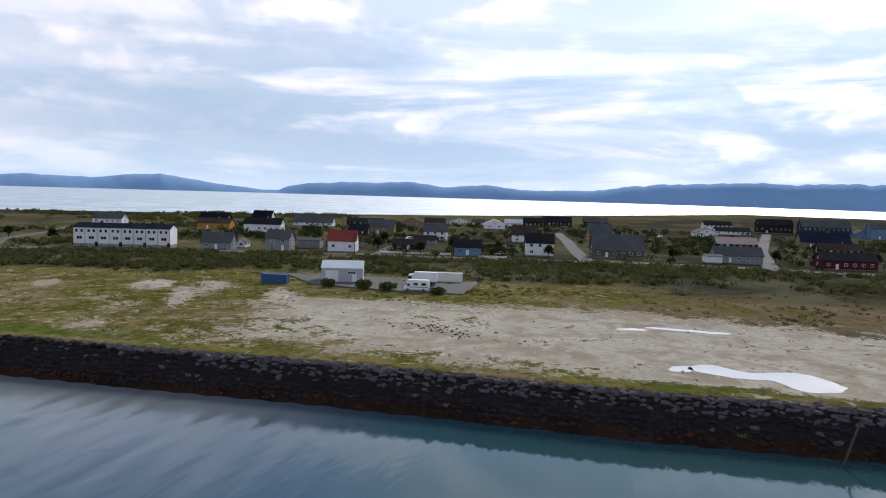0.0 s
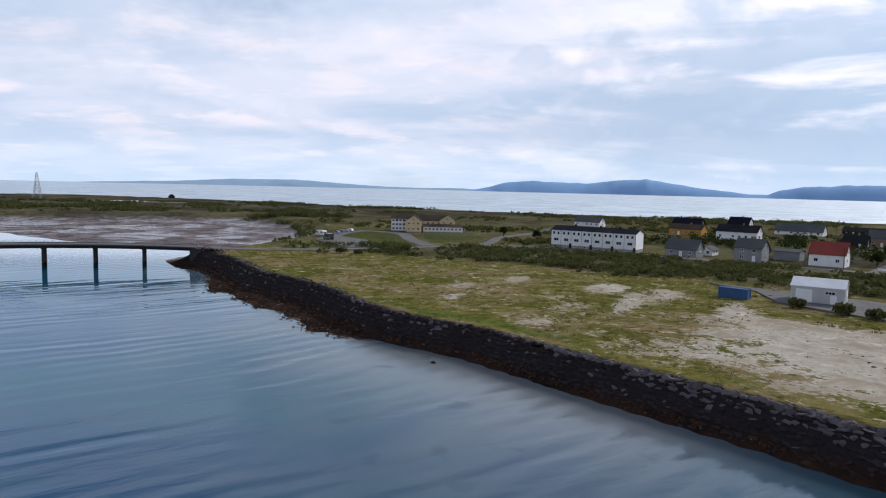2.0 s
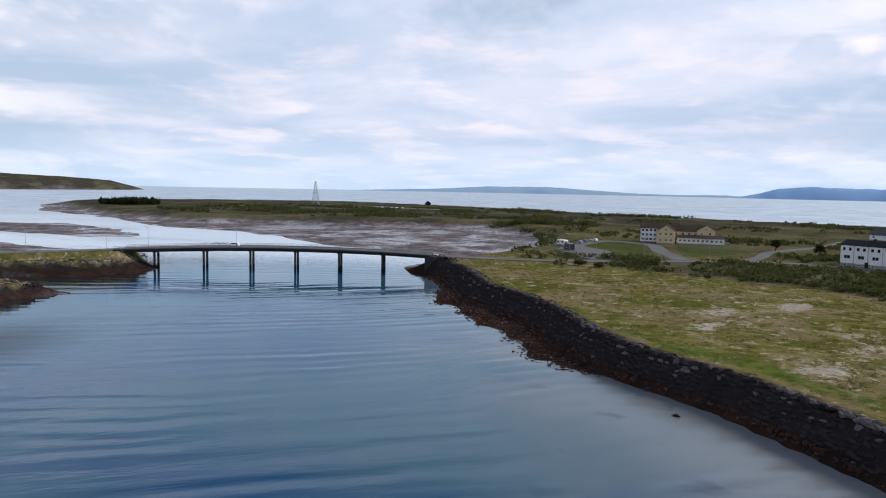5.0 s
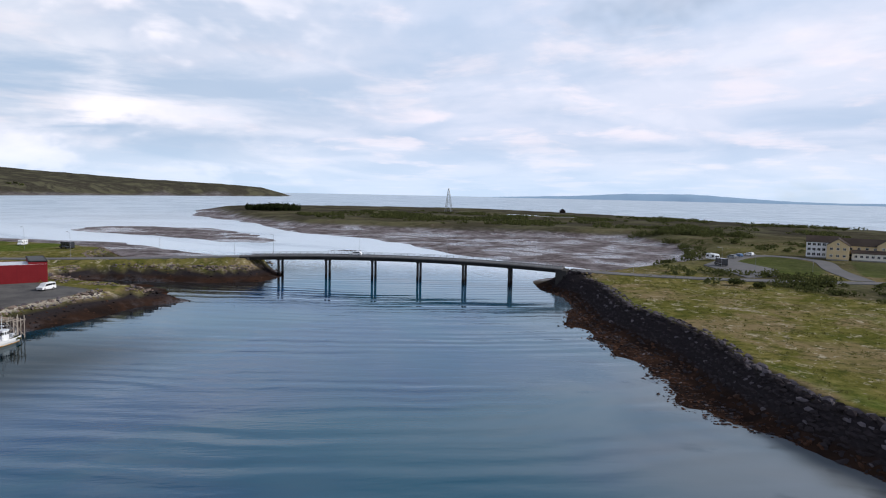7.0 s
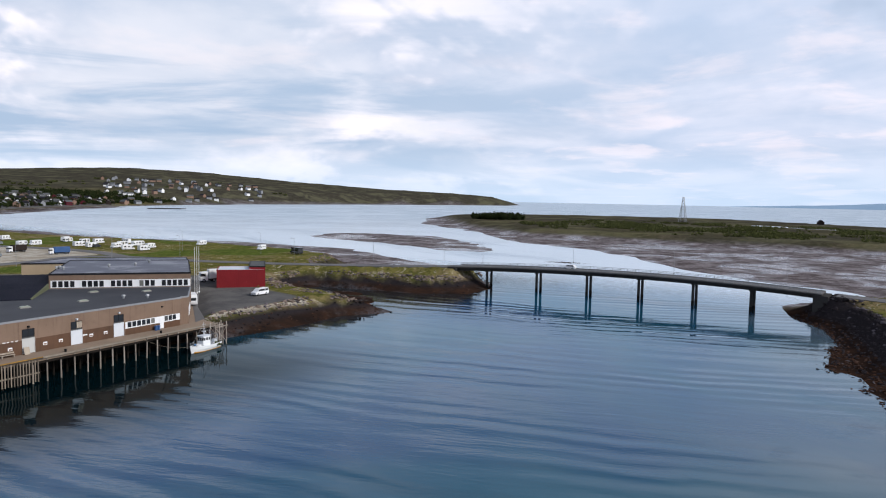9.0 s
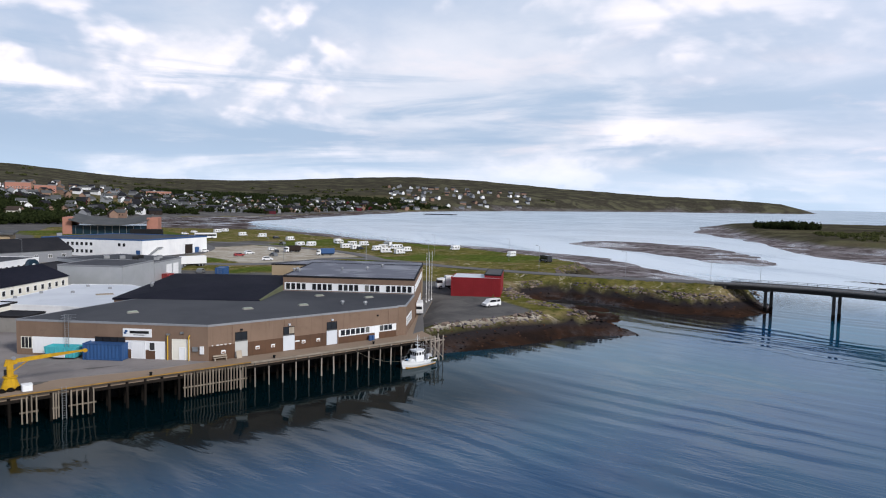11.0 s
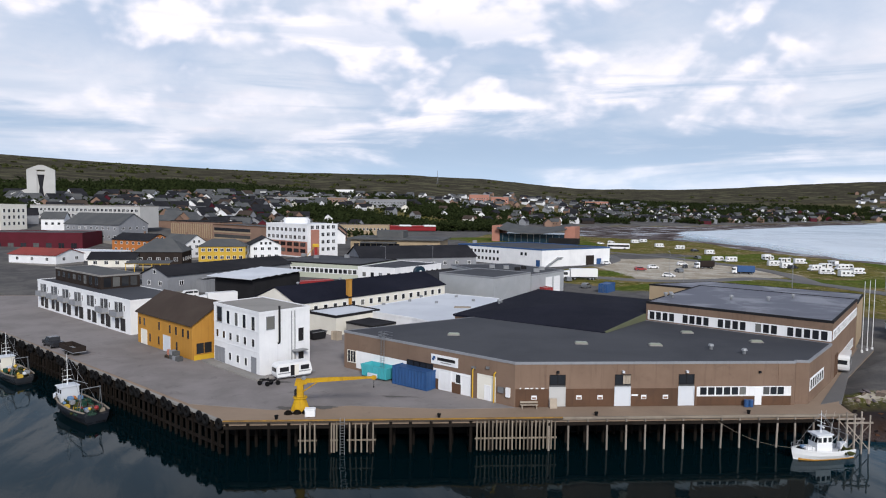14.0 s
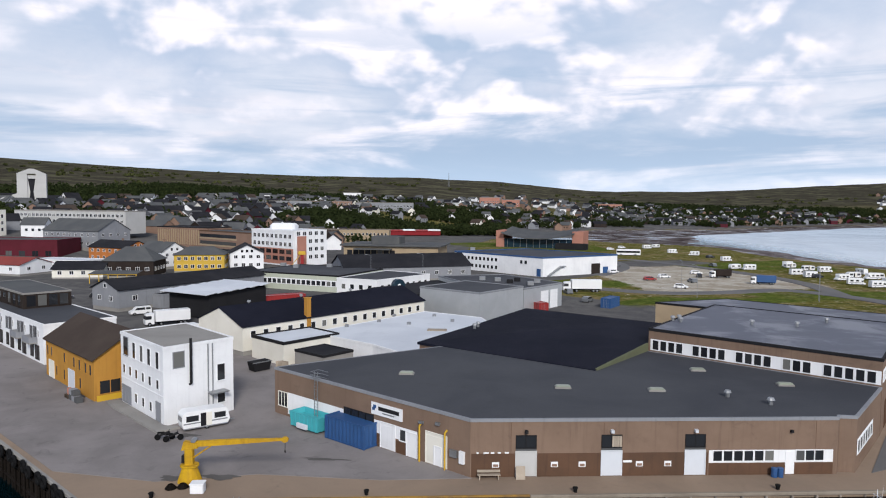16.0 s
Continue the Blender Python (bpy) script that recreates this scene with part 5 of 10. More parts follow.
    for k in range(4):
        window(ob, on_wall(c, d, 13.7 + k * 1.2, 1.5), 1.1, 1.7, 1, 1, "black_paint")
    strip(0, 18.0, 24.4, 1.45, 2.85, 0.012, "white_paint", "window_band", "white painted band")
    door(ob, on_wall(c, d, 20.1, 0.02), 2.1, 2.75, "white_paint", "gate", 1)
    window(ob, on_wall(c, d, 22.35, 1.45), 0.8, 1.15)
    door(ob, on_wall(c, d, 23.65, 0.02), 1.4, 2.5, "white_paint", "door", 0)
    door(ob, on_wall(c, d, 27.0, 0.02), 2.7, 3.2, "cream_paint", "gate", 1)
    door(ob, on_wall(c, d, 27.2, 0.05), 0.8, 1.9, "white_paint", "wicket_door", 0).location.y -= 0.05
    sign = strip(0, 17.65, 22.3, 3.45, 4.75, 0.12, "white_paint", "sign_board", "white sign board with blue shapes")
    for x0, x1, z0, z1, mt in ((-2.0, -1.55, 4.15, 4.5, "container_blue"), (-2.15, -1.75, 3.9, 4.2, "container_blue"), (-1.2, 1.9, 4.0, 4.42, "black_paint"), (-0.6, 1.2, 3.72, 3.84, "metal_grey")):
        o = part("sign_bar", Geo().box(x0, x1, -0.15, -0.1, z0, z1), M[mt], sign)
    for s in (25.0, 28.4):
        o = part("pipe", Geo().tube((0, -0.35, 0), (0, -0.35, 3.7), 0.09, 0.09, 8).tube((0, -0.35, 3.7), (0, 0, 3.9), 0.09, 0.09, 8), M["crane_yellow"], ob, "yellow ventilation pipe")
        o.matrix_basis = on_wall(c, d, s, 0.02)
    for s0, s1, z0, z1, mt, nm in ((28.9, 29.8, 1.5, 2.2, "metal_grey", "switch_box"), (30.1, 30.7, 1.1, 2.3, "white_paint", "notice_board"), (24.7, 25.3, 3.9, 4.15, "metal_grey", "wall_lamp"), (27.0, 27.5, 4.2, 4.5, "metal_grey", "wall_lamp")):
        strip(0, s0, s1, z0, z1, 0.25, mt, nm)
    # roof ladder with cage
    g = Geo()
    for dx in (-0.3, 0.3):
        g.tube((dx, -0.5, 0.2), (dx, -0.5, 6.6), 0.04, 0.04, 6)
    for k in range(18):
        g.tube((-0.3, -0.5, 0.4 + k * 0.34), (0.3, -0.5, 0.4 + k * 0.34), 0.02, 0.02, 5)
    for z in (5.7, 6.1, 6.5):
        g.tube((-0.9, -0.6, z), (0.9, -0.6, z), 0.03, 0.03, 5).tube((-0.9, 0.6, z), (0.9, 0.6, z), 0.03, 0.03, 5).tube((-0.9, -0.6, z), (-0.9, 0.6, z), 0.03, 0.03, 5)
    part("roof_ladder", g, M["metal_grey"], ob, "galvanised ladder to the roof").matrix_basis = on_wall(c, d, 8.7, 0)
    # skewed south-east wall
    strip(4, 0.6, 9.5, 1.5, 3.2, 0.012, "white_paint", "window_band", "white window band")
    for k in range(6):
        window(ob, on_wall(loc[4], loc[5], 1.4 + k * 1.4, 1.7), 1.15, 1.25)
    x0, y0 = low[0]
    for x, y, kd in ((100.2, 124.7, 1), (118.4, 120.1, 1), (128.7, 119.9, 1), (136.1, 130.1, 1), (144.1, 123.7, 1), (135.8, 118.1, 0), (139.3, 115.5, 0)):
        vent(ob, x - x0, y - y0, h + 0.06, kd)
    # black felted roof block
    blk = [(99.8, 144.0), (123.2, 129.0), (132.2, 141.6), (141.5, 154.5), (117.0, 172.0), (108.5, 158.5)]
    x, y = blk[0]
    lb = [(p - x, q - y) for p, q in blk]
    wing = thing("warehouse_wing", "raised warehouse wing under a black felt roof", "warehouse", x, y, 4.0)
    part("wall", Geo().prism(lb, 0, 5.45), M["brown_wall"], wing)
    g = Geo()
    top = inset(lb, -0.25)
    hts = (5.75, 5.8, 6.75, 7.1, 6.9, 6.2)
    cx, cy = sum(p[0] for p in top) / 6, sum(p[1] for p in top) / 6
    g.add([(*p, 5.4) for p in top] + [(*p, q) for p, q in zip(top, hts)] + [(cx, cy, 7.05)],
          [(0, 5, 4, 3, 2, 1)] + [(i, (i + 1) % 6, 6 + (i + 1) % 6, 6 + i) for i in range(6)] + [(6 + i, 6 + (i + 1) % 6, 12) for i in range(6)])
    part("roof", g, M["black_roof"], wing)
    part("parapet", Geo().add([(lb[1][0], lb[1][1], 5.6), (lb[2][0], lb[2][1], 5.6), (lb[2][0], lb[2][1], 6.8), (lb[1][0], lb[1][1], 5.9), (lb[1][0] - 0.25, lb[1][1] + 0.15, 5.6), (lb[2][0] - 0.25, lb[2][1] + 0.15, 5.6), (lb[2][0] - 0.25, lb[2][1] + 0.15, 6.8), (lb[1][0] - 0.25, lb[1][1] + 0.15, 5.9)],
                               [(0, 1, 2, 3), (7, 6, 5, 4), (0, 4, 5, 1), (1, 5, 6, 2), (2, 6, 7, 3), (3, 7, 4, 0)]).mesh("parapet"), M["olive_board"], wing, "olive-stained parapet board").location = (0.36, -0.2, 0)
    for px, py in ((8.5, 8.5), (8.0, 6.8)):
        vent(wing, px, py, 6.75, 0)
    # upper office storey
    up = [(132.6, 141.5), (155.0, 124.0), (171.8, 149.2), (149.6, 167.0)]
    ob2, l2, h2 = block("office_block", "brown office block with a wet flat roof behind the warehouse", up, 4.0, 12.8, "brown_wall", "wet_roof", "black_paint", 0.15, "building", "damp grey roof with standing water")
    g = Geo()
    w0 = wall_length(l2, 0)
    s = part("window_band", Geo().box(-w0 / 2 + 0.3, w0 / 2 - 0.1, -0.012, 0.02, 5.85, 7.45), M["white_paint"], ob2, "white ribbon window band")
    s.matrix_basis = on_wall(l2[0], l2[1], w0 / 2, 0)
    for k, q in enumerate(span(24, w0, 0.5)):
        if k not in (4, 9, 14, 18):
            window(ob2, on_wall(l2[0], l2[1], q, 6.0), 0.85, 1.3)
    w1 = wall_length(l2, 1)
    s = part("window_band", Geo().box(-w1 / 2 + 0.3, w1 / 2 - 0.3, -0.012, 0.02, 6.0, 7.5), M["white_paint"], ob2, "white ribbon window band")
    s.matrix_basis = on_wall(l2[1], l2[2], w1 / 2, 0)
    for q in span(20, w1, 0.5):
        window(ob2, on_wall(l2[1], l2[2], q, 6.2), 1.0, 1.1)
    for q in span(9, w1 * 0.45, 0.5):
        window(ob2, on_wall(l2[1], l2[2], q + 13, 1.2), 1.1, 1.3)
    door(ob2, on_wall(l2[1], l2[2], 5.0, 0.0), 2.4, 3.2, "brown_plinth", "gate")
    for px, py in ((6, 6), (5.2, 7.4), (6.4, 8.4), (16, 5), (22, 4), (28, 8)):
        vent(ob2, px, py, h2 + 0.06, 0)
    back = [(149.8, 167.2), (172.0, 149.4), (179.5, 161.5), (156.0, 180.0), (141.0, 173.5)]
    block("office_annex", "low annex with a grey felt roof behind the office block", back, 4.4, 12.2, "beige_wall", "wet_roof", "black_paint", 0.12)
    for k in range(3):
        pole = Geo().tube((0, 0, 4.2), (0, 0, 16.5), 0.07, 0.04, 8).tube((0, 0, 4.0), (0, 0, 4.4), 0.2, 0.2, 8)
        o = tagged(part("flagpole", pole, M["car_white"]), "bare white flagpole by the office block", "flagpole", "flagpoles")
        o.location = (171.0 + k * 1.7, 145.5 + k * 1.5, 0)


build_warehouse()

# ---- island ----


def isl(x, y):
    return float(island_height(np.array([float(x)]), np.array([float(y)]))[0])


def main(x, y):
    return float(mainland_height(np.array([float(x)]), np.array([float(y)]))[0])


road("road", [(270.4, 13), (269, -4), (271, -20), (276, -38), (284, -56), (291, -84), (297, -112), (296, -127), (286, -140), (262, -160), (237, -179), (212, -197), (184, -214), (137, -249), (90, -279), (35, -309), (-60, -362), (-200, -440)], 6.5, island_height, "narrow grey asphalt road across the island", lift=0.18)
road("road", [(296, -104), (318, -118), (345, -130), (395, -178), (430, -200)], 5.0, island_height, "side road towards the guest house")
road("road", [(345, -43), (378, -54), (394, -68), (374, -86), (332, -81), (297, -82)], 7.0, island_height, "drive in front of the guest house")
road("road", [(190, -210), (216, -248), (244, -310), (262, -360)], 5.0, island_height, "residential side street")
road("road", [(122, -262), (160, -325), (236, -455)], 6.5, island_height, "residential side street")
road("road", [(60, -298), (86, -400), (124, -590)], 6.5, island_height, "residential side street")
for poly, nm in (([(176, -136), (160, -139), (143, -131.5), (117, -139), (103, -147), (113, -170), (144, -156)], "grey asphalt yard by the storage shed"),
                 ([(288, -46), (327, -35), (352, -42), (350, -49), (322, -60), (300, -58)], "grey asphalt car park by the guest house")):
    tagged(part("pavement", Geo().prism(poly[::-1], 4.2, 5.32), M["asphalt"]), nm, "pavement", kind="structure")


def puddle(outline, z, label):
    n = len(outline)
    pts = []
    for i in range(n):
        p0, p1, p2, p3 = (Vector(outline[(i + k) % n]) for k in (-1, 0, 1, 2))
        for s in range(5):
            t = s / 5
            q = 0.5 * (2 * p1 + (p2 - p0) * t + (2 * p0 - 5 * p1 + 4 * p2 - p3) * t * t + (3 * p1 - p0 - 3 * p2 + p3) * t ** 3)
            pts.append((q.x + 0.5 * noise.noise((q.x * 0.9, q.y * 0.9, 3)), q.y + 0.5 * noise.noise((q.x * 0.9, q.y * 0.9, 9))))
    m = bpy.data.materials.get("rain_water") or plain("rain_water", (0.66, 0.65, 0.63), (0.56, 0.55, 0.53), 0.5, 0.03, 0.0, grime=0.2)
    return tagged(part("puddle", Geo().prism(pts, z - 0.3, z), m), label, "puddle", "rain puddles", "structure")


puddle([(33, -109), (31, -114.5), (25, -113.5), (19, -118.5), (12.5, -115), (12, -111), (16, -107.5), (21, -110.5), (26, -108.5)][::-1], 5.0, "large shallow rain puddle on pale gravel")
puddle([(36, -107.5), (33.5, -111), (32, -108), (34.5, -106)], 5.0, "small rain puddle on pale gravel")
puddle([(55, -132.3), (52, -136), (49.5, -135.6), (52.5, -132.6)], 5.0, "small rain puddle on pale gravel")
puddle([(50.5, -138), (49, -140.3), (43, -142.5), (36, -145.2), (37, -142.3), (43, -140.2)], 5.0, "long narrow rain puddle on pale gravel")

puddle([(835, 70), (848, 72), (864, 108), (884, 148), (868, 152), (846, 112)], max(isl(845, 80), isl(866, 130), isl(855, 110)) + 0.35, "narrow pond on the far heath of the island")

# rowhouse block with white gables
apt = house("apartment_block", "long white two-storey apartment block with a black roof", 284.6, -155.6, isl(268, -160), -140.0, 39.5, 9.4, 8.0, 9.7, "white_paint", "black_roof", front=0, back=8, gable=0, floors=2, chimney=False, overhang=0.3, base=1.3, category="apartment block")
for k in range(8):
    s = -19.75 + 2.45 + k * 4.93
    a, b = (-19.75, -4.7), (19.75, -4.7)
    window(apt, on_wall(a, b, s + 19.75, 3.1), 2.1, 1.15, 2)
    for d in (-1.15, 1.0):
        window(apt, on_wall(a, b, s + 19.75 + d, 6.0), 0.95, 1.15, 1)
    window(apt, on_wall(a, b, s + 19.75 - 0.6, 0.45), 1.1, 0.6, 2).location.y += 0.06
    if k % 2:
        door(apt, on_wall(a, b, s + 19.75 + 2.0, 0.0), 1.0, 2.0, "dark_wood")
    part("downpipe", Geo().tube((s + 2.35, -4.78, 1.0), (s + 2.35, -4.78, 7.9), 0.06, 0.06, 6), M["black_paint"], apt)
for k in (-1, 0.2, 1.1):
    part("chimney", Geo().box(k * 10 - 0.4, k * 10 + 0.4, -0.4, 0.4, 9.2, 10.6), M["dark_wood"], apt)

HOMES = [
    # x, y, length, width, eave, ridge, wall, roof, turn, storeys, label
    (253.2, -179.5, 12.9, 8.0, 3.5, 7.2, "grey_paint", "slate_roof", 0, 1, "pale grey bungalow with a slate roof"),
    (257.4, -193.8, 7.0, 6.0, 2.6, 4.2, "white_paint", "slate_roof", 90, 1, "small white gabled annex beside a grey bungalow"),
    (369.5, -259.7, 20.0, 9.0, 4.2, 6.8, "ochre_paint", "brown_roof", 0, 1, "ochre yellow house with a brown roof"),
    (423.7, -297.3, 19.6, 10.0, 4.6, 8.3, "dark_wood", "black_roof", 0, 1, "dark house with a broad black roof"),
    (328.9, -264.2, 21.7, 9.0, 5.4, 8.8, "white_paint", "dark_roof", 0, 1, "white house with a row of windows under a dark roof"),
    (382.2, -306.4, 12.6, 10.0, 6.5, 11.0, "white_paint", "black_roof", 0, 1, "white house with a steep black roof"),
    (233.3, -195.9, 10.2, 9.0, 5.6, 8.8, "grey_paint", "slate_roof", 0, 2, "two-storey grey house with a slate roof"),
    (212.0, -212.3, 11.8, 8.0, 5.0, 9.1, "white_paint", "red_roof", 0, 1, "white house with a bright red roof"),
    (283.9, -297.4, 10.6, 8.0, 3.0, 6.6, "dark_wood", "dark_roof", 0, 1, "dark timber house with a black roof"),
    (288.9, -322.5, 16.4, 9.0, 4.9, 8.7, "brick_brown", "slate_roof", 0, 1, "brown house with a grey roof"),
    (201.3, -243.6, 14.2, 8.0, 2.6, 4.8, "dark_wood", "dark_roof", 0, 1, "low dark timber house with a black roof"),
    (233.7, -305.4, 12.7, 9.0, 5.2, 9.0, "white_paint", "slate_roof", 0, 2, "pale two-storey house with a grey roof"),
    (220.5, -279.7, 11.2, 7.0, 2.6, 4.6, "grey_paint", "dark_roof", 0, 1, "low grey house with a dark roof"),
    (170.2, -245.5, 11.3, 8.0, 3.8, 6.7, "blue_paint", "dark_roof", 0, 1, "pale blue cottage with a dark roof"),
    (149.3, -270.6, 12.1, 8.0, 5.9, 9.7, "white_paint", "dark_roof", 0, 2, "tall white house with a dark roof"),
    (195.9, -337.5, 13.5, 9.0, 4.4, 9.4, "white_paint", "brown_roof", 0, 2, "white house with a dull purple-brown roof"),
    (375.0, -345.9, 28.3, 11.0, 2.9, 7.4, "white_paint", "slate_roof", 0, 1, "long pale house with a grey roof"),
    (371.6, -396.0, 28.0, 9.0, 2.6, 5.2, "dark_wood", "dark_roof", 0, 1, "low dark timber house beside bushes"),
    (340.0, -415.2, 11.0, 16.8, 3.5, 6.9, "brick_brown", "brown_roof", 90, 1, "brown gabled house with a white bargeboard"),
    (326.7, -425.7, 15.1, 9.0, 3.5, 6.9, "grey_paint", "brown_roof", 0, 1, "grey house with a brown roof"),
    (345.2, -483.8, 11.0, 19.6, 2.6, 6.0, "cream_paint", "slate_roof", 90, 1, "cream gabled house with a grey roof"),
    (334.3, -497.4, 10.6, 8.0, 2.6, 5.3, "cream_paint", "slate_roof", 0, 1, "cream house with a grey roof"),
    (288.5, -450.9, 12.0, 15.9, 3.7, 7.6, "white_paint", "pale_roof", 90, 1, "white gabled house with a pale roof"),
    (304.0, -504.8, 14.7, 9.0, 3.3, 6.2, "white_paint", "pale_roof", 0, 1, "white house with a pale roof"),
    (290.4, -516.3, 18.6, 9.0, 4.3, 7.6, "dark_wood", "dark_roof", 0, 1, "dark house with a black roof"),
    (288.9, -553.6, 25.2, 9.0, 4.0, 8.1, "dark_wood", "dark_roof", 0, 1, "long dark house with a black roof"),
    (123.8, -295.4, 22.2, 11.0, 3.7, 10.2, "olive_board", "slate_roof", 0, 1, "wide olive-brown house under a large slate roof"),
    (177.1, -395.1, 13.9, 9.0, 5.2, 10.8, "salmon_wall", "slate_roof", 0, 2, "salmon two-storey house with a grey roof"),
    (258.8, -568.3, 20.6, 9.0, 4.5, 8.3, "dark_wood", "slate_roof", 0, 1, "dark house with a grey roof"),
    (165.7, -602.1, 22.7, 9.0, 5.0, 8.1, "white_paint", "dark_roof", 0, 2, "white two-storey house with a dark roof"),
    (150.8, -518.3, 11.0, 15.6, 3.5, 6.9, "white_paint", "slate_roof", 90, 1, "white gabled cottage with a slate roof"),
    (144.8, -568.1, 26.5, 9.0, 2.8, 5.7, "white_paint", "dark_roof", 0, 1, "white house with a low dark roof"),
    (102.8, -412.5, 22.6, 8.0, 3.1, 6.3, "dark_wood", "pink_roof", 0, 1, "dark timber house with a pale pink roof"),
    (77.7, -314.6, 20.0, 8.0, 3.6, 7.0, "grey_paint", "slate_roof", 0, 1, "grey bungalow with a slate roof"),
    (123.6, -612.7, 26.7, 10.0, 7.1, 11.3, "dark_wood", "dark_roof", 0, 1, "large dark house behind bushes"),
    (88.5, -618.7, 37.3, 10.0, 7.3, 12.6, "navy_paint", "slate_roof", 0, 2, "navy blue two-storey house with a grey roof"),
    (68.9, -480.7, 29.7, 9.0, 3.9, 9.4, "brick_brown", "navy_roof", 0, 1, "brown house with a dark blue roof"),
    (38.9, -333.1, 22.3, 9.0, 4.1, 7.0, "maroon_paint", "dark_roof", 0, 1, "long dark red house with a black roof"),
    (53.3, -423.5, 22.3, 8.0, 2.9, 6.0, "dark_wood", "brown_roof", 0, 1, "low dark house with a brown roof"),
    (63.4, -621.8, 10.0, 12.6, 3.3, 6.8, "blue_paint", "dark_roof", 90, 1, "pale blue gabled house with a dark roof"),
    (49.8, -622.5, 20.1, 9.0, 8.1, 12.3, "blue_paint", "slate_roof", 0, 2, "bright blue house with a grey roof"),
    (458.9, -240.0, 20.0, 9, 3.6, 6.9, "white_paint", "slate_roof", 0, 1, "white house behind the apartment block"),
    (20.0, -430.0, 18.0, 9, 4.4, 7.8, "brick_brown", "dark_roof", 0, 1, "brown house with a dark roof"),
    (-20.0, -395.0, 16.0, 9, 4.2, 7.4, "white_paint", "dark_roof", 0, 1, "white house with a dark roof"),
]
for x, y, L, W, ev, rd, wl, rf, turn, fl, label in HOMES:
    house("house", label, x, y, isl(x, y), -146 + turn, L, W, ev, rd, wl, rf, front=max(2, int(L / 3.6)), back=2, gable=2 if turn else 1, floors=fl, door_at=1 if L > 9 else None, attic=1 if rd - ev > 2.8 else 0, group="island houses", frame_mat="white_paint")
house("garage", "low grey garage beside a house", 236.1, -215.8, isl(236, -216), -147, 9.8, 7, 3.6, 4.4, "grey_paint", "slate_roof", front=0, back=0, gable=0, chimney=False, category="garage")
house("garage", "small white shed beside a grey bungalow", 84.5, -304.0, isl(84, -304), -147, 6.8, 5, 3.0, 3.6, "white_paint", "slate_roof", front=0, back=0, gable=0, chimney=False, category="shed")


def picket_fence(x0, y0, x1, y1, h, label):
    ln = math.hypot(x1 - x0, y1 - y0)
    ob = thing("fence", label, "fence", x0, y0, isl((x0 + x1) / 2, (y0 + y1) / 2), math.degrees(math.atan2(y1 - y0, x1 - x0)))
    post = MESHES.setdefault(("post", h), Geo().box(-0.06, 0.06, -0.06, 0.06, -0.6, h + 0.1).mesh("post"))
    for k in range(int(ln / 2) + 1):
        part("post", post, M["white_paint"], ob).location = (k * 2, 0, 0)
    for z in (0.15, 0.45, 0.75):
        if z < h:
            part("board", Geo().box(0, ln, -0.04, 0.0, z, z + 0.22), M["white_paint"], ob)


picket_fence(197, -219, 172, -236, 0.95, "low white board fence along the road")
picket_fence(160, -238, 150, -245, 0.95, "low white board fence along the road")

# storage shed
sx, sy = 143.2, -143.6
shed = house("storage_shed", "grey metal shed with a white roof on the asphalt yard", sx, sy, 5.3, -139, 11.6, 9.5, 3.9, 5.6, "silver_clad", "pale_roof", front=0, back=0, gable=0, chimney=False, overhang=0.2, base=0.1, category="shed")
door(shed, on_wall((-5.8, -4.75), (5.8, -4.75), 2.9, 0.1), 3.4, 3.1, "white_paint", "gate", 3)
window(shed, on_wall((-5.8, -4.75), (5.8, -4.75), 8.5, 2.4), 2.0, 0.6, 3)
door(shed, on_wall((-5.8, -4.75), (5.8, -4.75), 9.3, 0.1), 1.2, 2.0, "white_paint")
window(shed, on_wall((5.8, -4.75), (5.8, 4.75), 3.0, 1.4), 1.2, 1.0, 2)
door(shed, on_wall((5.8, -4.75), (5.8, 4.75), 6.5, 0.1), 2.6, 2.8, "white_paint", "gate", 3)

# guest house of three wings
GH = isl(352, -85)
gh = house("guest_house", "pale yellow and white guest house with dark roofs and wings", 397.2, -88.4, GH, -104, 14.5, 11, 8.6, 11.6, "white_paint", "brown_roof", front=0, back=6, gable=0, floors=3, chimney=False, category="guest house")
for fl in range(3):
    for k in range(4):
        window(gh, on_wall((-7.25, -5.5), (7.25, -5.5), 1.4 + k * 2.3, 1.2 + fl * 2.7), 1.4, 1.3, 2)
wing = house("guest_house_wing", "pale yellow cross-gabled wing of the guest house", 388, -94, GH, -104 + 90, 16, 10, 7.6, 11.0, "pale_yellow_paint", "brown_roof", front=3, back=3, gable=3, floors=2, chimney=False, category="guest house", attic=1)
hall = house("guest_house_wing", "low yellow dining wing with a row of windows", 384, -112.8, GH, -104, 26, 9, 3.8, 5.2, "cream_paint", "brown_roof", front=10, back=6, gable=3, chimney=False, category="guest house")
gab = house("guest_house_wing", "tall yellow gable at the end of the guest house", 391.0, -117.6, GH, -14, 12, 10, 8.0, 11.2, "pale_yellow_paint", "brown_roof", front=2, back=2, gable=2, floors=2, chimney=False, category="guest house", attic=1)

spine = house("guest_house_wing", "long yellow middle wing under a dark roof", 395.5, -103.5, GH, -104, 30, 10, 7.4, 10.8, "pale_yellow_paint", "brown_roof", front=8, back=8, gable=0, floors=2, chimney=False, category="guest house")
for ob in (gh, wing, hall, gab, spine):
    ob.matrix_basis = Matrix.Translation((389, -101, GH)) @ Matrix.Diagonal((0.86, 0.86, 0.84, 1)) @ Matrix.Translation((-389, 101, -GH)) @ ob.matrix_basis


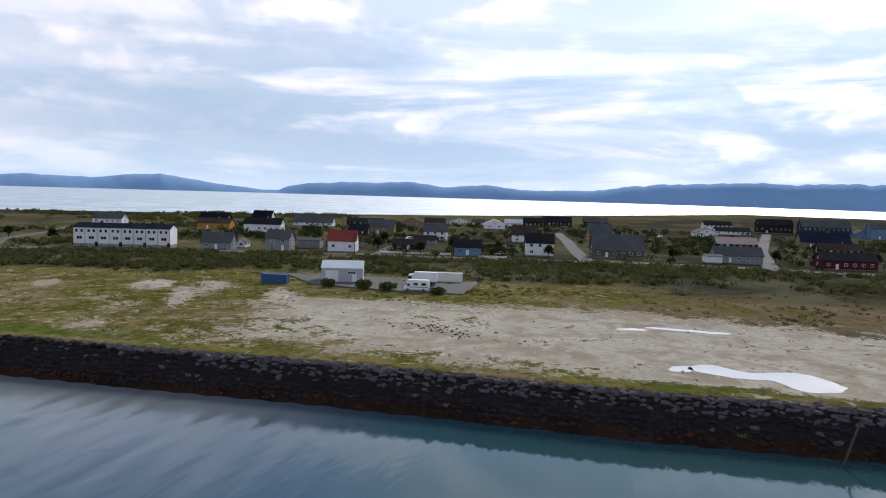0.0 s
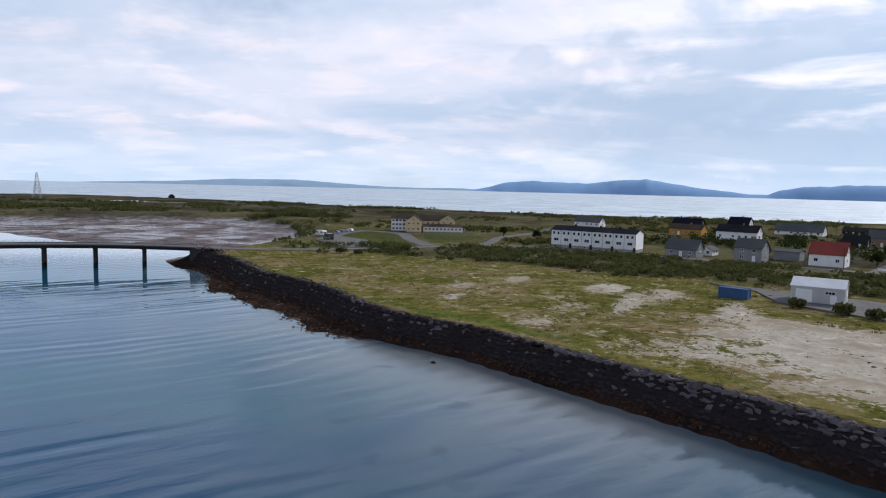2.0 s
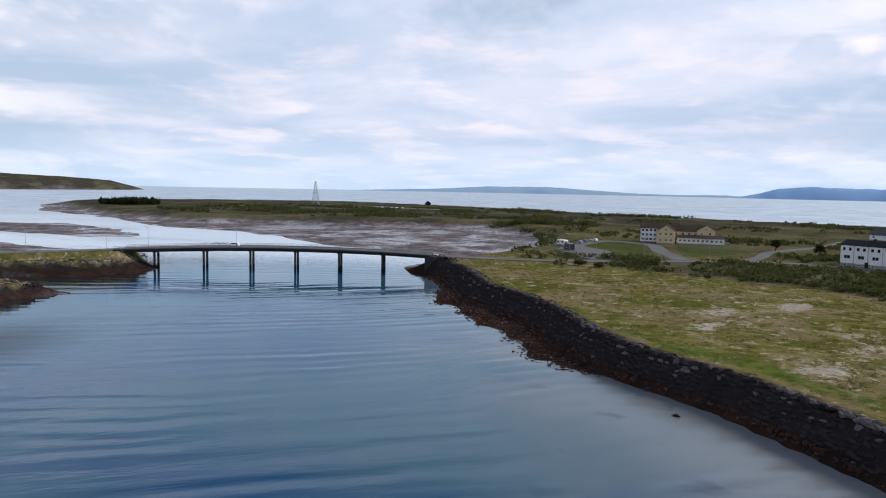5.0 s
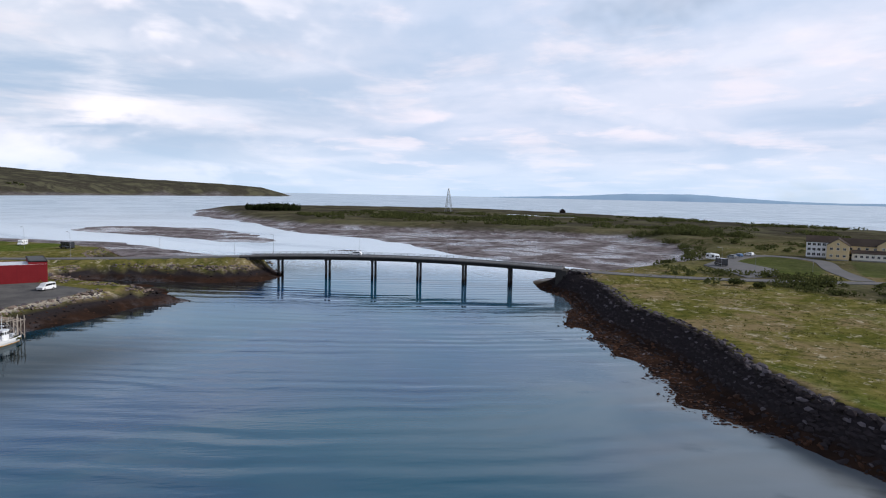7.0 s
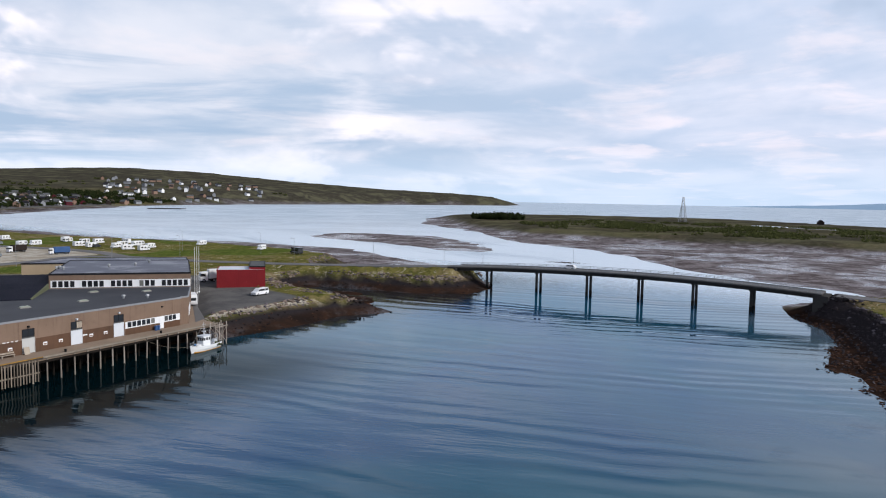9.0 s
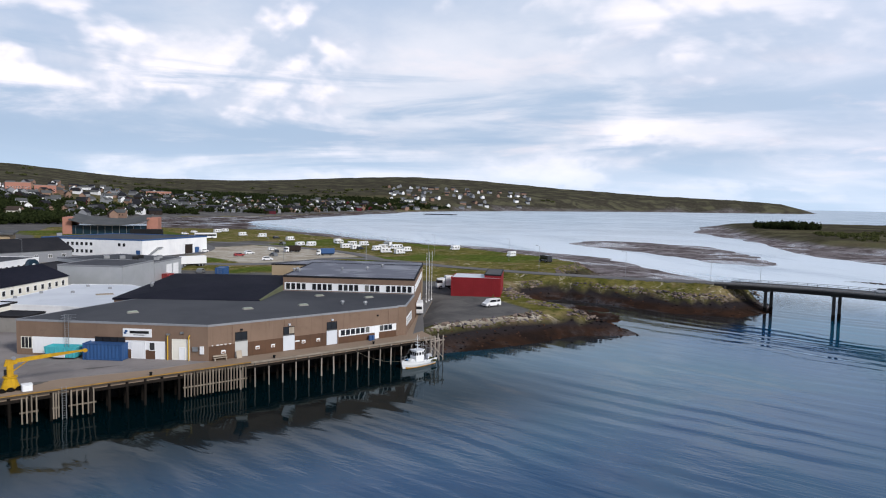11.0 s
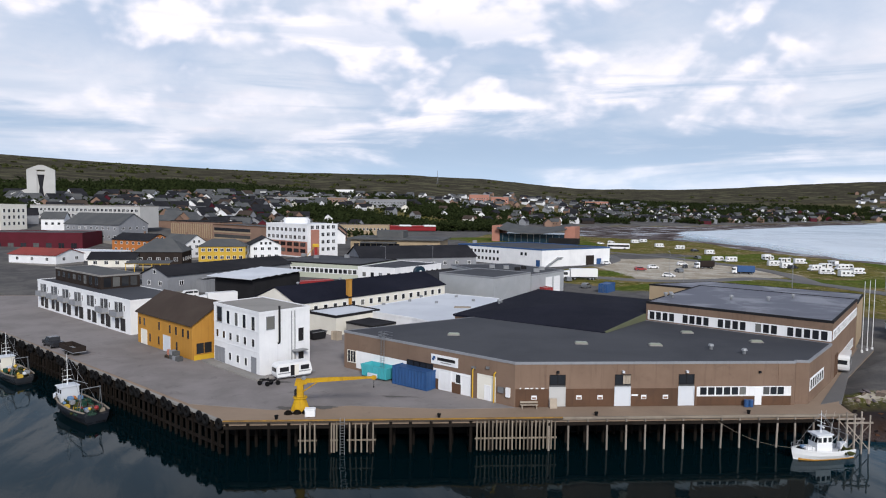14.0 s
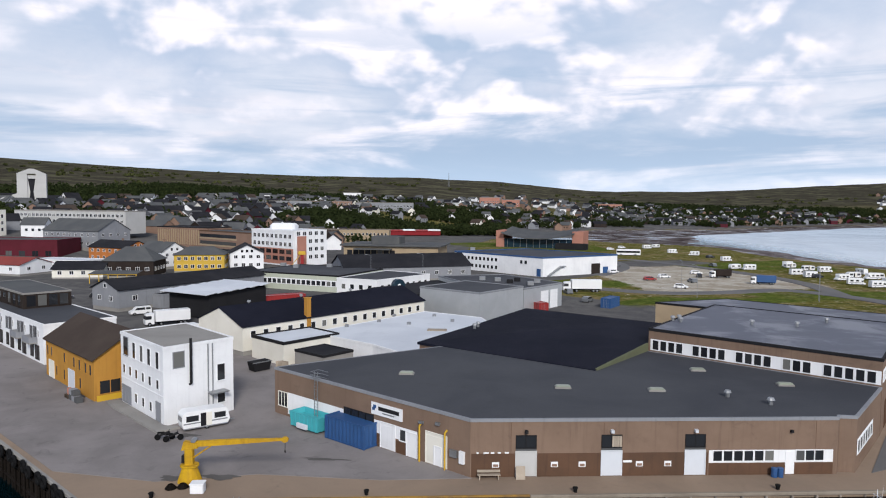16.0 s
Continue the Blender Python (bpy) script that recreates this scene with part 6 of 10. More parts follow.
def container(x, y, z, angle, length, width, height, material, label, open_top=False):
    ob = thing("container", label, "container", x, y, z, angle)
    L, W = length / 2, width / 2
    g = Geo()
    n = int(length / 0.28)
    ring = []
    for k in range(n + 1):
        ring.append((-L + length * k / n, -W + (0.06 if k % 2 else 0.0)))
    m = int(width / 0.28)
    ring += [(L - (0.05 if k % 2 else 0.0), -W + width * k / m) for k in range(1, m)]
    ring += [(L - length * k / n, W - (0.06 if k % 2 else 0.0)) for k in range(n + 1)]
    ring += [(-L, W - width * k / m) for k in range(1, m)]
    g.prism(ring, 0.16, height - 0.12)
    part("body", g, M[material], ob)
    for sx in (-1, 1):
        for sy in (-1, 1):
            part("corner_post", Geo().box(sx * L - 0.09, sx * L + 0.09, sy * W - 0.09, sy * W + 0.09, 0, height), M[material], ob)
    for sy in (-1, 1):
        for z0, z1 in ((height - 0.14, height - 0.005), (0.02, 0.18)):
            part("rail", Geo().box(-L, L, sy * W - 0.07, sy * W + 0.07, z0, z1), M[material], ob)
    for sx in (-1, 1):
        for z0, z1 in ((height - 0.14, height - 0.005), (0.02, 0.18)):
            part("rail", Geo().box(sx * L - 0.07, sx * L + 0.07, -W, W, z0, z1), M[material], ob)
    for y0 in (-0.6, -0.2, 0.2, 0.6):
        part("lock_bar", Geo().tube((-L - 0.06, y0 * W * 0.8, 0.25), (-L - 0.06, y0 * W * 0.8, height - 0.25), 0.03, 0.03, 6), M["metal_grey"], ob)
    return ob


container(152.0, -126.0, isl(152, -126), -146, 7.0, 2.5, 2.6, "container_blue", "blue steel container at the edge of the yard")

# dead uprooted trees
def root_pile(x, y):
    ob = thing("driftwood", "heap of bleached grey roots and branches", "driftwood", x, y, isl(x, y))
    g = Geo()
    for k in range(46):
        a, e, ln = rng.uniform(0, 6.28), rng.uniform(0.2, 1.4), rng.uniform(1.5, 4.5)
        c = Vector((rng.uniform(-2.5, 2.5), rng.uniform(-2.5, 2.5), rng.uniform(0, 0.8)))
        d = Vector((math.cos(a) * math.cos(e), math.sin(a) * math.cos(e), math.sin(e))) * ln
        mid = c + d * 0.5 + Vector((rng.uniform(-0.4, 0.4), rng.uniform(-0.4, 0.4), 0.3))
        g.tube(c, mid, 0.12, 0.08, 5).tube(mid, c + d, 0.08, 0.02, 5)
    part("branches", g, M["pale_timber"], ob)


root_pile(62.5, -197)


def pole(x, y, z, h, label="bare grey wooden pole", lamp=False, name="utility_pole", r=0.12, angle=0):
    ob = thing(name, label, "pole", x, y, z, angle, "street lamps" if lamp else "")
    part("mast", Geo().tube((0, 0, -0.8), (0, 0, h), r, r * 0.6, 8), M["grey_paint"] if lamp else M["old_timber"], ob)
    if lamp:
        part("arm", Geo().tube((0, 0, h - 0.05), (1.4, 0, h + 0.25), 0.05, 0.04, 6), M["metal_grey"], ob)
        part("lamp_head", Geo().soft_box(1.2, 2.0, -0.14, 0.14, h + 0.18, h + 0.34, 0.05), M["grey_paint"], ob)
    else:
        part("crossarm", Geo().box(-0.8, 0.8, -0.06, 0.06, h - 0.5, h - 0.38), M["old_timber"], ob)
    return ob


for x, y, h in ((111, -166, 8.5), (205, -212, 8), (150, -252, 8), (95, -286, 8), (255, -182, 8), (330, -330, 9), (200, -300, 9), (110, -330, 9)):
    pole(x, y, isl(x, y), h)
for x, y, a in ((275, -10, 160), (287, -48, 150), (298, -92, 175), (312, -40, 120), (322, -72, 200)):
    pole(x, y, isl(x, y), 8.0, "grey steel street lamp beside the road", True, "street_lamp", 0.06, a)


def lattice_mast(x, y, z, h, w, label, name="pylon"):
    ob = thing(name, label, "mast", x, y, z)
    for sx, sy in ((-1, -1), (1, -1), (1, 1), (-1, 1)):
        part("leg", Geo().tube((sx * w, sy * w, -1), (sx * w * 0.16, sy * w * 0.16, h), 0.28, 0.16, 6), M["metal_grey"], ob)
    n = 9
    for k in range(n):
        z0, z1 = h * k / n, h * (k + 1) / n
        a0, a1 = w * (1 - 0.84 * k / n), w * (1 - 0.84 * (k + 1) / n)
        for sx, sy, tx, ty in ((-1, -1, 1, -1), (1, -1, 1, 1), (1, 1, -1, 1), (-1, 1, -1, -1)):
            part("brace", Geo().tube((sx * a0, sy * a0, z0), (tx * a1, ty * a1, z1), 0.1, 0.1, 4), M["metal_grey"], ob)
            part("brace", Geo().tube((tx * a0, ty * a0, z0), (sx * a1, sy * a1, z1), 0.1, 0.1, 4), M["metal_grey"], ob)
    return ob


lattice_mast(944, 249, isl(944, 249), 31, 4.2, "tall historic steel lattice mast on the grassy island")
house("hut", "tiny dark hut on the far end of the island", 1000, 103, isl(1000, 103), 20, 9, 6, 3.5, 6, "dark_wood", "dark_roof", front=0, back=0, gable=0, chimney=False, category="hut")

# ---- town ----


def rect(x, y, angle, length, width):
    """Outline from its front left corner: length along the angle, width to the left of it."""
    u, v = math.cos(radians(angle)), math.sin(radians(angle))
    return [(x, y), (x + u * length, y + v * length), (x + u * length - v * width, y + v * length + u * width), (x - v * width, y + u * width)]


def balcony(ob, a, b, s, z, w):
    o = part("balcony", Geo().box(-w / 2, w / 2, -1.3, 0.02, 0, 0.18), M["concrete"], ob)
    o.matrix_basis = on_wall(a, b, s, z)
    part("railing", Geo().box(-w / 2, w / 2, -1.3, -1.24, 0.18, 1.1).box(-w / 2, -w / 2 + 0.05, -1.24, 0, 0.18, 1.1).box(w / 2 - 0.05, w / 2, -1.24, 0, 0.18, 1.1), M["grey_paint"], o)


# white three-storey harbour building
wbp = [(62.2, 129.0), (72.4, 119.6), (78.0, 126.8), (67.8, 136.2)]
wb, l, h = block("harbour_house", "white rendered three-storey harbour building with a flat roof", wbp, 4.0, 13.2, "white_paint", "concrete", "white_paint", 0.15)
window(wb, on_wall(l[0], l[1], 1.9, 6.5), 1.5, 2.3, 1, 1, "grey_paint")
for s in (4.7, 7.2, 9.6, 12.2):
    window(wb, on_wall(l[0], l[1], s, 6.5), 0.95, 2.0)
for k, s in enumerate((1.2, 3.3, 5.4, 7.6, 9.8, 12.2)):
    window(wb, on_wall(l[0], l[1], s, 4.1), 0.75, 1.1)
for s in (5.2, 7.6, 10.0):
    window(wb, on_wall(l[0], l[1], s, 1.0), 0.7, 1.1)
for s in (0.9, 2.0, 3.0):
    door(wb, on_wall(l[0], l[1], s, 0.25), 0.85, 2.2, "grey_paint", "glass_door")
door(wb, on_wall(l[0], l[1], 12.3, 0.2), 1.2, 2.3, "grey_paint", "door")
window(wb, on_wall(l[1], l[2], 1.9, 6.7), 1.3, 1.8, 1, 1, "grey_paint")
window(wb, on_wall(l[1], l[2], 7.4, 4.2), 1.0, 2.0, 1, 1, "white_paint")
window(wb, on_wall(l[1], l[2], 7.4, 1.4), 1.0, 1.3, 1, 1, "white_paint")
part("stove_pipe", Geo().tube((0, -0.3, 4.6), (0, -0.3, 10.0), 0.16, 0.16, 10).tube((0, -0.3, 4.6), (0, 0.05, 4.4), 0.16, 0.16, 8), M["black_paint"], wb, "black flue pipe").matrix_basis = on_wall(l[1], l[2], 3.3, 0)
for s in (5.6, 6.2):
    part("downpipe", Geo().tube((0, -0.15, 0.3), (0, -0.15, 9.0), 0.07, 0.07, 6), M["metal_grey"], wb).matrix_basis = on_wall(l[1], l[2], s, 0)
for z in (6.4, 3.4):
    part("cornice", Geo().box(-6.85, 6.85, -0.06, 0.02, z, z + 0.12), M["white_paint"], wb).matrix_basis = on_wall(l[0], l[1], 6.93, 0)
part("landing", Geo().box(-1.6, 0.6, -1.3, 0.02, 2.9, 3.05), M["metal_grey"], wb, "small steel landing").matrix_basis = on_wall(l[1], l[2], 7.2, 0)
terrace = [(62.6, 126.0), (72.8, 117.0), (74.6, 119.0), (72.5, 119.4), (62.1, 128.8), (60.4, 128.4)]
tagged(part("terrace", Geo().prism(terrace, 3.6, 4.28), M["concrete"]), "low concrete terrace along the white building", "terrace", kind="structure")

# ochre wooden house
oc = house("wooden_house", "ochre wooden warehouse house with a dark brown roof", 54.6, 138.6, 4.0, -41, 20.2, 10, 5.7, 8.9, "ochre_paint", "brown_roof", front=0, back=4, gable=0, chimney=False, base=0.15, overhang=0.35, category="house")
a, b = (-10.1, -5), (10.1, -5)
for s in (1.0, 2.8, 8.6, 12.6, 14.8, 17.2, 19.0):
    window(oc, on_wall(a, b, s, 3.4), 0.75, 1.35, 1, 1, "ochre_paint")
for s in (5.0, 8.4, 15.0):
    window(oc, on_wall(a, b, s, 0.9), 0.7, 1.4, 1, 1, "ochre_paint")
door(oc, on_wall(a, b, 2.6, 0.15), 2.2, 2.5, "cream_paint", "gate", 3)
door(oc, on_wall(a, b, 11.4, 0.15), 2.4, 2.6, "pale_roof", "gate", 2)
a, b = (10.1, -5), (10.1, 5)
for s in (2.0, 5.0):
    window(oc, on_wall(a, b, s, 1.0), 2.6, 1.7, 2, 1, "ochre_paint")
part("plinth_boards", Geo().box(-4.7, 4.7, -0.06, 0.02, 0.0, 0.8), M["crane_yellow"], oc).matrix_basis = on_wall(a, b, 5, 0)
crates = thing("fish_crates", "pile of grey fish crates and pallets by the ochre house", "crates", 55.4, 129.3, 4.02, -41)
for k in range(5):
    part("crate", Geo().soft_box(k % 3 * 1.05 - 0.6, k % 3 * 1.05 + 0.3, -0.4, 0.5, 0.02 + (k // 3) * 0.72, 0.7 + (k // 3) * 0.72, 0.05), M["grey_paint" if k % 2 else "slate_roof"], crates)
for k in range(3):
    part("pallet", Geo().box(-2.0, -0.8, -0.5, 0.5, k * 0.16 + 0.1, k * 0.16 + 0.14).box(-2.0, -1.85, -0.5, 0.5, k * 0.16, k * 0.16 + 0.1).box(-0.95, -0.8, -0.5, 0.5, k * 0.16, k * 0.16 + 0.1), M["old_timber"], crates)
part("chair", Geo().box(-1.7, -1.1, -0.25, 0.25, 0.48, 0.85).box(-1.7, -1.6, -0.25, 0.25, 0.85, 1.3), M["salmon_wall"], crates, "faded red chair on the pallets")

# long white apartments with a dark penthouse
ap = [(1.6, 178.4), (39.2, 147.6), (46.4, 156.4), (8.8, 187.2)]
apb, l, h = block("quay_apartments", "white two-storey apartment row with balconies on the quay", ap, 4.2, 10.4, "white_paint", "grey_roof", "white_paint", 0.15, "apartments")
n = wall_length(l, 0)
for k, s in enumerate(span(7, n, 1.0)):
    a, b = l[0], l[1]
    window(apb, on_wall(a, b, s - 1.6, 3.4), 1.2, 2.0, 2, 1, "grey_paint")
    window(apb, on_wall(a, b, s + 0.3, 3.4), 1.5, 2.1, 2, 1, "grey_paint")
    window(apb, on_wall(a, b, s + 1.9, 4.0), 0.6, 1.1)
    if k not in (4,):
        balcony(apb, a, b, s - 0.3, 2.85, 3.4)
    window(apb, on_wall(a, b, s - 1.4, 0.5), 1.4, 2.0, 2, 1, "dark_wood")
    window(apb, on_wall(a, b, s + 1.2, 0.3), 1.8, 2.2, 2, 1, "dark_wood")
ph, l, h = block("penthouse", "dark clad penthouse on the white apartments", [(6.0, 178.4), (25.4, 162.6), (30.6, 169.0), (11.2, 184.8)], 10.45, 13.3, "dark_wood", "slate_roof", "concrete", 0.1, "penthouse")
for k, s in enumerate(span(8, wall_length(l, 0), 0.6)):
    window(ph, on_wall(l[0], l[1], s, 0.5 if k > 4 else 1.0), 1.6, 1.9 if k > 4 else 1.2, 2, 1, "dark_wood")
for s in span(4, wall_length(l, 1), 0.4):
    window(ph, on_wall(l[1], l[2], s, 0.4), 1.5, 2.0, 1, 1, "dark_wood")

# long low building with a black ridge roof and its annexes
lb = house("long_hall", "long cream building with a black pitched roof", 76.4, 179.6, 4.4, 53.2, 46, 14, 4.6, 7.3, "cream_paint", "black_roof", front=0, back=6, gable=0, chimney=False, category="hall", overhang=0.25)
for k, s in enumerate(span(17, 46, 0.8)):
    window(lb, on_wall((-23, -7), (23, -7), s, 2.6), 0.95, 1.1)
window(lb, on_wall((-23, 7), (-23, -7), 4, 1.6), 1.0, 1.2)
part("chimney", Geo().box(-9.3, -8.4, -7.1, -6.2, 2.0, 8.2).box(-9.4, -8.3, -7.2, -6.1, 8.2, 8.35), M["ochre_paint"], lb, "tall yellow-brown brick chimney")
for x0 in (-16, -4, 9):
    vent(lb, x0, 1.5, 7.0, 0)
block("flat_hall", "low white hall with a pale flat roof behind the warehouse", [(79.0, 161.5), (91.5, 152.0), (100.8, 141.8), (108.2, 159.0), (112.0, 168.0), (108.5, 181.0), (96.5, 187.5)], 4.4, 7.5, "white_paint", "pale_roof", "white_paint", 0.12)
flat = [ob for ob in scene.objects if ob.name.startswith("flat_hall")][0]
for x, y in ((5, 6), (10, 12), (16, 10), (20, 20), (12, 19), (24, 14)):
    part("roof_hatch", Geo().soft_box(x - 0.35, x + 0.35, y - 0.35, y + 0.35, 3.1, 3.6, 0.06), M["metal_grey"], flat)
part("roof_frame", Geo().box(20, 23.5, 3.5, 5.5, 3.1, 3.25).box(20.2, 23.3, 3.7, 5.3, 3.25, 3.3), M["pale_timber"], flat)
block("annex", "cream annex with a black-edged flat roof", [(70.0, 156.6), (77.2, 150.8), (84.2, 160.0), (77.6, 165.6)], 4.3, 7.6, "cream_paint", "pale_roof", "black_paint", 0.25)
block("store", "small dark-roofed store room", [(79.4, 149.6), (85.0, 145.4), (88.6, 150.2), (83.0, 154.4)], 4.2, 6.9, "concrete", "dark_roof", "black_paint", 0.15)
skip_ob = thing("waste_bin", "dark green waste skip against the annex wall", "bin", 74.3, 147.6, 4.02, 50)
part("body", Geo().loft([[(-1.3, -0.8, 0.1), (1.3, -0.8, 0.1), (1.3, 0.8, 0.1), (-1.3, 0.8, 0.1)], [(-1.6, -0.95, 1.5), (1.6, -0.95, 1.5), (1.6, 0.95, 1.5), (-1.6, 0.95, 1.5)]]), M["black_paint"], skip_ob)
part("rim", Geo().box(-1.68, 1.68, -1.02, -0.9, 1.4, 1.52).box(-1.68, 1.68, 0.9, 1.02, 1.4, 1.52), M["metal_grey"], skip_ob)
for k in range(3):
    p = thing("pallets", "stack of pale pallets leaning by the annex", "pallets", 77.6 + k * 0.5, 147.4 - k * 0.3, 4.02, 30 + 8 * k, "stacked pallets")
    part("boards", Geo().box(-0.6, 0.6, -0.05, 0.0, 0, 1.6).box(-0.6, 0.6, 0.08, 0.12, 0, 1.6), M["pale_timber"], p)

# silver-clad workshops
sa, l, h = block("workshop", "silver-grey clad workshop block", [(94.0, 202.0), (108.0, 192.0), (118.0, 206.0), (104.0, 216.0)], 4.4, 11.0, "silver_clad", "grey_roof", "grey_paint", 0.2)
sb, l, h = block("workshop", "grey workshop with tall white gates", [(118.2, 206.3), (128.5, 220.5), (114.0, 239.0), (96.0, 233.0), (104.2, 216.4)], 4.4, 10.4, "silver_clad", "grey_roof", "grey_paint", 0.2)
for s in (9.2, 13.6):
    door(sb, on_wall(l[0], l[1], s, 0.1), 3.2, 4.6, "white_paint", "gate", 5)
for x, y in ((2, 8), (-3, 12), (-6, 16), (-1, 16), (-10, 18), (4, 14)):
    part("roof_unit", Geo().soft_box(x - 0.8, x + 0.8, y - 0.6, y + 0.6, h, h + 1.0, 0.1), M["black_paint"] if x % 2 else M["metal_grey"], sb)
block("workshop_wing", "low silver-grey wing of the workshop", [(83.5, 191.0), (93.8, 202.2), (104.0, 216.6), (95.8, 232.8), (80.0, 212.0)], 4.4, 9.2, "silver_clad", "dark_roof", "black_paint", 0.15)
tank = thing("round_sign", "round blue and white sign standing on the workshop roof", "sign", 88.5, 205.0, 9.2, 40)
part("drum", Geo().tube((0, -0.6, 1.7), (0, 0.6, 1.7), 1.6, 1.6, 24), M["glass_blue"], tank)
part("band", Geo().tube((0, -0.66, 1.7), (0, 0.66, 1.7), 0.5, 0.5, 16), M["white_paint"], tank)
part("stand", Geo().box(-1.0, 1.0, -0.5, 0.5, -0.05, 0.4), M["metal_grey"], tank)

# white building with a blue roof edge
cy = [(96.0, 321.5), (129.0, 292.0), (159.0, 313.0), (126.0, 342.5)]
cb, l, h = block("retail_hall", "long white hall with a blue roof edge and two window rows", cy, 4.6, 11.3, "white_paint", "grey_roof", "container_blue", 0.35)
for z in (1.2, 4.1):
    for k, s in enumerate(span(21, wall_length(l, 0), 0.6)):
        if k < 11 or (z > 4 and k in (16, 17)):
            window(cb, on_wall(l[0], l[1], s, z), 1.15, 1.25)
door(cb, on_wall(l[0], l[1], 42.5, 0.0), 1.6, 2.6, "container_blue", "door")
door(cb, on_wall(l[1], l[2], 25.5, 0.0), 4.2, 3.8, "dark_wood", "gate", 1)
door(cb, on_wall(l[1], l[2], 30.5, 0.0), 2.4, 2.4, "container_blue", "door")
part("outside_stair", Geo().add([(0, -1.2, 0), (6, -1.2, 3.4), (6, 0, 3.4), (0, 0, 0), (0, -1.2, 0.25), (6, -1.2, 3.65), (6, 0, 3.65), (0, 0, 0.25)], [(0, 3, 2, 1), (4, 5, 6, 7), (0, 1, 5, 4), (1, 2, 6, 5), (2, 3, 7, 6), (3, 0, 4, 7)]).box(6, 8, -1.2, 0, 3.4, 3.65), M["metal_grey"], cb).matrix_basis = on_wall(l[1], l[2], 2, 0)
part("roof_unit", Geo().soft_box(6, 8, 8, 9.5, h, h + 1.3, 0.1), M["metal_grey"], cb)

# culture house with a sagging roof between brick ends
ch = thing("culture_house", "low glass hall with a hanging grey roof between brown end walls", "hall", 114, 470, main(130, 470) - 0.3, -16)
part("body", Geo().box(5, 47, 0, 22, 0, 5.6), M["glass_blue"], ch, "dark glazed hall")
n = 14
rings = []
for k in range(n + 1):
    x = 4 + 44 * k / n
    s = 3.2 * (2 * k / n - 1) ** 2
    rings.append([(x, -5.0, 5.6 + s), (x, 24, 8.6 + s), (x, 24, 9.1 + s), (x, -5.0, 6.1 + s)])
part("roof", Geo().loft(rings), M["slate_roof"], ch)
for x0, x1 in ((0, 5), (46.5, 53)):
    part("end_wall", Geo().soft_box(x0, x1, -1, 20, 0, 10.4, 0.1), M["salmon_wall"], ch)
for k in range(10):
    part("mullion", Geo().box(7 + k * 4 - 0.1, 7 + k * 4 + 0.1, -0.12, 0.0, 0, 5.2), M["metal_grey"], ch)
part("annex", Geo().soft_box(38, 56, -9, -1.2, 0, 3.6, 0.1), M["black_paint"], ch)

# mid town, buildings by outline or by middle
pg, l, h = block("school_annex", "low pale green building with a band of windows", [(36.0, 249.5), (67.0, 238.0), (76.0, 262.0), (46.0, 274.0)], 4.6, 9.4, "pale_green_paint", "grey_roof", "black_paint", 0.2)
part("window_band", Geo().box(-16, 16, -0.012, 0.02, 1.6, 3.4), M["white_paint"], pg).matrix_basis = on_wall(l[0], l[1], 16.5, 0)
for i, k in ((0, 18), (1, 12)):
    window_row(pg, l, i, k, 1.8, 1.3, 1.3)
for x, y in ((12, 12), (22, 16), (6, 18)):
    part("roof_unit", Geo().soft_box(x - 0.9, x + 0.9, y - 0.7, y + 0.7, h, h + 1.1, 0.1), M["metal_grey"], pg)
wl, l, h = block("low_office", "low white office with a flat grey roof", [(66.8, 236.5), (79.0, 232.0), (92.0, 251.5), (77.5, 260.5)], 4.6, 9.0, "white_paint", "grey_roof", "white_paint", 0.2)
window_row(wl, l, 0, 4, 1.6, 1.2, 1.3)
window_row(wl, l, 1, 8, 1.6, 1.1, 1.3)
house("supermarket", "wide store with a dark low-pitched roof", 79.5, 281.0, 4.8, 24, 44, 20, 4.6, 8.2, "grey_paint", "dark_roof", front=9, back=0, gable=2, chimney=False, category="store")
for x in (72, 88):
    pole(x, 263 + (x - 72) * 0.5, 4.7, 9.0, "grey steel street lamp in the town", True, "street_lamp", 0.06, 200)
hp, l, h = block("office_tower", "white four-storey block with rows of square windows", rect(8.5, 333.0, -37, 29, 17), 5.4, 19.0, "white_paint", "pale_roof", "white_paint", 0.3)
for fl in range(4):
    window_row(hp, l, 0, 9 if fl > 1 else 6, (1.6, 4.3, 7.4, 10.6)[fl], 1.7 if fl > 1 else 3.2, 1.5, 0.8, 2, 1, "white_paint" if fl > 1 else "dark_wood")
    window_row(hp, l, 1, 5, 2.2 + fl * 3.2, 1.6, 1.5, 1.0, 2, 1, "white_paint")
part("pink_base", Geo().box(-14.4, 14.4, -0.02, 0.02, 0, 6.4), M["salmon_wall"], hp, "salmon lower storeys").matrix_basis = on_wall(l[0], l[1], 14.5, 0)
part("stair_tower", Geo().box(-2.2, 2.2, -0.35, 0.02, 0, 11.5), M["salmon_wall"], hp, "salmon stair tower").matrix_basis = on_wall(l[1], l[2], 4.0, 0)
part("roof_house", Geo().soft_box(8, 19, -1, 6, 13.6, 16.3, 1.0), M["white_paint"], hp)
bb, l, h = block("brick_office", "long brown brick office with window bands", rect(-27.0, 362.0, -37, 46, 15), 5.6, 17.0, "brick_brown", "slate_roof", "brown_plinth", 0.3)
for fl in range(3):
    part("window_band", Geo().box(-22, 8, -0.05, 0.02, 2.2 + fl * 3.2, 3.7 + fl * 3.2), M["glass"], bb).matrix_basis = on_wall(l[0], l[1], 23, 0)
    part("band", Geo().box(-22.5, 8.5, -0.12, 0.02, 1.4 + fl * 3.2, 2.1 + fl * 3.2), M["beige_wall"], bb).matrix_basis = on_wall(l[0], l[1], 23, 0)
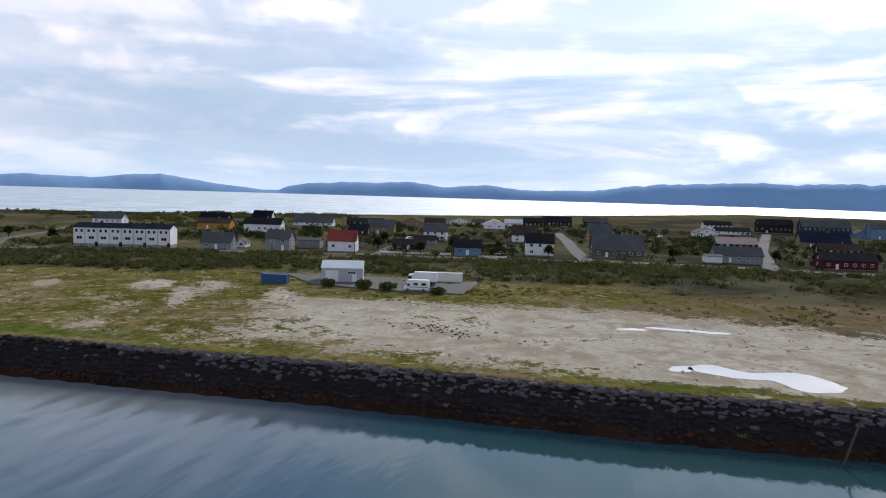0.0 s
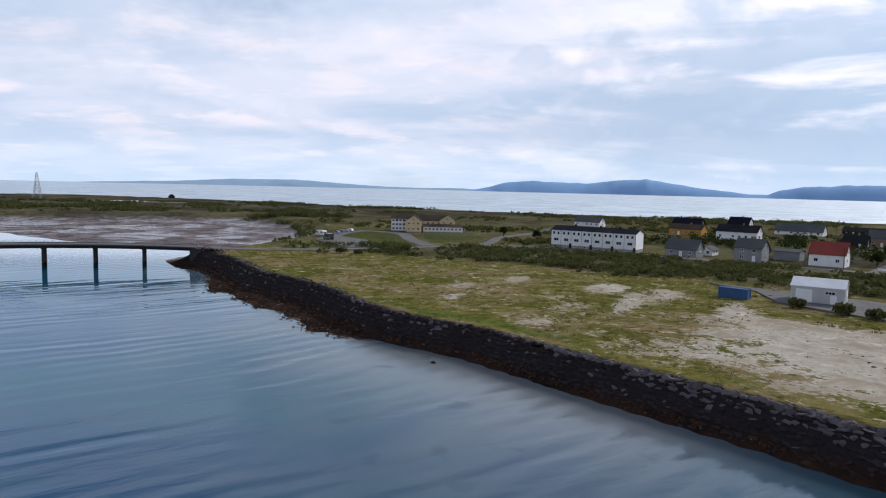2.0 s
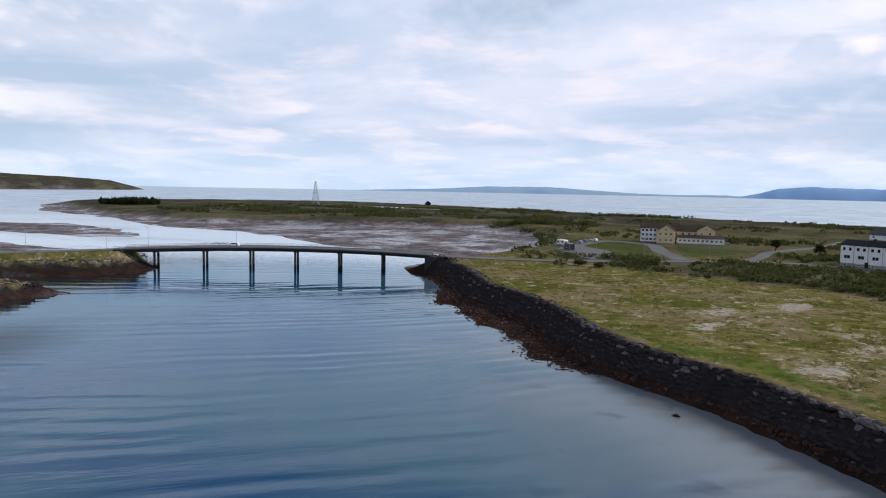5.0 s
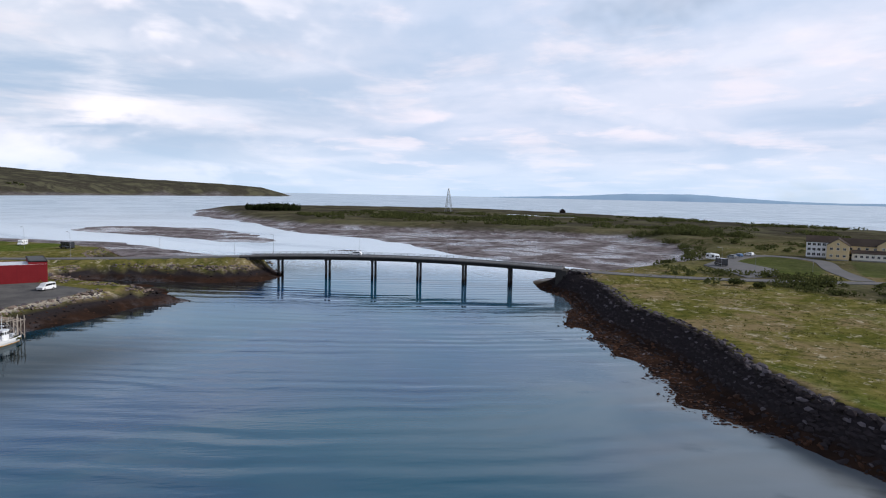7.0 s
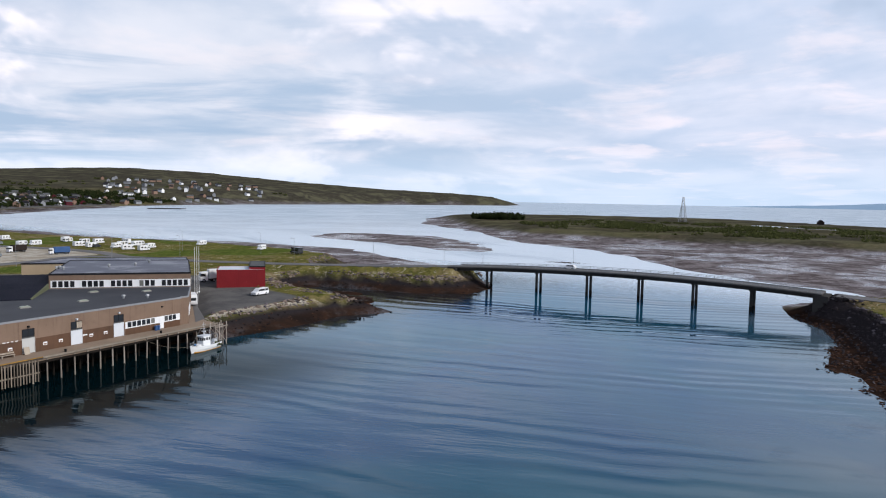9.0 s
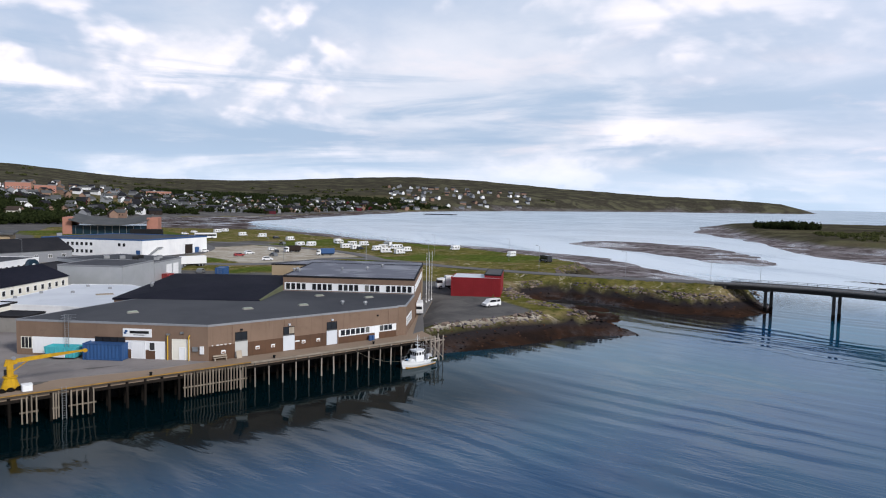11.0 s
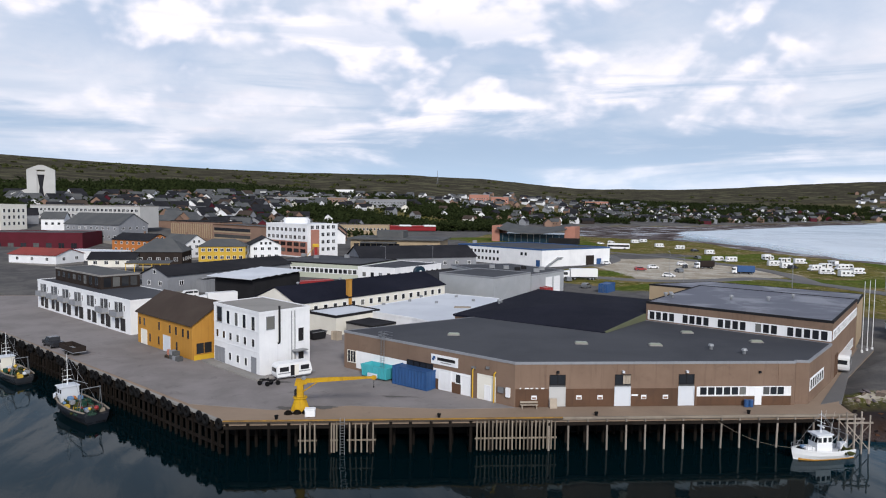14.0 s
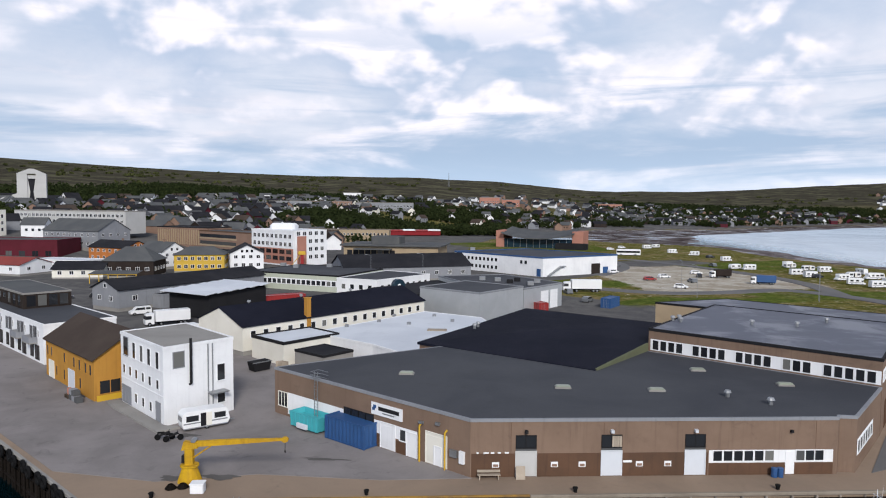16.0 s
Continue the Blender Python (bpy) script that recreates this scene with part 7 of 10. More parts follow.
ob, l, h = block("brick_office", "brown slatted office block", rect(-62.0, 392.0, -24, 36, 16), 7.0, 17.6, "brick_brown", "dark_roof", "black_paint", 0.3)
for k in range(22):
    part("fin", Geo().box(-0.18, 0.18, -0.5, 0.02, 2.0, 9.6), M["beige_wall"], ob).matrix_basis = on_wall(l[0], l[1], 1.2 + k * 1.6, 0)
house("town_house", "yellow wooden town house with a grey hipped roof", 3.5, 293.0, 5.0, 14, 17.5, 11, 6.2, 9.0, "yellow_paint", "slate_roof", front=7, back=5, gable=3, floors=2, hip=4.5, chimney=False)
house("town_house", "white gabled house with a dark roof", 16.0, 305.0, 5.0, 112, 18, 12, 6.4, 9.4, "white_paint", "dark_roof", front=5, back=5, gable=4, floors=2, attic=3, chimney=False)
house("town_house", "dark brown villa with a steep grey hipped roof", -12.0, 274.0, 4.9, 8, 16.5, 13, 5.4, 10.0, "dark_wood", "slate_roof", front=5, back=4, gable=4, floors=1, hip=5.2, chimney=False)
house("town_house", "white house with a grey gabled roof", -18.0, 306.0, 5.2, -30, 16, 11, 6.2, 9.6, "white_paint", "slate_roof", front=4, back=4, gable=3, floors=2, attic=2)
house("town_house", "orange wooden house with a dark roof", -44.0, 322.0, main(-44, 322), -22, 22, 12, 6.2, 8.8, "orange_paint", "dark_roof", front=6, back=5, gable=4, floors=2, attic=2)
house("grey_hall", "long grey gabled hall", 29.0, 222.5, 4.6, 62, 46, 10.5, 4.8, 6.9, "grey_paint", "dark_roof", front=6, back=5, gable=2, chimney=False, attic=1, category="hall")
block("lean_to", "grey lean-to along the hall", rect(30.5, 206.0, 62, 16, 5), 4.6, 7.6, "grey_paint", "dark_roof", "grey_paint", 0.1)

cn = thing("stage_canopy", "black-walled open hall with a white slatted roof", "hall", 36.5, 197.0, 4.4, -27)
part("wall", Geo().box(0, 13.5, 0, 0.3, 0, 5.0).box(0, 0.3, 0.3, 17, 0, 5.6).box(13.2, 13.5, 0.3, 17, 0, 5.6).box(0.3, 13.2, 16.7, 17, 0, 6.2), M["black_paint"], cn)
for k in range(6):
    y0 = -1.8 + k * 3.2
    part("roof_panel", Geo().add([(-1, y0, 5.5 + k * 0.12), (14.6, y0, 5.5 + k * 0.12), (14.6, y0 + 3.0, 5.85 + k * 0.12), (-1, y0 + 3.0, 5.85 + k * 0.12), (-1, y0, 5.62 + k * 0.12), (14.6, y0, 5.62 + k * 0.12), (14.6, y0 + 3.0, 5.97 + k * 0.12), (-1, y0 + 3.0, 5.97 + k * 0.12)], [(0, 3, 2, 1), (4, 5, 6, 7), (0, 1, 5, 4), (1, 2, 6, 5), (2, 3, 7, 6), (3, 0, 4, 7)]), M["pale_roof"], cn)
container(58.0, 212.0, 4.5, 35, 12, 2.5, 2.9, "car_red", "red steel container between the halls")
block("shop", "low white shop with a flat roof", rect(-62, 292, -10, 24, 10), 5.0, 8.4, "white_paint", "pale_roof", "white_paint", 0.15)
house("shop", "white shop with a red roof", -58.0, 276.0, 4.9, -14, 22, 13, 3.6, 5.6, "white_paint", "red_roof", front=3, back=0, gable=2, chimney=False, category="shop")
house("restaurant", "low dark-roofed restaurant with an open terrace", -26.0, 266.0, 4.8, 10, 16, 9, 3.2, 5.4, "cream_paint", "dark_roof", front=4, back=2, gable=2, chimney=False, category="restaurant")
pg = thing("pergola", "yellow timber pergola in front of the restaurant", "pergola", -14.5, 250.5, 4.7, 10)
for k in range(6):
    part("post", Geo().box(k * 2.8 - 0.1, k * 2.8 + 0.1, -0.1, 0.1, -0.4, 2.6), M["yellow_paint"], pg)
part("beam", Geo().box(-0.3, 14.3, -0.12, 0.12, 2.6, 2.85), M["yellow_paint"], pg)
part("roof", Geo().add([(-0.3, -0.4, 2.9), (14.3, -0.4, 2.9), (14.3, 6, 3.4), (-0.3, 6, 3.4), (-0.3, -0.4, 3.0), (14.3, -0.4, 3.0), (14.3, 6, 3.5), (-0.3, 6, 3.5)], [(0, 3, 2, 1), (4, 5, 6, 7), (0, 1, 5, 4), (1, 2, 6, 5), (2, 3, 7, 6), (3, 0, 4, 7)]), M["slate_roof"], pg)
mr, l, h = block("department_store", "wide dark red hall with a blue-grey roof", rect(-112, 312, 8, 44, 22), 6.5, 14.0, "maroon_paint", "slate_roof", "maroon_paint", 0.3)
window_row(mr, l, 0, 8, 1.0, 2.4, 2.2, 1.0, 2, 1, "maroon_paint")
house("town_hall", "large grey-green house with a broad slate roof", -76.0, 352.0, main(-76, 352), -18, 34, 18, 8.0, 13.0, "grey_paint", "slate_roof", front=9, back=6, gable=4, floors=2, chimney=False)
house("town_house", "salmon brick house with a grey hipped roof", -36.0, 402.0, main(-36, 402), -8, 34, 14, 7.0, 10.6, "salmon_wall", "slate_roof", front=11, back=8, gable=4, floors=2, hip=5, chimney=False)
bg, l, h = block("beige_office", "long beige office with a row of small windows", rect(-12, 492, 4, 56, 15), 5.0, 13.0, "beige_wall", "slate_roof", "beige_wall", 0.2)
window_row(bg, l, 0, 22, 4.6, 1.2, 1.4, 1.0)
ml = thing("round_shop", "low dark shopping hall with a raised lantern", "shop", 40, 372, 4.9, -6)
part("wall", Geo().box(0, 46, 0, 26, 0, 5.2), M["beige_wall"], ml)
part("roof", Geo().soft_box(-1.5, 47.5, -1.5, 27.5, 5.2, 6.0, 0.2), M["slate_roof"], ml)
part("lantern", Geo().soft_box(12, 26, 6, 18, 6.0, 9.6, 0.2), M["slate_roof"], ml)
part("canopy", Geo().box(6, 24, -4, 0, 3.6, 4.2), M["slate_roof"], ml)
for k in range(8):
    window(ml, on_wall((0, 0), (46, 0), 3 + k * 3.0, 0.6), 2.4, 2.6, 2, 1, "dark_wood")
rs = thing("red_pavilion", "low hall with red and white striped roof bands", "hall", 30, 600, 5.2, 8)
part("wall", Geo().box(0, 56, 0, 14, 0, 4.0), M["red_paint"], rs)
for k in range(4):
    part("roof_band", Geo().soft_box(-0.5 + k * 14.2, 13.4 + k * 14.2, -0.8, 14.8, 4.0 + 0.5 * (k % 2), 5.2 + 0.5 * (k % 2), 0.15), M["white_paint"] if k % 2 else M["car_red"], rs)
rs.scale = (0.72, 0.8, 0.8)
slide = thing("slide_tower", "red and yellow slide tower", "slide", 35.6, 313.5, 4.9, 25)
part("tower", Geo().soft_box(-1.2, 1.2, -1.2, 1.2, 0, 9.0, 0.1), M["car_red"], slide)
part("cap", Geo().soft_box(-2.6, 2.6, -1.7, 1.7, 9.0, 11.4, 0.6), M["crane_yellow"], slide)
slide.scale = (0.55, 0.55, 0.55)
part("chute", Geo().add([(-1.2, -0.7, 8.5), (-1.2, 0.7, 8.5), (-8, 0.7, 0.4), (-8, -0.7, 0.4), (-1.2, -0.7, 8.9), (-1.2, 0.7, 8.9), (-8, 0.7, 0.8), (-8, -0.7, 0.8)], [(0, 1, 2, 3), (7, 6, 5, 4), (0, 4, 5, 1), (1, 5, 6, 2), (2, 6, 7, 3), (3, 7, 4, 0)]), M["crane_yellow"], slide)

# church on the slope
cz = main(-196, 498) - 1
church = thing("church", "tall white concrete church tower with a stepped nave", "church", -200, 496, cz, 30)
part("tower", Geo().box(-6.6, -1.9, -5, 5, 0, 23).box(1.9, 6.6, -5, 5, 0, 23).add([(-1.9, -4.2, 0), (1.9, -4.2, 0), (1.9, 5, 0), (-1.9, 5, 0), (-1.9, -4.2, 22), (1.9, -4.2, 22), (1.9, 5, 22), (-1.9, 5, 22)], [(0, 3, 2, 1), (4, 5, 6, 7), (0, 1, 5, 4), (1, 2, 6, 5), (2, 3, 7, 6), (3, 0, 4, 7)]), M["pale_concrete"], church)
part("slit_window", Geo().add([(-1.7, -4.3, 20), (1.7, -4.3, 20), (0.7, -4.3, 12), (1.6, -4.3, 4), (-1.6, -4.3, 4), (-0.7, -4.3, 12), (-1.7, -4.1, 20), (1.7, -4.1, 20), (0.7, -4.1, 12), (1.6, -4.1, 4), (-1.6, -4.1, 4), (-0.7, -4.1, 12)], [(0, 5, 2, 1), (5, 4, 3, 2), (6, 7, 8, 11), (11, 8, 9, 10)]), M["dark_roof"], church)
part("tower_cap", Geo().loft([[(-6.7, -5.1, 23), (6.7, -5.1, 23), (6.7, 5.1, 23), (-6.7, 5.1, 23)], [(-1.2, -5.1, 26), (1.2, -5.1, 26), (1.2, 5.1, 26), (-1.2, 5.1, 26)]]), M["pale_concrete"], church)
part("nave", Geo().box(-14, -6.6, -3, 24, 0, 8).add([(-14, -3, 8), (-6.6, -3, 8), (-6.6, 24, 8), (-14, 24, 8), (-6.6, -3, 11), (-6.6, 24, 11)], [(0, 1, 4), (3, 5, 2), (0, 4, 5, 3), (1, 2, 5, 4)]), M["pale_concrete"], church)
church.matrix_basis = pose(-200, 496, cz, 0, 0, 30) @ Matrix.Diagonal((1.3, 1.0, 1.1, 1))
gb, l, h = block("school", "long grey four-storey school with rows of windows", rect(-152, 410, -16, 78, 14), main(-120, 410) - 1, main(-120, 410) + 10, "pale_concrete", "slate_roof", "concrete", 0.3)
for fl in range(3):
    window_row(gb, l, 0, 26, 1.8 + fl * 3.1, 1.8, 1.4, 1.0, 2)
cw = block("corner_block", "pale three-storey corner block", rect(-148, 352, -10, 22, 16), main(-140, 355), main(-140, 355) + 12, "cream_paint", "slate_roof", "cream_paint", 0.3)
for fl in range(3):
    window_row(cw[0], cw[1], 0, 7, 2.0 + fl * 3.2, 1.2, 1.6)
    window_row(cw[0], cw[1], 1, 5, 2.0 + fl * 3.2, 1.2, 1.6)
for x, y, a, L, W, H, wl_, rf_, lab in ((-122, 722, 18, 54, 18, 8, "grey_paint", "grey_roof", "long grey hall with a flat roof on the slope"), (-93, 803, 14, 50, 18, 8, "brick_brown", "grey_roof", "long brown hall with a flat grey roof"), (-48, 855, 10, 68, 20, 9, "grey_paint", "slate_roof", "long low grey hall with a slate roof"),
                                        (-149, 828, 18, 25, 12, 8, "white_paint", "slate_roof", "white long house on the slope"), (-103, 1042, 12, 26, 14, 9, "white_paint", "slate_roof", "white flat block above the town"),
                                        (92, 1236, 6, 34, 14, 12, "salmon_wall", "red_roof", "red-brown block above the houses"), (130, 1246, -4, 30, 14, 11, "salmon_wall", "red_roof", "red-brown block above the houses"), (321, 1424, -8, 45, 14, 9, "salmon_wall", "red_roof", "long red-brown hall behind the bay shore")):
    bl, l, h = block("hall", lab, rect(x, y, a, L, W), main(x + 20, y) - 1, main(x + 20, y) + H, wl_, rf_, "concrete", 0.3)
    for fl in range(2):
        window_row(bl, l, 0, int(L / 4), 2.0 + fl * 3.2, 2.0, 1.5, 1.0, 2)
mast = lattice_mast(5, 1800, main(5, 1800), 34, 1.6, "thin radio mast on the bare hill", "radio_mast")

# scattered town houses on flat ground and slope
BUILT = [(ob.location.x, ob.location.y) for ob in scene.objects if ob.parent is None and ob.get("category")]
BUILT += [(x, y) for x in range(-160, -70, 12) for y in (405, 395, 415)]
PALETTE = ["white_paint", "cream_paint", "grey_paint", "dark_wood", "brick_brown", "white_paint", "maroon_paint", "grey_paint", "white_paint", "grey_paint", "dark_wood", "brick_brown"]
ROOFS = ["dark_roof", "slate_roof", "slate_roof", "brown_roof", "dark_roof", "dark_roof"]
WORDS = {"white_paint": "white", "cream_paint": "cream", "grey_paint": "grey", "dark_wood": "dark brown", "brick_brown": "brown", "maroon_paint": "dark red", "ochre_paint": "ochre"}
ROOFWORDS = {"dark_roof": "black", "slate_roof": "grey", "brown_roof": "brown", "red_roof": "red"}


def far_house(x, y, z, angle, length, width, eave, ridge, wall, roof):
    """A small house seen from afar: walls with gables and a pitched roof, meshes shared."""
    key = ("far", length, width, eave, ridge, wall, roof)
    ob = thing("far_house", f"{WORDS[wall]} hillside house with a {ROOFWORDS[roof]} pitched roof", "house", x, y, z, angle, "hillside houses")
    if key not in MESHES:
        L, W = length / 2, width / 2
        g = Geo().add([(-L, -W, -2), (L, -W, -2), (L, W, -2), (-L, W, -2), (-L, -W, eave), (L, -W, eave), (L, W, eave), (-L, W, eave), (-L, 0, ridge), (L, 0, ridge)],
                      [(0, 3, 2, 1), (0, 1, 5, 4), (2, 3, 7, 6), (1, 2, 6, 9, 5), (3, 0, 4, 8, 7)])
        r = Geo()
        k = (ridge - eave) / W
        for s in (-1, 1):
            v = [(-L - 0.4, s * (W + 0.4), eave - k * 0.4), (L + 0.4, s * (W + 0.4), eave - k * 0.4), (L + 0.4, 0, ridge), (-L - 0.4, 0, ridge)]
            v = v + [(a, b, c + 0.2) for a, b, c in v]
            r.add(v, [(0, 3, 2, 1), (4, 5, 6, 7), (0, 1, 5, 4), (1, 2, 6, 5), (2, 3, 7, 6), (3, 0, 4, 7)])
        wn = Geo()
        for s in span(3, length, 1.0):
            for y0 in (-W, W):
                sg = -1 if y0 < 0 else 1
                wn.box(-L + s - 0.6, -L + s + 0.6, min(y0, y0 + 0.06 * sg), max(y0, y0 + 0.06 * sg), eave * 0.45, eave * 0.45 + 1.2)
        MESHES[key] = (g.mesh("wall"), r.mesh("roof"), wn.mesh("windows"))
    g, r, wn = MESHES[key]
    part("wall", g, M[wall], ob)
    part("roof", r, M[roof], ob)
    part("windows", wn, M["glass"], ob)["kind"] = "stuff"


def clear(x, y, gap):
    return all((x - a) ** 2 + (y - b) ** 2 > gap * gap for a, b in BUILT)


SHAPES = [(10, 8, 4.6, 8.0), (13, 8.5, 5.0, 8.4), (16, 9, 4.2, 7.2), (11, 8, 5.8, 9.0)]
made = 0
EXTRA = {"white": (Geo(), "white_paint"), "grey": (Geo(), "grey_paint"), "brown": (Geo(), "brick_brown"), "roof": (Geo(), "slate_roof"), "dark": (Geo(), "dark_roof")}
for yaw_lo, yaw_hi, r_lo, r_hi, count, gap in ((12, 34, 395, 640, 56, 17), (10, 31, 560, 900, 60, 20), (-9, 12, 735, 1010, 54, 17), (-28, -7, 985, 1260, 78, 15), (-36, -22, 1190, 1480, 46, 15), (-38, 16, 1000, 1520, 210, 13), (-40, -28, 1400, 2150, 75, 16), (14, 36, 420, 980, 110, 13)):
    k = 0
    for _ in range(5000):
        if k >= count:
            break
        a, r = radians(rng.uniform(yaw_lo, yaw_hi)), rng.uniform(r_lo, r_hi)
        x, y = 110 - r * math.sin(a), 40 + r * math.cos(a)
        limit = float(np.interp(math.degrees(a), [-8, 0, 4, 8, 13, 17.5, 22, 25, 36], [2200, 1330, 1170, 1060, 960, 860, 770, 710, 580]))
        if r > limit or not clear(x, y, gap) or inside_distance(np.array([x]), np.array([y]), MAINLAND)[0] < 22:
            continue
        if -70 < x < 135 and 600 < y < 745:
            continue
        BUILT.append((x, y))
        wl_, rf_ = rng.choice(PALETTE), rng.choice(ROOFS)
        turn = rng.choice((-20, 70, -35, 55, 10, 100)) + rng.uniform(-8, 8)
        shape = rng.choice(SHAPES)
        k += 1
        made += 1
        if made <= 290:
            far_house(x, y, main(x, y), turn, *shape, wl_, rf_)
            continue
        L, W, ev, rd = shape[0] / 2, shape[1] / 2, shape[2], shape[3]
        m = pose(x, y, main(x, y), 0, 0, turn)
        key = "white" if wl_ in ("white_paint", "cream_paint") else rng.choice(("grey", "brown"))
        v = [(-L, -W, -2), (L, -W, -2), (L, W, -2), (-L, W, -2), (-L, -W, ev), (L, -W, ev), (L, W, ev), (-L, W, ev), (-L, 0, rd), (L, 0, rd)]
        EXTRA[key][0].add([m @ Vector(p) for p in v], [(0, 1, 5, 4), (2, 3, 7, 6), (1, 2, 6, 9, 5), (3, 0, 4, 8, 7)])
        e, kk = 0.4, (rd - ev) / W * 0.4
        v = [(-L - e, -W - e, ev - kk), (L + e, -W - e, ev - kk), (L + e, 0, rd + 0.1), (-L - e, 0, rd + 0.1), (-L - e, W + e, ev - kk), (L + e, W + e, ev - kk)]
        EXTRA[rng.choice(("roof", "dark"))][0].add([m @ Vector(p) for p in v], [(0, 1, 2, 3), (3, 2, 5, 4)])
crowd = thing("far_houses", "many small distant houses spread over the hillside", "houses", 0, 0, 0, kind="stuff")
for key, (g, mt) in EXTRA.items():
    part("roofs" if key in ("roof", "dark") else "walls", g, M[mt], crowd)["kind"] = "stuff"

# ---- vehicles ----


def side_body(profile, width, taper=0.12, top=1.2):
    """A vehicle body from its side outline (x, z): full width below, drawn in above."""
    g = Geo()
    w = width / 2

    def ring(s, k):
        return [(x, s * (w - k * taper * max(0.0, min(1.0, (z - top * 0.6) / top))), z) for x, z in profile]
    n = len(profile)
    a, b, c, d = ring(-1, 1.3), ring(-1, 1), ring(1, 1), ring(1, 1.3)
    g.add(b + c, [(i, (i + 1) % n, n + (i + 1) % n, n + i) for i in range(n)] + [tuple(range(n))[::-1], tuple(range(n, 2 * n))])
    return g


def wheels(ob, xs, w, r):
    key = ("wheel", r)
    if key not in MESHES:
        MESHES[key] = (Geo().tube((0, -0.11, 0), (0, 0.11, 0), r, r, 14).mesh("wheel"), Geo().tube((0, -0.125, 0), (0, 0.125, 0), r * 0.55, r * 0.55, 10).mesh("rim"))
    t, m = MESHES[key]
    for x in xs:
        for s in (-1, 1):
            o = part("wheel", t, M["rubber"], ob)
            o.location = (x, s * (w / 2 - 0.1), r)
            part("rim", m, M["metal_grey"], o)


def vehicle(kind, x, y, z, angle, paint, label, category="car", group=""):
    ob = thing(kind, label, category, x, y, z, angle, group)

    def once(name, make, mat):
        key = (kind, name, mat)
        if key not in MESHES:
            MESHES[key] = make().mesh(name)
        return part(name, MESHES[key], M[mat], ob)
    if kind == "car":
        once("body", lambda: side_body([(-2.1, 0.3), (2.1, 0.3), (2.15, 0.7), (1.2, 0.95), (0.55, 1.45), (-1.5, 1.48), (-2.05, 0.95)], 1.75), paint)
        once("glazing", lambda: side_body([(-1.75, 0.98), (1.0, 0.98), (0.5, 1.38), (-1.42, 1.4)], 1.79), "glass")
        wheels(ob, (-1.3, 1.3), 1.75, 0.32)
    elif kind == "van":
        once("body", lambda: side_body([(-2.3, 0.35), (2.3, 0.35), (2.35, 0.9), (1.6, 1.15), (0.95, 1.85), (-2.2, 1.9), (-2.35, 0.9)], 1.85), paint)
        once("glazing", lambda: side_body([(-0.9, 1.2), (1.4, 1.2), (0.9, 1.7), (-0.9, 1.72)], 1.9), "glass")
        once("rear_glazing", lambda: side_body([(-2.1, 1.2), (-1.1, 1.2), (-1.1, 1.72), (-2.1, 1.72)], 1.9), "glass")
        wheels(ob, (-1.4, 1.45), 1.85, 0.34)
    elif kind == "motorhome":
        once("body", lambda: side_body([(-3.4, 0.45), (3.3, 0.45), (3.35, 1.0), (2.5, 1.35), (2.35, 2.1), (2.7, 2.4), (2.3, 2.95), (-3.35, 2.95), (-3.45, 1.0)], 2.25, 0.05, 2.0), paint)
        once("windscreen", lambda: side_body([(1.7, 1.3), (2.45, 1.38), (2.3, 2.0), (1.7, 2.0)], 2.29, 0.05, 2.0), "glass")
        once("glazing", lambda: Geo().box(-2.6, -1.4, -1.14, 1.14, 1.55, 2.2).box(-0.4, 0.7, -1.14, 1.14, 1.55, 2.2), "glass")
        once("stripe", lambda: Geo().box(-3.2, 1.6, -1.145, 1.145, 1.0, 1.18), "grey_paint")
        wheels(ob, (-1.9, 2.2), 2.25, 0.36)
    elif kind == "caravan":
        once("body", lambda: side_body([(-3.0, 0.45), (2.9, 0.45), (3.2, 1.0), (2.9, 2.3), (2.6, 2.6), (-2.6, 2.65), (-3.1, 2.2), (-3.15, 0.9)], 2.3, 0.05, 2.0), paint)
        once("window", lambda: Geo().box(-2.6, -1.0, -1.17, 1.17, 1.3, 2.05), "glass")
        once("stripe", lambda: Geo().box(-2.95, 2.85, -1.165, 1.165, 0.95, 1.12), "grey_paint")
        once("window_pane", lambda: Geo().box(1.1, 2.6, -1.17, 1.17, 1.3, 2.05), "glass")
        once("end_window", lambda: Geo().box(-3.16, -3.02, -0.85, 0.85, 1.3, 1.95), "glass")
        once("door", lambda: Geo().box(0.0, 0.75, -1.175, -1.1, 0.5, 2.25), "cream_paint")
        once("doorway", lambda: Geo().box(-0.72, -0.02, -1.18, -1.1, 0.5, 2.25), "black_paint")
        once("drawbar", lambda: Geo().box(3.0, 4.2, -0.06, 0.06, 0.4, 0.52), "metal_grey")
        once("skirt", lambda: Geo().box(-2.9, 2.9, -1.12, 1.12, 0.3, 0.46), "grey_paint")
        wheels(ob, (0.1,), 2.2, 0.33)
    elif kind == "truck":
        once("cab", lambda: side_body([(3.6, 0.5), (5.8, 0.5), (5.85, 1.6), (5.5, 2.9), (3.6, 3.1)], 2.4, 0.06, 2.4), "car_white")
        once("windscreen", lambda: side_body([(4.3, 1.75), (5.86, 1.75), (5.6, 2.6), (4.3, 2.6)], 2.44, 0.06, 2.4), "glass")
        once("cargo_box", lambda: Geo().soft_box(-5.6, 3.3, -1.25, 1.25, 1.05, 3.7, 0.06), paint)
        once("chassis", lambda: Geo().box(-5.4, 5.4, -0.5, 0.5, 0.6, 1.05), "black_paint")
        wheels(ob, (-4.2, -3.1, 1.9, 4.8), 2.4, 0.5)
    elif kind == "bus":
        once("body", lambda: Geo().soft_box(-6, 6, -1.25, 1.25, 0.4, 3.3, 0.15), paint)
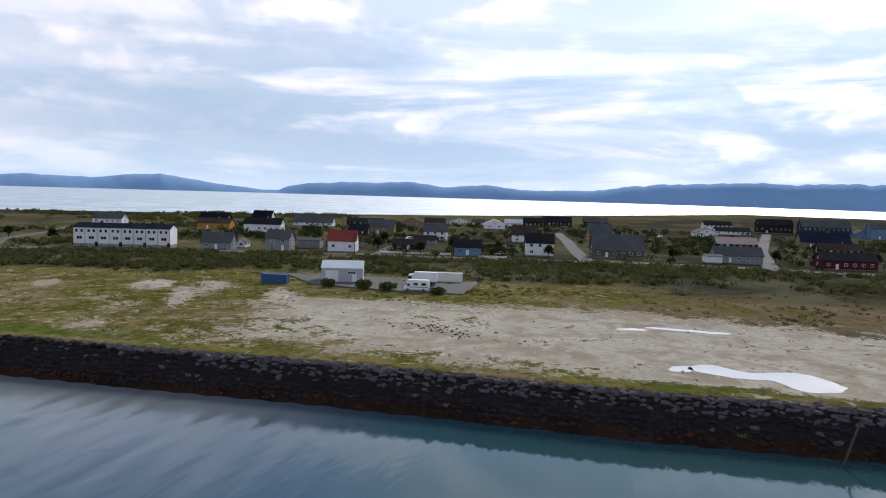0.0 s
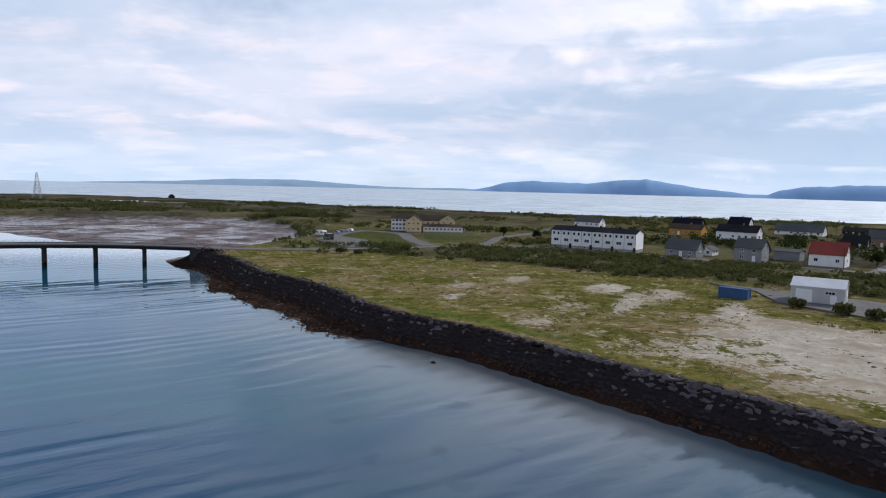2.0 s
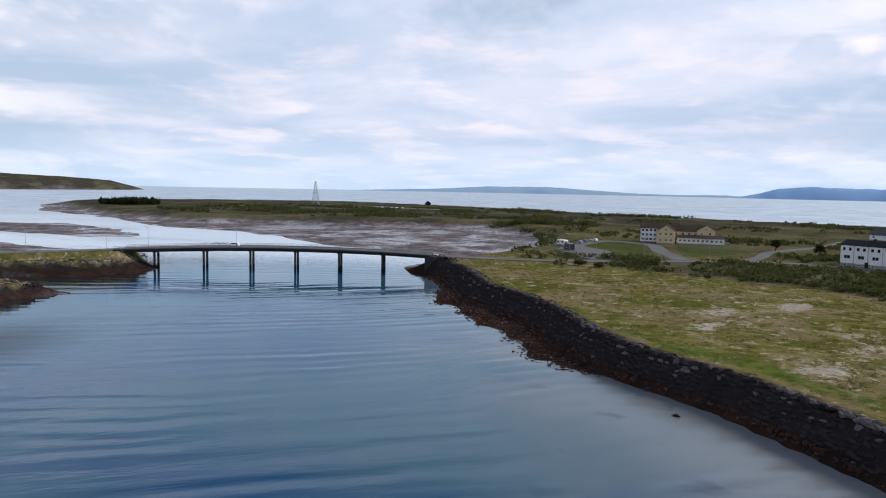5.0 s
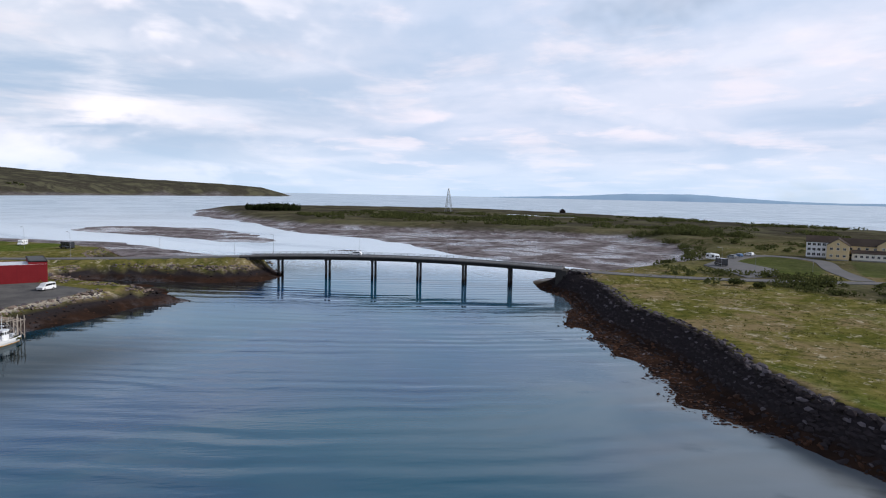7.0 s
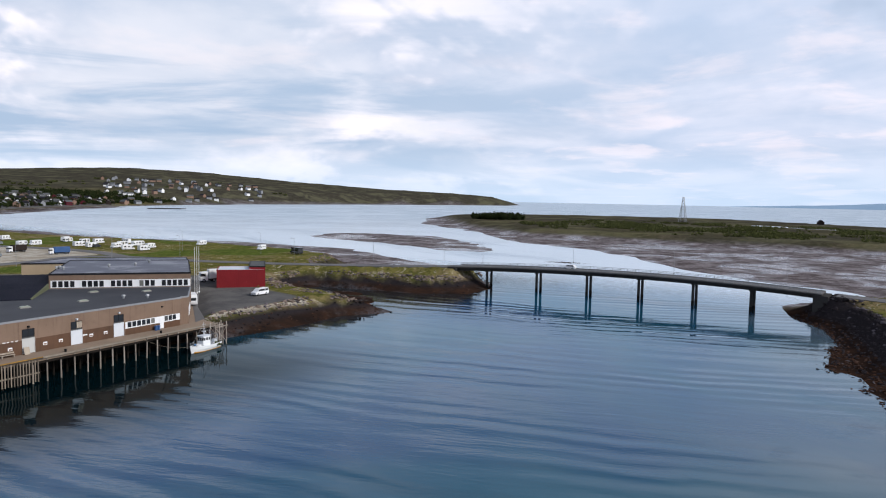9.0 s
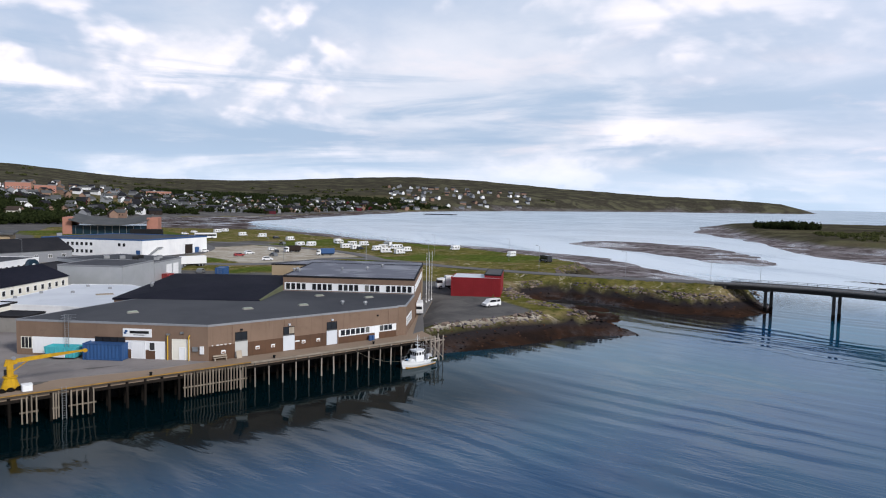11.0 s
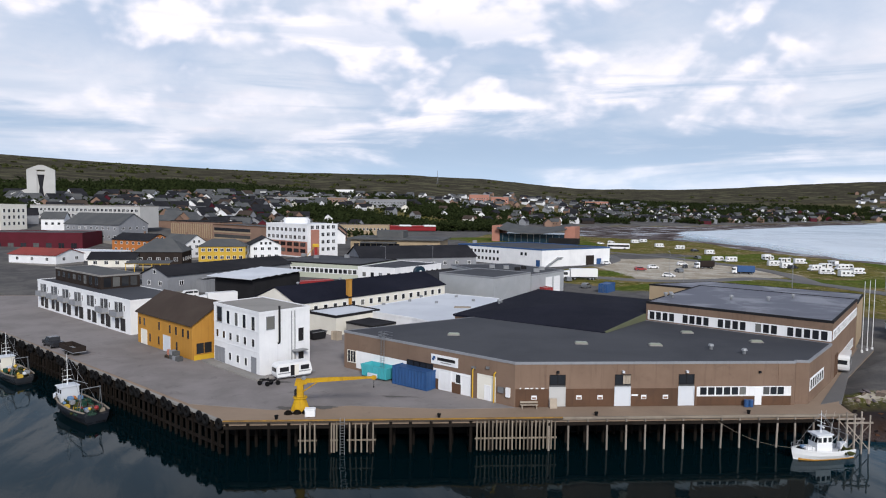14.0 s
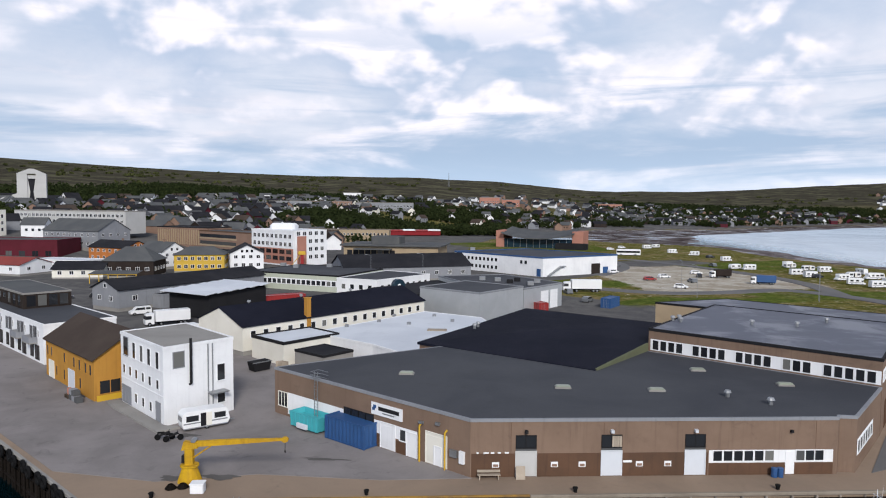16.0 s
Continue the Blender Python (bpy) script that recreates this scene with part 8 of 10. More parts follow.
        once("glazing", lambda: Geo().box(-5.6, 5.8, -1.27, 1.27, 1.5, 2.5), "glass")
        wheels(ob, (-3.4, 3.8), 2.5, 0.5)
    elif kind == "pickup":
        once("body", lambda: side_body([(-2.5, 0.4), (2.5, 0.4), (2.55, 0.95), (1.3, 1.15), (0.7, 1.75), (-0.8, 1.75), (-0.9, 1.1), (-2.55, 1.1)], 1.85), paint)
        once("glazing", lambda: side_body([(-0.7, 1.2), (1.15, 1.2), (0.65, 1.66), (-0.7, 1.66)], 1.89), "glass")
        wheels(ob, (-1.6, 1.6), 1.85, 0.38)
    return ob


def mv(kind, x, y, angle, paint, label, category="car", group="", lift=0.0):
    return vehicle(kind, x, y, max(main(x, y), 4.0 if inside_distance(np.array([float(x)]), np.array([float(y)]), QUAY)[0] > 0 else 0) + lift, angle, paint, label, category, group)


mv("van", 181.5, 132.4, 185, "car_white", "white van parked on the asphalt yard", "van")
cv = mv("caravan", 77.0, 120.0, 39, "car_white", "white caravan with dark windows beside the white building", "caravan", lift=0.03)
cv.matrix_basis = cv.matrix_basis @ Matrix.Diagonal((0.86, 0.86, 0.86, 1))
mv("caravan", 161.0, 132.6, 60, "car_white", "pale grey caravan beside the office block", "caravan", lift=0.03)
mv("pickup", 31.2, 136.6, 141, "car_dark", "black pickup truck on the quay", "pickup", lift=0.03)
trailer = thing("trailer", "grey cage trailer behind the pickup", "trailer", 37.6, 131.6, 4.03, 141)
part("bed", Geo().box(-2.8, 2.8, -1.0, 1.0, 0.55, 0.7), M["grey_paint"], trailer)
for sx in (-1, 1):
    part("side", Geo().box(-2.8, 2.8, sx * 1.0 - 0.04, sx * 1.0 + 0.04, 0.7, 1.5), M["dark_wood"], trailer)
    part("end", Geo().box(sx * 2.8 - 0.04, sx * 2.8 + 0.04, -1.0, 1.0, 0.7, 1.5), M["dark_wood"], trailer)
wheels(trailer, (-0.4, 0.5), 2.0, 0.33)
CAMPERS = [(204.5, 468, 20), (212, 478.6, 200), (209.8, 429.7, 10), (216.6, 413.3, 160), (220.9, 376.4, 20), (210.2, 333.6, 200), (214.5, 330, 190), (238.5, 350.6, 30), (225.9, 312.6, 10), (238.2, 331.2, 15), (227, 303.3, 10), (242, 325.1, 5), (233.2, 293.8, 200), (242.6, 304.8, 10), (246, 299, 190),
           (231.7, 281.2, 350), (234.5, 273.5, 10), (249.5, 302.5, 350), (243.8, 283.2, 15), (271.9, 284.6, 190), (274.7, 243.1, 200), (236.8, 345, 20), (252, 318, 100)]
for k, (x, y, a) in enumerate(CAMPERS):
    kind = "caravan" if k % 4 == 1 else "motorhome"
    cp = mv(kind, x, y, a, "car_white", "white %s parked on the grass by the bay" % kind, kind, "parked campers")
    cp.matrix_basis = cp.matrix_basis @ Matrix.Diagonal((0.78, 0.8, 0.8, 1))
mv("motorhome", 270.6, 215.3, 80, "car_dark", "dark van with a white top parked on the grass", "van")
mv("bus", 181.7, 407.4, 172, "car_white", "white bus parked at the edge of the gravel", "bus")
for x, y, a, p, w in ((165.4, 286.1, 10, "car_red", "dark red"), (172.3, 294.8, 15, "car_white", "white"), (169.6, 262.4, 340, "car_white", "white"), (185.9, 299.4, 80, "car_dark", "black"), (188.3, 311.2, 0, "car_white", "white"), (163.3, 339.6, 20, "car_grey", "grey"), (157, 310.3, 30, "car_white", "white"), (136.2, 228.5, 60, "car_grey", "silver"),
                      (228.8, 302.5, 20, "car_dark", "black"), (220.1, 397.7, 20, "car_dark", "dark"), (-2.9, 219.4, 30, "car_dark", "black"), (4.5, 222.5, 30, "car_dark", "dark"), (190, 471, 10, "car_white", "white"), (180.1, 452.4, 10, "car_white", "white"), (118.4, 216.1, 120, "car_white", "white"), (74, 306, 15, "car_white", "white"), (188, 155.0, 40, "car_dark", "dark"),
                      (-49.5, 305.8, 70, "car_white", "white"), (133, 246, 100, "car_grey", "grey"), (178, 280, 100, "car_grey", "grey"), (205, 345, 100, "car_grey", "grey")):
    mv("car", x, y, a, p, w + " car parked in the town", "car", "parked cars")
for tk in (mv("truck", 193.4, 299.1, 190, "dark_wood", "truck with a dark load bed on the gravel", "truck"), mv("truck", 200.5, 278, 170, "container_blue", "white truck with a blue box on the gravel", "truck")):
    tk.matrix_basis = tk.matrix_basis @ Matrix.Diagonal((0.66, 0.86, 0.82, 1))
mv("truck", 137.6, 250.5, 185, "car_white", "white box truck beside the grass", "truck")
mv("truck", 192.0, 163.5, 160, "car_white", "long white truck behind the red hall", "truck")
mv("van", 29.5, 197.0, 222, "car_white", "white delivery van behind the apartments", "van")
tk = mv("truck", 41.5, 185.5, 218, "car_white", "white box truck parked behind the ochre house", "truck")
tk.matrix_basis = tk.matrix_basis @ Matrix.Diagonal((0.8, 0.95, 0.85, 1))
mv("truck", 50.0, 168.0, 230, "car_white", "white box truck by the long hall", "truck")
mv("van", 18.3, 292.0, 30, "car_white", "white van in front of a gabled house", "van")
container(140.6, 219.7, 4.5, 60, 6.1, 2.5, 2.6, "container_blue", "blue container beside the grey car")
container(121.5, 211.0, 4.5, 120, 6.1, 2.5, 2.4, "car_red", "red and white container by the workshop")


def iv(kind, x, y, angle, paint, label, category, group=""):
    return vehicle(kind, x, y, max(isl(x, y), 5.3 if kind != "car" or x > 300 else 0), angle, paint, label, category, group)


iv("motorhome", 326, -41, 20, "car_dark", "dark blue camper van at the island car park", "van")
iv("caravan", 352, -40, 30, "car_white", "white caravan at the island car park", "caravan")
for x, y, a, p, w in ((366, -49, 40, "car_grey", "grey"), (375, -52.5, 40, "car_blue", "blue"), (384, -58, 50, "car_white", "white"), (380, -122, 80, "car_grey", "grey")):
    iv("car", x, y, a, p, w + " car parked at the guest house", "car", "guest house cars")
tk = iv("truck", 121.0, -152.9, 34, "car_white", "white box truck parked on the asphalt yard", "truck")
tk.matrix_basis = tk.matrix_basis @ Matrix.Diagonal((0.72, 1, 1, 1))
iv("motorhome", 114.9, -142.5, 34, "car_white", "white motorhome parked on the asphalt yard", "motorhome")
container(120.5, -165.2, 5.32, 30, 7.0, 2.5, 2.6, "cream_paint", "cream site cabin at the end of the yard")
for x, y, a, p, w in ((83, -325, 30, "car_white", "white"), (162, -258, 30, "car_white", "white"), (170, -480, 60, "car_white", "white"), (248, -300, 70, "car_white", "white"), (118, -285, 60, "car_grey", "grey"), (205, -245, 60, "car_white", "white")):
    iv("car", x, y, a, p, w + " car parked by an island house", "car", "island cars")
car_on_bridge = vehicle("car", bridge_x(86) + 1.6, 86, bridge_z(86) + 0.06, 95, "car_white", "white car crossing the bridge", "car")

# motorcycle pair by the white building
M["hull_blue"] = plain("hull_blue", (0.008, 0.01, 0.016), (0.014, 0.016, 0.02), 1.0, 0.45, 0.05, grime=0.4)
mc = thing("motorcycle", "black motorcycle beside the caravan", "motorcycle", 74.6, 115.2, 4.03, 15)
part("frame", Geo().tube((-0.6, 0, 0.5), (0.5, 0, 0.85), 0.12, 0.16, 8).tube((0.5, 0, 0.85), (0.75, 0, 0.35), 0.05, 0.05, 6).tube((0.45, -0.35, 1.05), (0.45, 0.35, 1.05), 0.03, 0.03, 6), M["black_paint"], mc)
part("seat", Geo().soft_box(-0.8, 0.0, -0.16, 0.16, 0.75, 0.9, 0.06), M["rubber"], mc)
for x in (-0.75, 0.75):
    part("wheel", Geo().tube((x, -0.07, 0.33), (x, 0.07, 0.33), 0.33, 0.33, 14), M["rubber"], mc)
copy_thing(mc, pose(75.7, 114.9, 4.03, 0, 0, 35))

# ---- quayside things ----
container(95.2, 116.7, 4.03, -36, 6.1, 2.45, 2.6, "container_blue", "blue ribbed steel container by the warehouse wall")
cy_ = thing("fish_tub", "turquoise steel waste container beside the blue one", "container", 89.6, 120.4, 4.03, -36)
part("body", Geo().loft([[(-2.3, -1.05, 0.25), (2.3, -1.05, 0.25), (2.3, 1.05, 0.25), (-2.3, 1.05, 0.25)], [(-2.6, -1.15, 1.9), (2.6, -1.15, 1.9), (2.6, 1.15, 1.9), (-2.6, 1.15, 1.9)], [(-2.45, -1.0, 1.9), (2.45, -1.0, 1.9), (2.45, 1.0, 1.9), (-2.45, 1.0, 1.9)], [(-2.3, -0.95, 1.3), (2.3, -0.95, 1.3), (2.3, 0.95, 1.3), (-2.3, 0.95, 1.3)]]), M["cyan_paint"], cy_)
for k in range(7):
    part("rib", Geo().box(-2.2 + k * 0.73 - 0.05, -2.2 + k * 0.73 + 0.05, -1.2, -1.0, 0.3, 1.85), M["cyan_paint"], cy_)
part("sheet", Geo().soft_box(-0.9, 0.9, -1.5, -1.2, 0.35, 0.9, 0.05), M["pale_roof"], cy_)

cr = thing("quay_crane", "yellow hydraulic quay crane with a long boom", "crane", 82.2, 104.6, 4.0, 5)
part("base", Geo().loft([[(1.25 * math.cos(a), 1.25 * math.sin(a), 0.0) for a in np.linspace(0, 2 * math.pi, 12, endpoint=False)], [(1.2 * math.cos(a), 1.2 * math.sin(a), 0.25) for a in np.linspace(0, 2 * math.pi, 12, endpoint=False)], [(0.72 * math.cos(a), 0.72 * math.sin(a), 2.1) for a in np.linspace(0, 2 * math.pi, 12, endpoint=False)]]), M["crane_paint"], cr)
part("turntable", Geo().tube((0, 0, 2.1), (0, 0, 2.35), 0.95, 0.95, 16), M["crane_paint"], cr)
part("column", Geo().soft_box(-0.42, 0.42, -0.4, 0.4, 2.35, 4.7, 0.08), M["crane_paint"], cr)
part("head", Geo().add([(-0.75, -0.35, 4.3), (0.9, -0.35, 4.6), (0.9, -0.35, 5.3), (-0.5, -0.35, 5.5), (-0.75, 0.35, 4.3), (0.9, 0.35, 4.6), (0.9, 0.35, 5.3), (-0.5, 0.35, 5.5)], [(0, 1, 2, 3), (7, 6, 5, 4), (0, 4, 5, 1), (1, 5, 6, 2), (2, 6, 7, 3), (3, 7, 4, 0)]), M["crane_paint"], cr)
part("boom", Geo().loft([[(0.3, -0.26, 4.75), (0.3, 0.26, 4.75), (0.3, 0.26, 5.45), (0.3, -0.26, 5.45)], [(4.0, -0.22, 5.05), (4.0, 0.22, 5.05), (4.0, 0.22, 5.75), (4.0, -0.22, 5.75)], [(9.6, -0.15, 5.6), (9.6, 0.15, 5.6), (9.6, 0.15, 5.92), (9.6, -0.15, 5.92)]]), M["crane_paint"], cr)
part("boom_tip", Geo().tube((9.7, -0.22, 5.72), (9.7, 0.22, 5.72), 0.36, 0.36, 12), M["crane_paint"], cr)
part("hook_wire", Geo().tube((9.7, 0, 5.6), (9.7, 0, 4.2), 0.03, 0.03, 5).tube((9.7, 0, 4.2), (9.7, 0, 3.9), 0.09, 0.05, 6), M["rubber"], cr)
part("cylinder", Geo().tube((0.35, 0, 3.2), (2.3, 0, 4.95), 0.11, 0.08, 8), M["crane_paint"], cr)
part("winch", Geo().tube((0.5, -0.4, 5.65), (0.5, 0.4, 5.65), 0.28, 0.28, 12), M["metal_grey"], cr)
part("control_box", Geo().soft_box(-0.75, -0.42, -0.3, 0.3, 2.6, 3.6, 0.05), M["black_paint"], cr)
for k in range(5):
    part("rung", Geo().box(-0.25, 0.25, -0.98 + k * 0.07, -0.93 + k * 0.07, 0.4 + k * 0.35, 0.45 + k * 0.35), M["metal_grey"], cr)
cr.matrix_basis = pose(82.2, 104.4, 4.0, 0, 0, 5) @ Matrix.Diagonal((0.92, 0.8, 0.7, 1))
tub = thing("ice_box", "white plastic fish tub at the quay edge", "tub", 84.0, 102.0, 4.0, 8)
part("body", Geo().soft_box(-0.6, 0.6, -0.5, 0.5, 0.05, 0.85, 0.1), M["white_paint"], tub)
part("lid", Geo().soft_box(-0.64, 0.64, -0.54, 0.54, 0.85, 0.95, 0.04), M["white_paint"], tub)
for k in range(3):
    net = thing("rope_heap", "dark heap of rope and netting by the crane", "rope", 81.2 + k * 1.0, 102.6 + 0.3 * k, 4.0, 40 * k)
    g = Geo()
    for q in range(6):
        rr = 0.5 - q * 0.05
        pts = [(rr * math.cos(a), rr * math.sin(a), 0.05 + q * 0.06) for a in np.linspace(0, 2 * math.pi, 13)]
        for p0, p1 in zip(pts[:-1], pts[1:]):
            g.tube(p0, p1, 0.05, 0.05, 5)
    part("coil", g, M["dark_timber"], net)
for k, (s, mt) in enumerate(((29.6, "container_blue"), (30.2, "container_blue"))):
    bb_ = thing("drum", "blue plastic drum against the warehouse wall", "drum", 108.4 + s * 0.994, 107.1 + s * 0.11, 4.0, 0, "drums")
    part("body", Geo().tube((0, 0, 0), (0, 0, 0.85), 0.29, 0.29, 14), M[mt], bb_)
    part("rim", Geo().tube((0, 0, 0.82), (0, 0, 0.88), 0.31, 0.31, 14), M[mt], bb_)
bench = thing("bench", "weathered wooden bench against the warehouse wall", "bench", 110.2, 107.3, 4.0, 6.4)
part("seat", Geo().box(-1.1, 1.1, -0.22, 0.22, 0.42, 0.48), M["pale_timber"], bench)
part("backrest", Geo().box(-1.1, 1.1, 0.2, 0.25, 0.6, 0.85), M["pale_timber"], bench)
for sx in (-0.9, 0.9):
    part("leg", Geo().box(sx - 0.05, sx + 0.05, -0.2, 0.2, 0, 0.42), M["pale_timber"], bench)
board_ = thing("board", "pale chipboard leaning by a loading door", "board", 113.2, 107.75, 4.0, 6.4)
part("panel", Geo().add([(-0.45, -0.3, 0), (0.45, -0.3, 0), (0.45, 0.0, 1.2), (-0.45, 0.0, 1.2), (-0.45, -0.26, 0), (0.45, -0.26, 0), (0.45, 0.04, 1.2), (-0.45, 0.04, 1.2)], [(0, 1, 2, 3), (7, 6, 5, 4), (0, 4, 5, 1), (1, 5, 6, 2), (2, 6, 7, 3), (3, 7, 4, 0)]), M["pale_timber"], board_)

# red hall by the yard
rp = rect(183.0, 152.6, -40.5, 13.2, 10.5)
rh, l, h = block("red_hall", "red timber hall with a pale sheet-metal roof", rp, 4.0, 9.0, "red_paint", "pale_roof", "red_paint", 0.1)
block("red_hall_annex", "taller red end wall behind the hall", rect(193.6, 144.6, 49.5, 14, 4.5)[:1] + [(204.0, 157.0), (200.6, 159.9), (190.6, 148.0)][:3], 4.0, 9.9, "red_paint", "slate_roof", "black_paint", 0.1)
for k in range(22):
    part("cladding_batten", Geo().box(-0.03, 0.03, -0.035, 0.0, 0.0, 4.75), M["red_paint"], rh).matrix_basis = on_wall(l[0], l[1], 0.4 + k * 0.59, 0)

# ---- boats ----


def fishing_boat(x, y, angle, length, hull, cabin, label, aft=0.1, house_at=(-0.15, 0.16), gear=0, boot="ochre_paint"):
    """A fishing boat, bow along its own x: hollow bulwarks round a deck, wheelhouse with windows, mast, gantry and gear."""
    ob = thing("fishing_boat", label, "boat", x, y, 0, angle)
    r = random.Random(int(length * 10))
    L, W = length / 2, length * 0.165
    rings, n = [], 16
    deck = length * 0.09

    def shape(t):
        w = W * (1 - max(0, (t - 0.5) / 0.5) ** 2.4) * (0.8 + 0.2 * min(1, t * 4))
        return max(w, 0.03), length * (0.125 + 0.11 * max(0, t - 0.4) ** 1.6 + 0.02 * max(0, 0.3 - t))
    for k in range(n + 1):
        t = k / n
        xx = -L + length * t
        w, sheer = shape(t)
        wi, rake = max(w - 0.12, 0.012), length * 0.05 * max(0, t - 0.6)
        rings.append([(xx - rake * 3, 0, -0.7), (xx - rake * 2, w * 0.7, 0.0), (xx - rake * 0.6, w * 0.95, sheer * 0.55), (xx, w, sheer), (xx, wi, sheer), (xx - rake * 0.6, wi, min(deck, sheer - 0.1)),
                      (xx - rake * 0.6, -wi, min(deck, sheer - 0.1)), (xx, -wi, sheer), (xx, -w, sheer), (xx - rake * 0.6, -w * 0.95, sheer * 0.55), (xx - rake * 2, -w * 0.7, 0.0)])
    part("hull", Geo().loft(rings), M[hull], ob)
    band = Geo().loft([[(q[1][0], s * (q[1][1] + 0.06), z) for s, z in ((-1, 0.3), (-1, -0.2), (1, -0.2), (1, 0.3))] for q in rings[:-1]])
    part("boot_stripe", band, M[boot], ob, "stained band at the waterline")
    for i, s in ((3, 1), (8, -1)):
        part("gunwale", Geo().loft([[(q[i][0], q[i][1] + s * u, q[i][2] + v) for u, v in ((-0.14, -0.03), (0.06, -0.03), (0.06, 0.1), (-0.14, 0.1))] for q in rings]), M["pale_timber" if hull != "car_white" else "car_white"], ob)
    x0, x1, hw = length * house_at[0], length * house_at[1], W * 0.58
    z0, z1 = deck, deck + 2.15
    wh = part("wheelhouse", Geo().loft([[(x0, -hw, z0), (x1, -hw, z0), (x1, hw, z0), (x0, hw, z0)], [(x0, -hw, z1 - 0.9), (x1, -hw, z1 - 0.9), (x1, hw, z1 - 0.9), (x0, hw, z1 - 0.9)], [(x0, -hw * 0.94, z1), (x1 - 0.25, -hw * 0.94, z1), (x1 - 0.25, hw * 0.94, z1), (x0, hw * 0.94, z1)]]), M[cabin], ob)
    part("wheelhouse_roof", Geo().soft_box(x0 - 0.15, x1 + 0.1, -hw - 0.1, hw + 0.1, z1, z1 + 0.14, 0.05), M["pale_roof"], wh)
    m = 3
    for s in (-1, 1):
        for k in range(m):
            c = x0 + (x1 - x0) * (k + 0.5) / m
            d = (x1 - x0) / m * 0.36
            part("window", Geo().box(c - d, c + d - 0.05, s * hw * 0.98 - 0.03, s * hw * 0.98 + 0.03, z1 - 0.82, z1 - 0.28), M["glass"], wh)
    for k in range(3):
        c = -hw + 2 * hw * (k + 0.5) / 3
        part("window", Geo().add([(x1 + 0.02, c - hw * 0.27, z1 - 0.85), (x1 + 0.02, c + hw * 0.27, z1 - 0.85), (x1 - 0.17, c + hw * 0.27, z1 - 0.25), (x1 - 0.17, c - hw * 0.27, z1 - 0.25), (x1 - 0.2, c, z1 - 0.5)], [(0, 1, 2, 3), (0, 4, 1), (1, 4, 2), (2, 4, 3), (3, 4, 0)]), M["glass"], wh)
    part("trunk_cabin", Geo().soft_box(x1, x1 + length * 0.16, -hw * 0.8, hw * 0.8, deck, deck + 0.75, 0.15), M[cabin], ob)
    mx = (x0 + x1) / 2
    top = z1 + length * 0.36
    part("mast", Geo().tube((mx, 0, z1), (mx, 0, top), 0.07, 0.03, 6).tube((mx, -0.7, z1 + 1.4), (mx, 0.7, z1 + 1.4), 0.03, 0.03, 5).tube((mx, -0.45, z1 + 2.2), (mx, 0.45, z1 + 2.2), 0.025, 0.025, 5), M["car_white"], ob)
    part("radar", Geo().soft_box(mx - 0.12, mx + 0.12, -0.5, 0.5, z1 + 0.8, z1 + 0.95, 0.03).tube((mx, 0, z1), (mx, 0, z1 + 0.8), 0.09, 0.09, 6), M["car_white"], wh)
    for s in (-1, 1):
        part("stay", Geo().tube((mx, 0, top - 0.2), (-L * 0.85, s * W * 0.55, deck + 0.4), 0.018, 0.018, 4), M["metal_grey"], ob)
        part("whip_aerial", Geo().tube((x0 + 0.2, s * hw * 0.8, z1), (x0 - 0.2, s * hw * 0.9, z1 + 2.8), 0.02, 0.008, 4), M["car_white"], ob)
    part("forestay", Geo().tube((mx, 0, top - 0.2), (L * 0.93, 0, shape(0.95)[1]), 0.018, 0.018, 4), M["metal_grey"], ob)
    gx, gz = -L * 0.72, deck + length * 0.27
    for s in (-1, 1):
        part("gantry_leg", Geo().tube((gx, s * W * 0.72, deck), (gx - 0.15, s * W * 0.55, gz), 0.06, 0.06, 6), M["metal_grey"], ob)
        part("gantry_brace", Geo().tube((gx + 1.2, s * W * 0.72, deck), (gx - 0.1, s * W * 0.56, gz - 0.5), 0.04, 0.04, 5), M["metal_grey"], ob)
    part("gantry_beam", Geo().tube((gx - 0.15, -W * 0.6, gz), (gx - 0.15, W * 0.6, gz), 0.07, 0.07, 6), M["metal_grey"], ob)
    part("boom", Geo().tube((mx - 0.1, 0, z1 + 1.0), (gx + 0.4, 0.2, gz + 0.5), 0.05, 0.035, 6), M["metal_grey"], ob)
    rail = Geo()
    prev = None
    for k in range(11, 17):
        for i in (3, 8):
            p = rings[k][i]
            rail.tube(p, (p[0], p[1], p[2] + 0.65), 0.02, 0.02, 4)
            if prev and k > 11:
                q = rings[k - 1][i]
                rail.tube((q[0], q[1], q[2] + 0.65), (p[0], p[1], p[2] + 0.65), 0.02, 0.02, 4)
        prev = True
    part("pulpit_rail", rail, M["metal_grey"], ob)
    part("winch", Geo().tube((x1 + length * 0.2, -0.45, deck + 0.4), (x1 + length * 0.2, 0.45, deck + 0.4), 0.25, 0.25, 10), M["rubber"], ob)
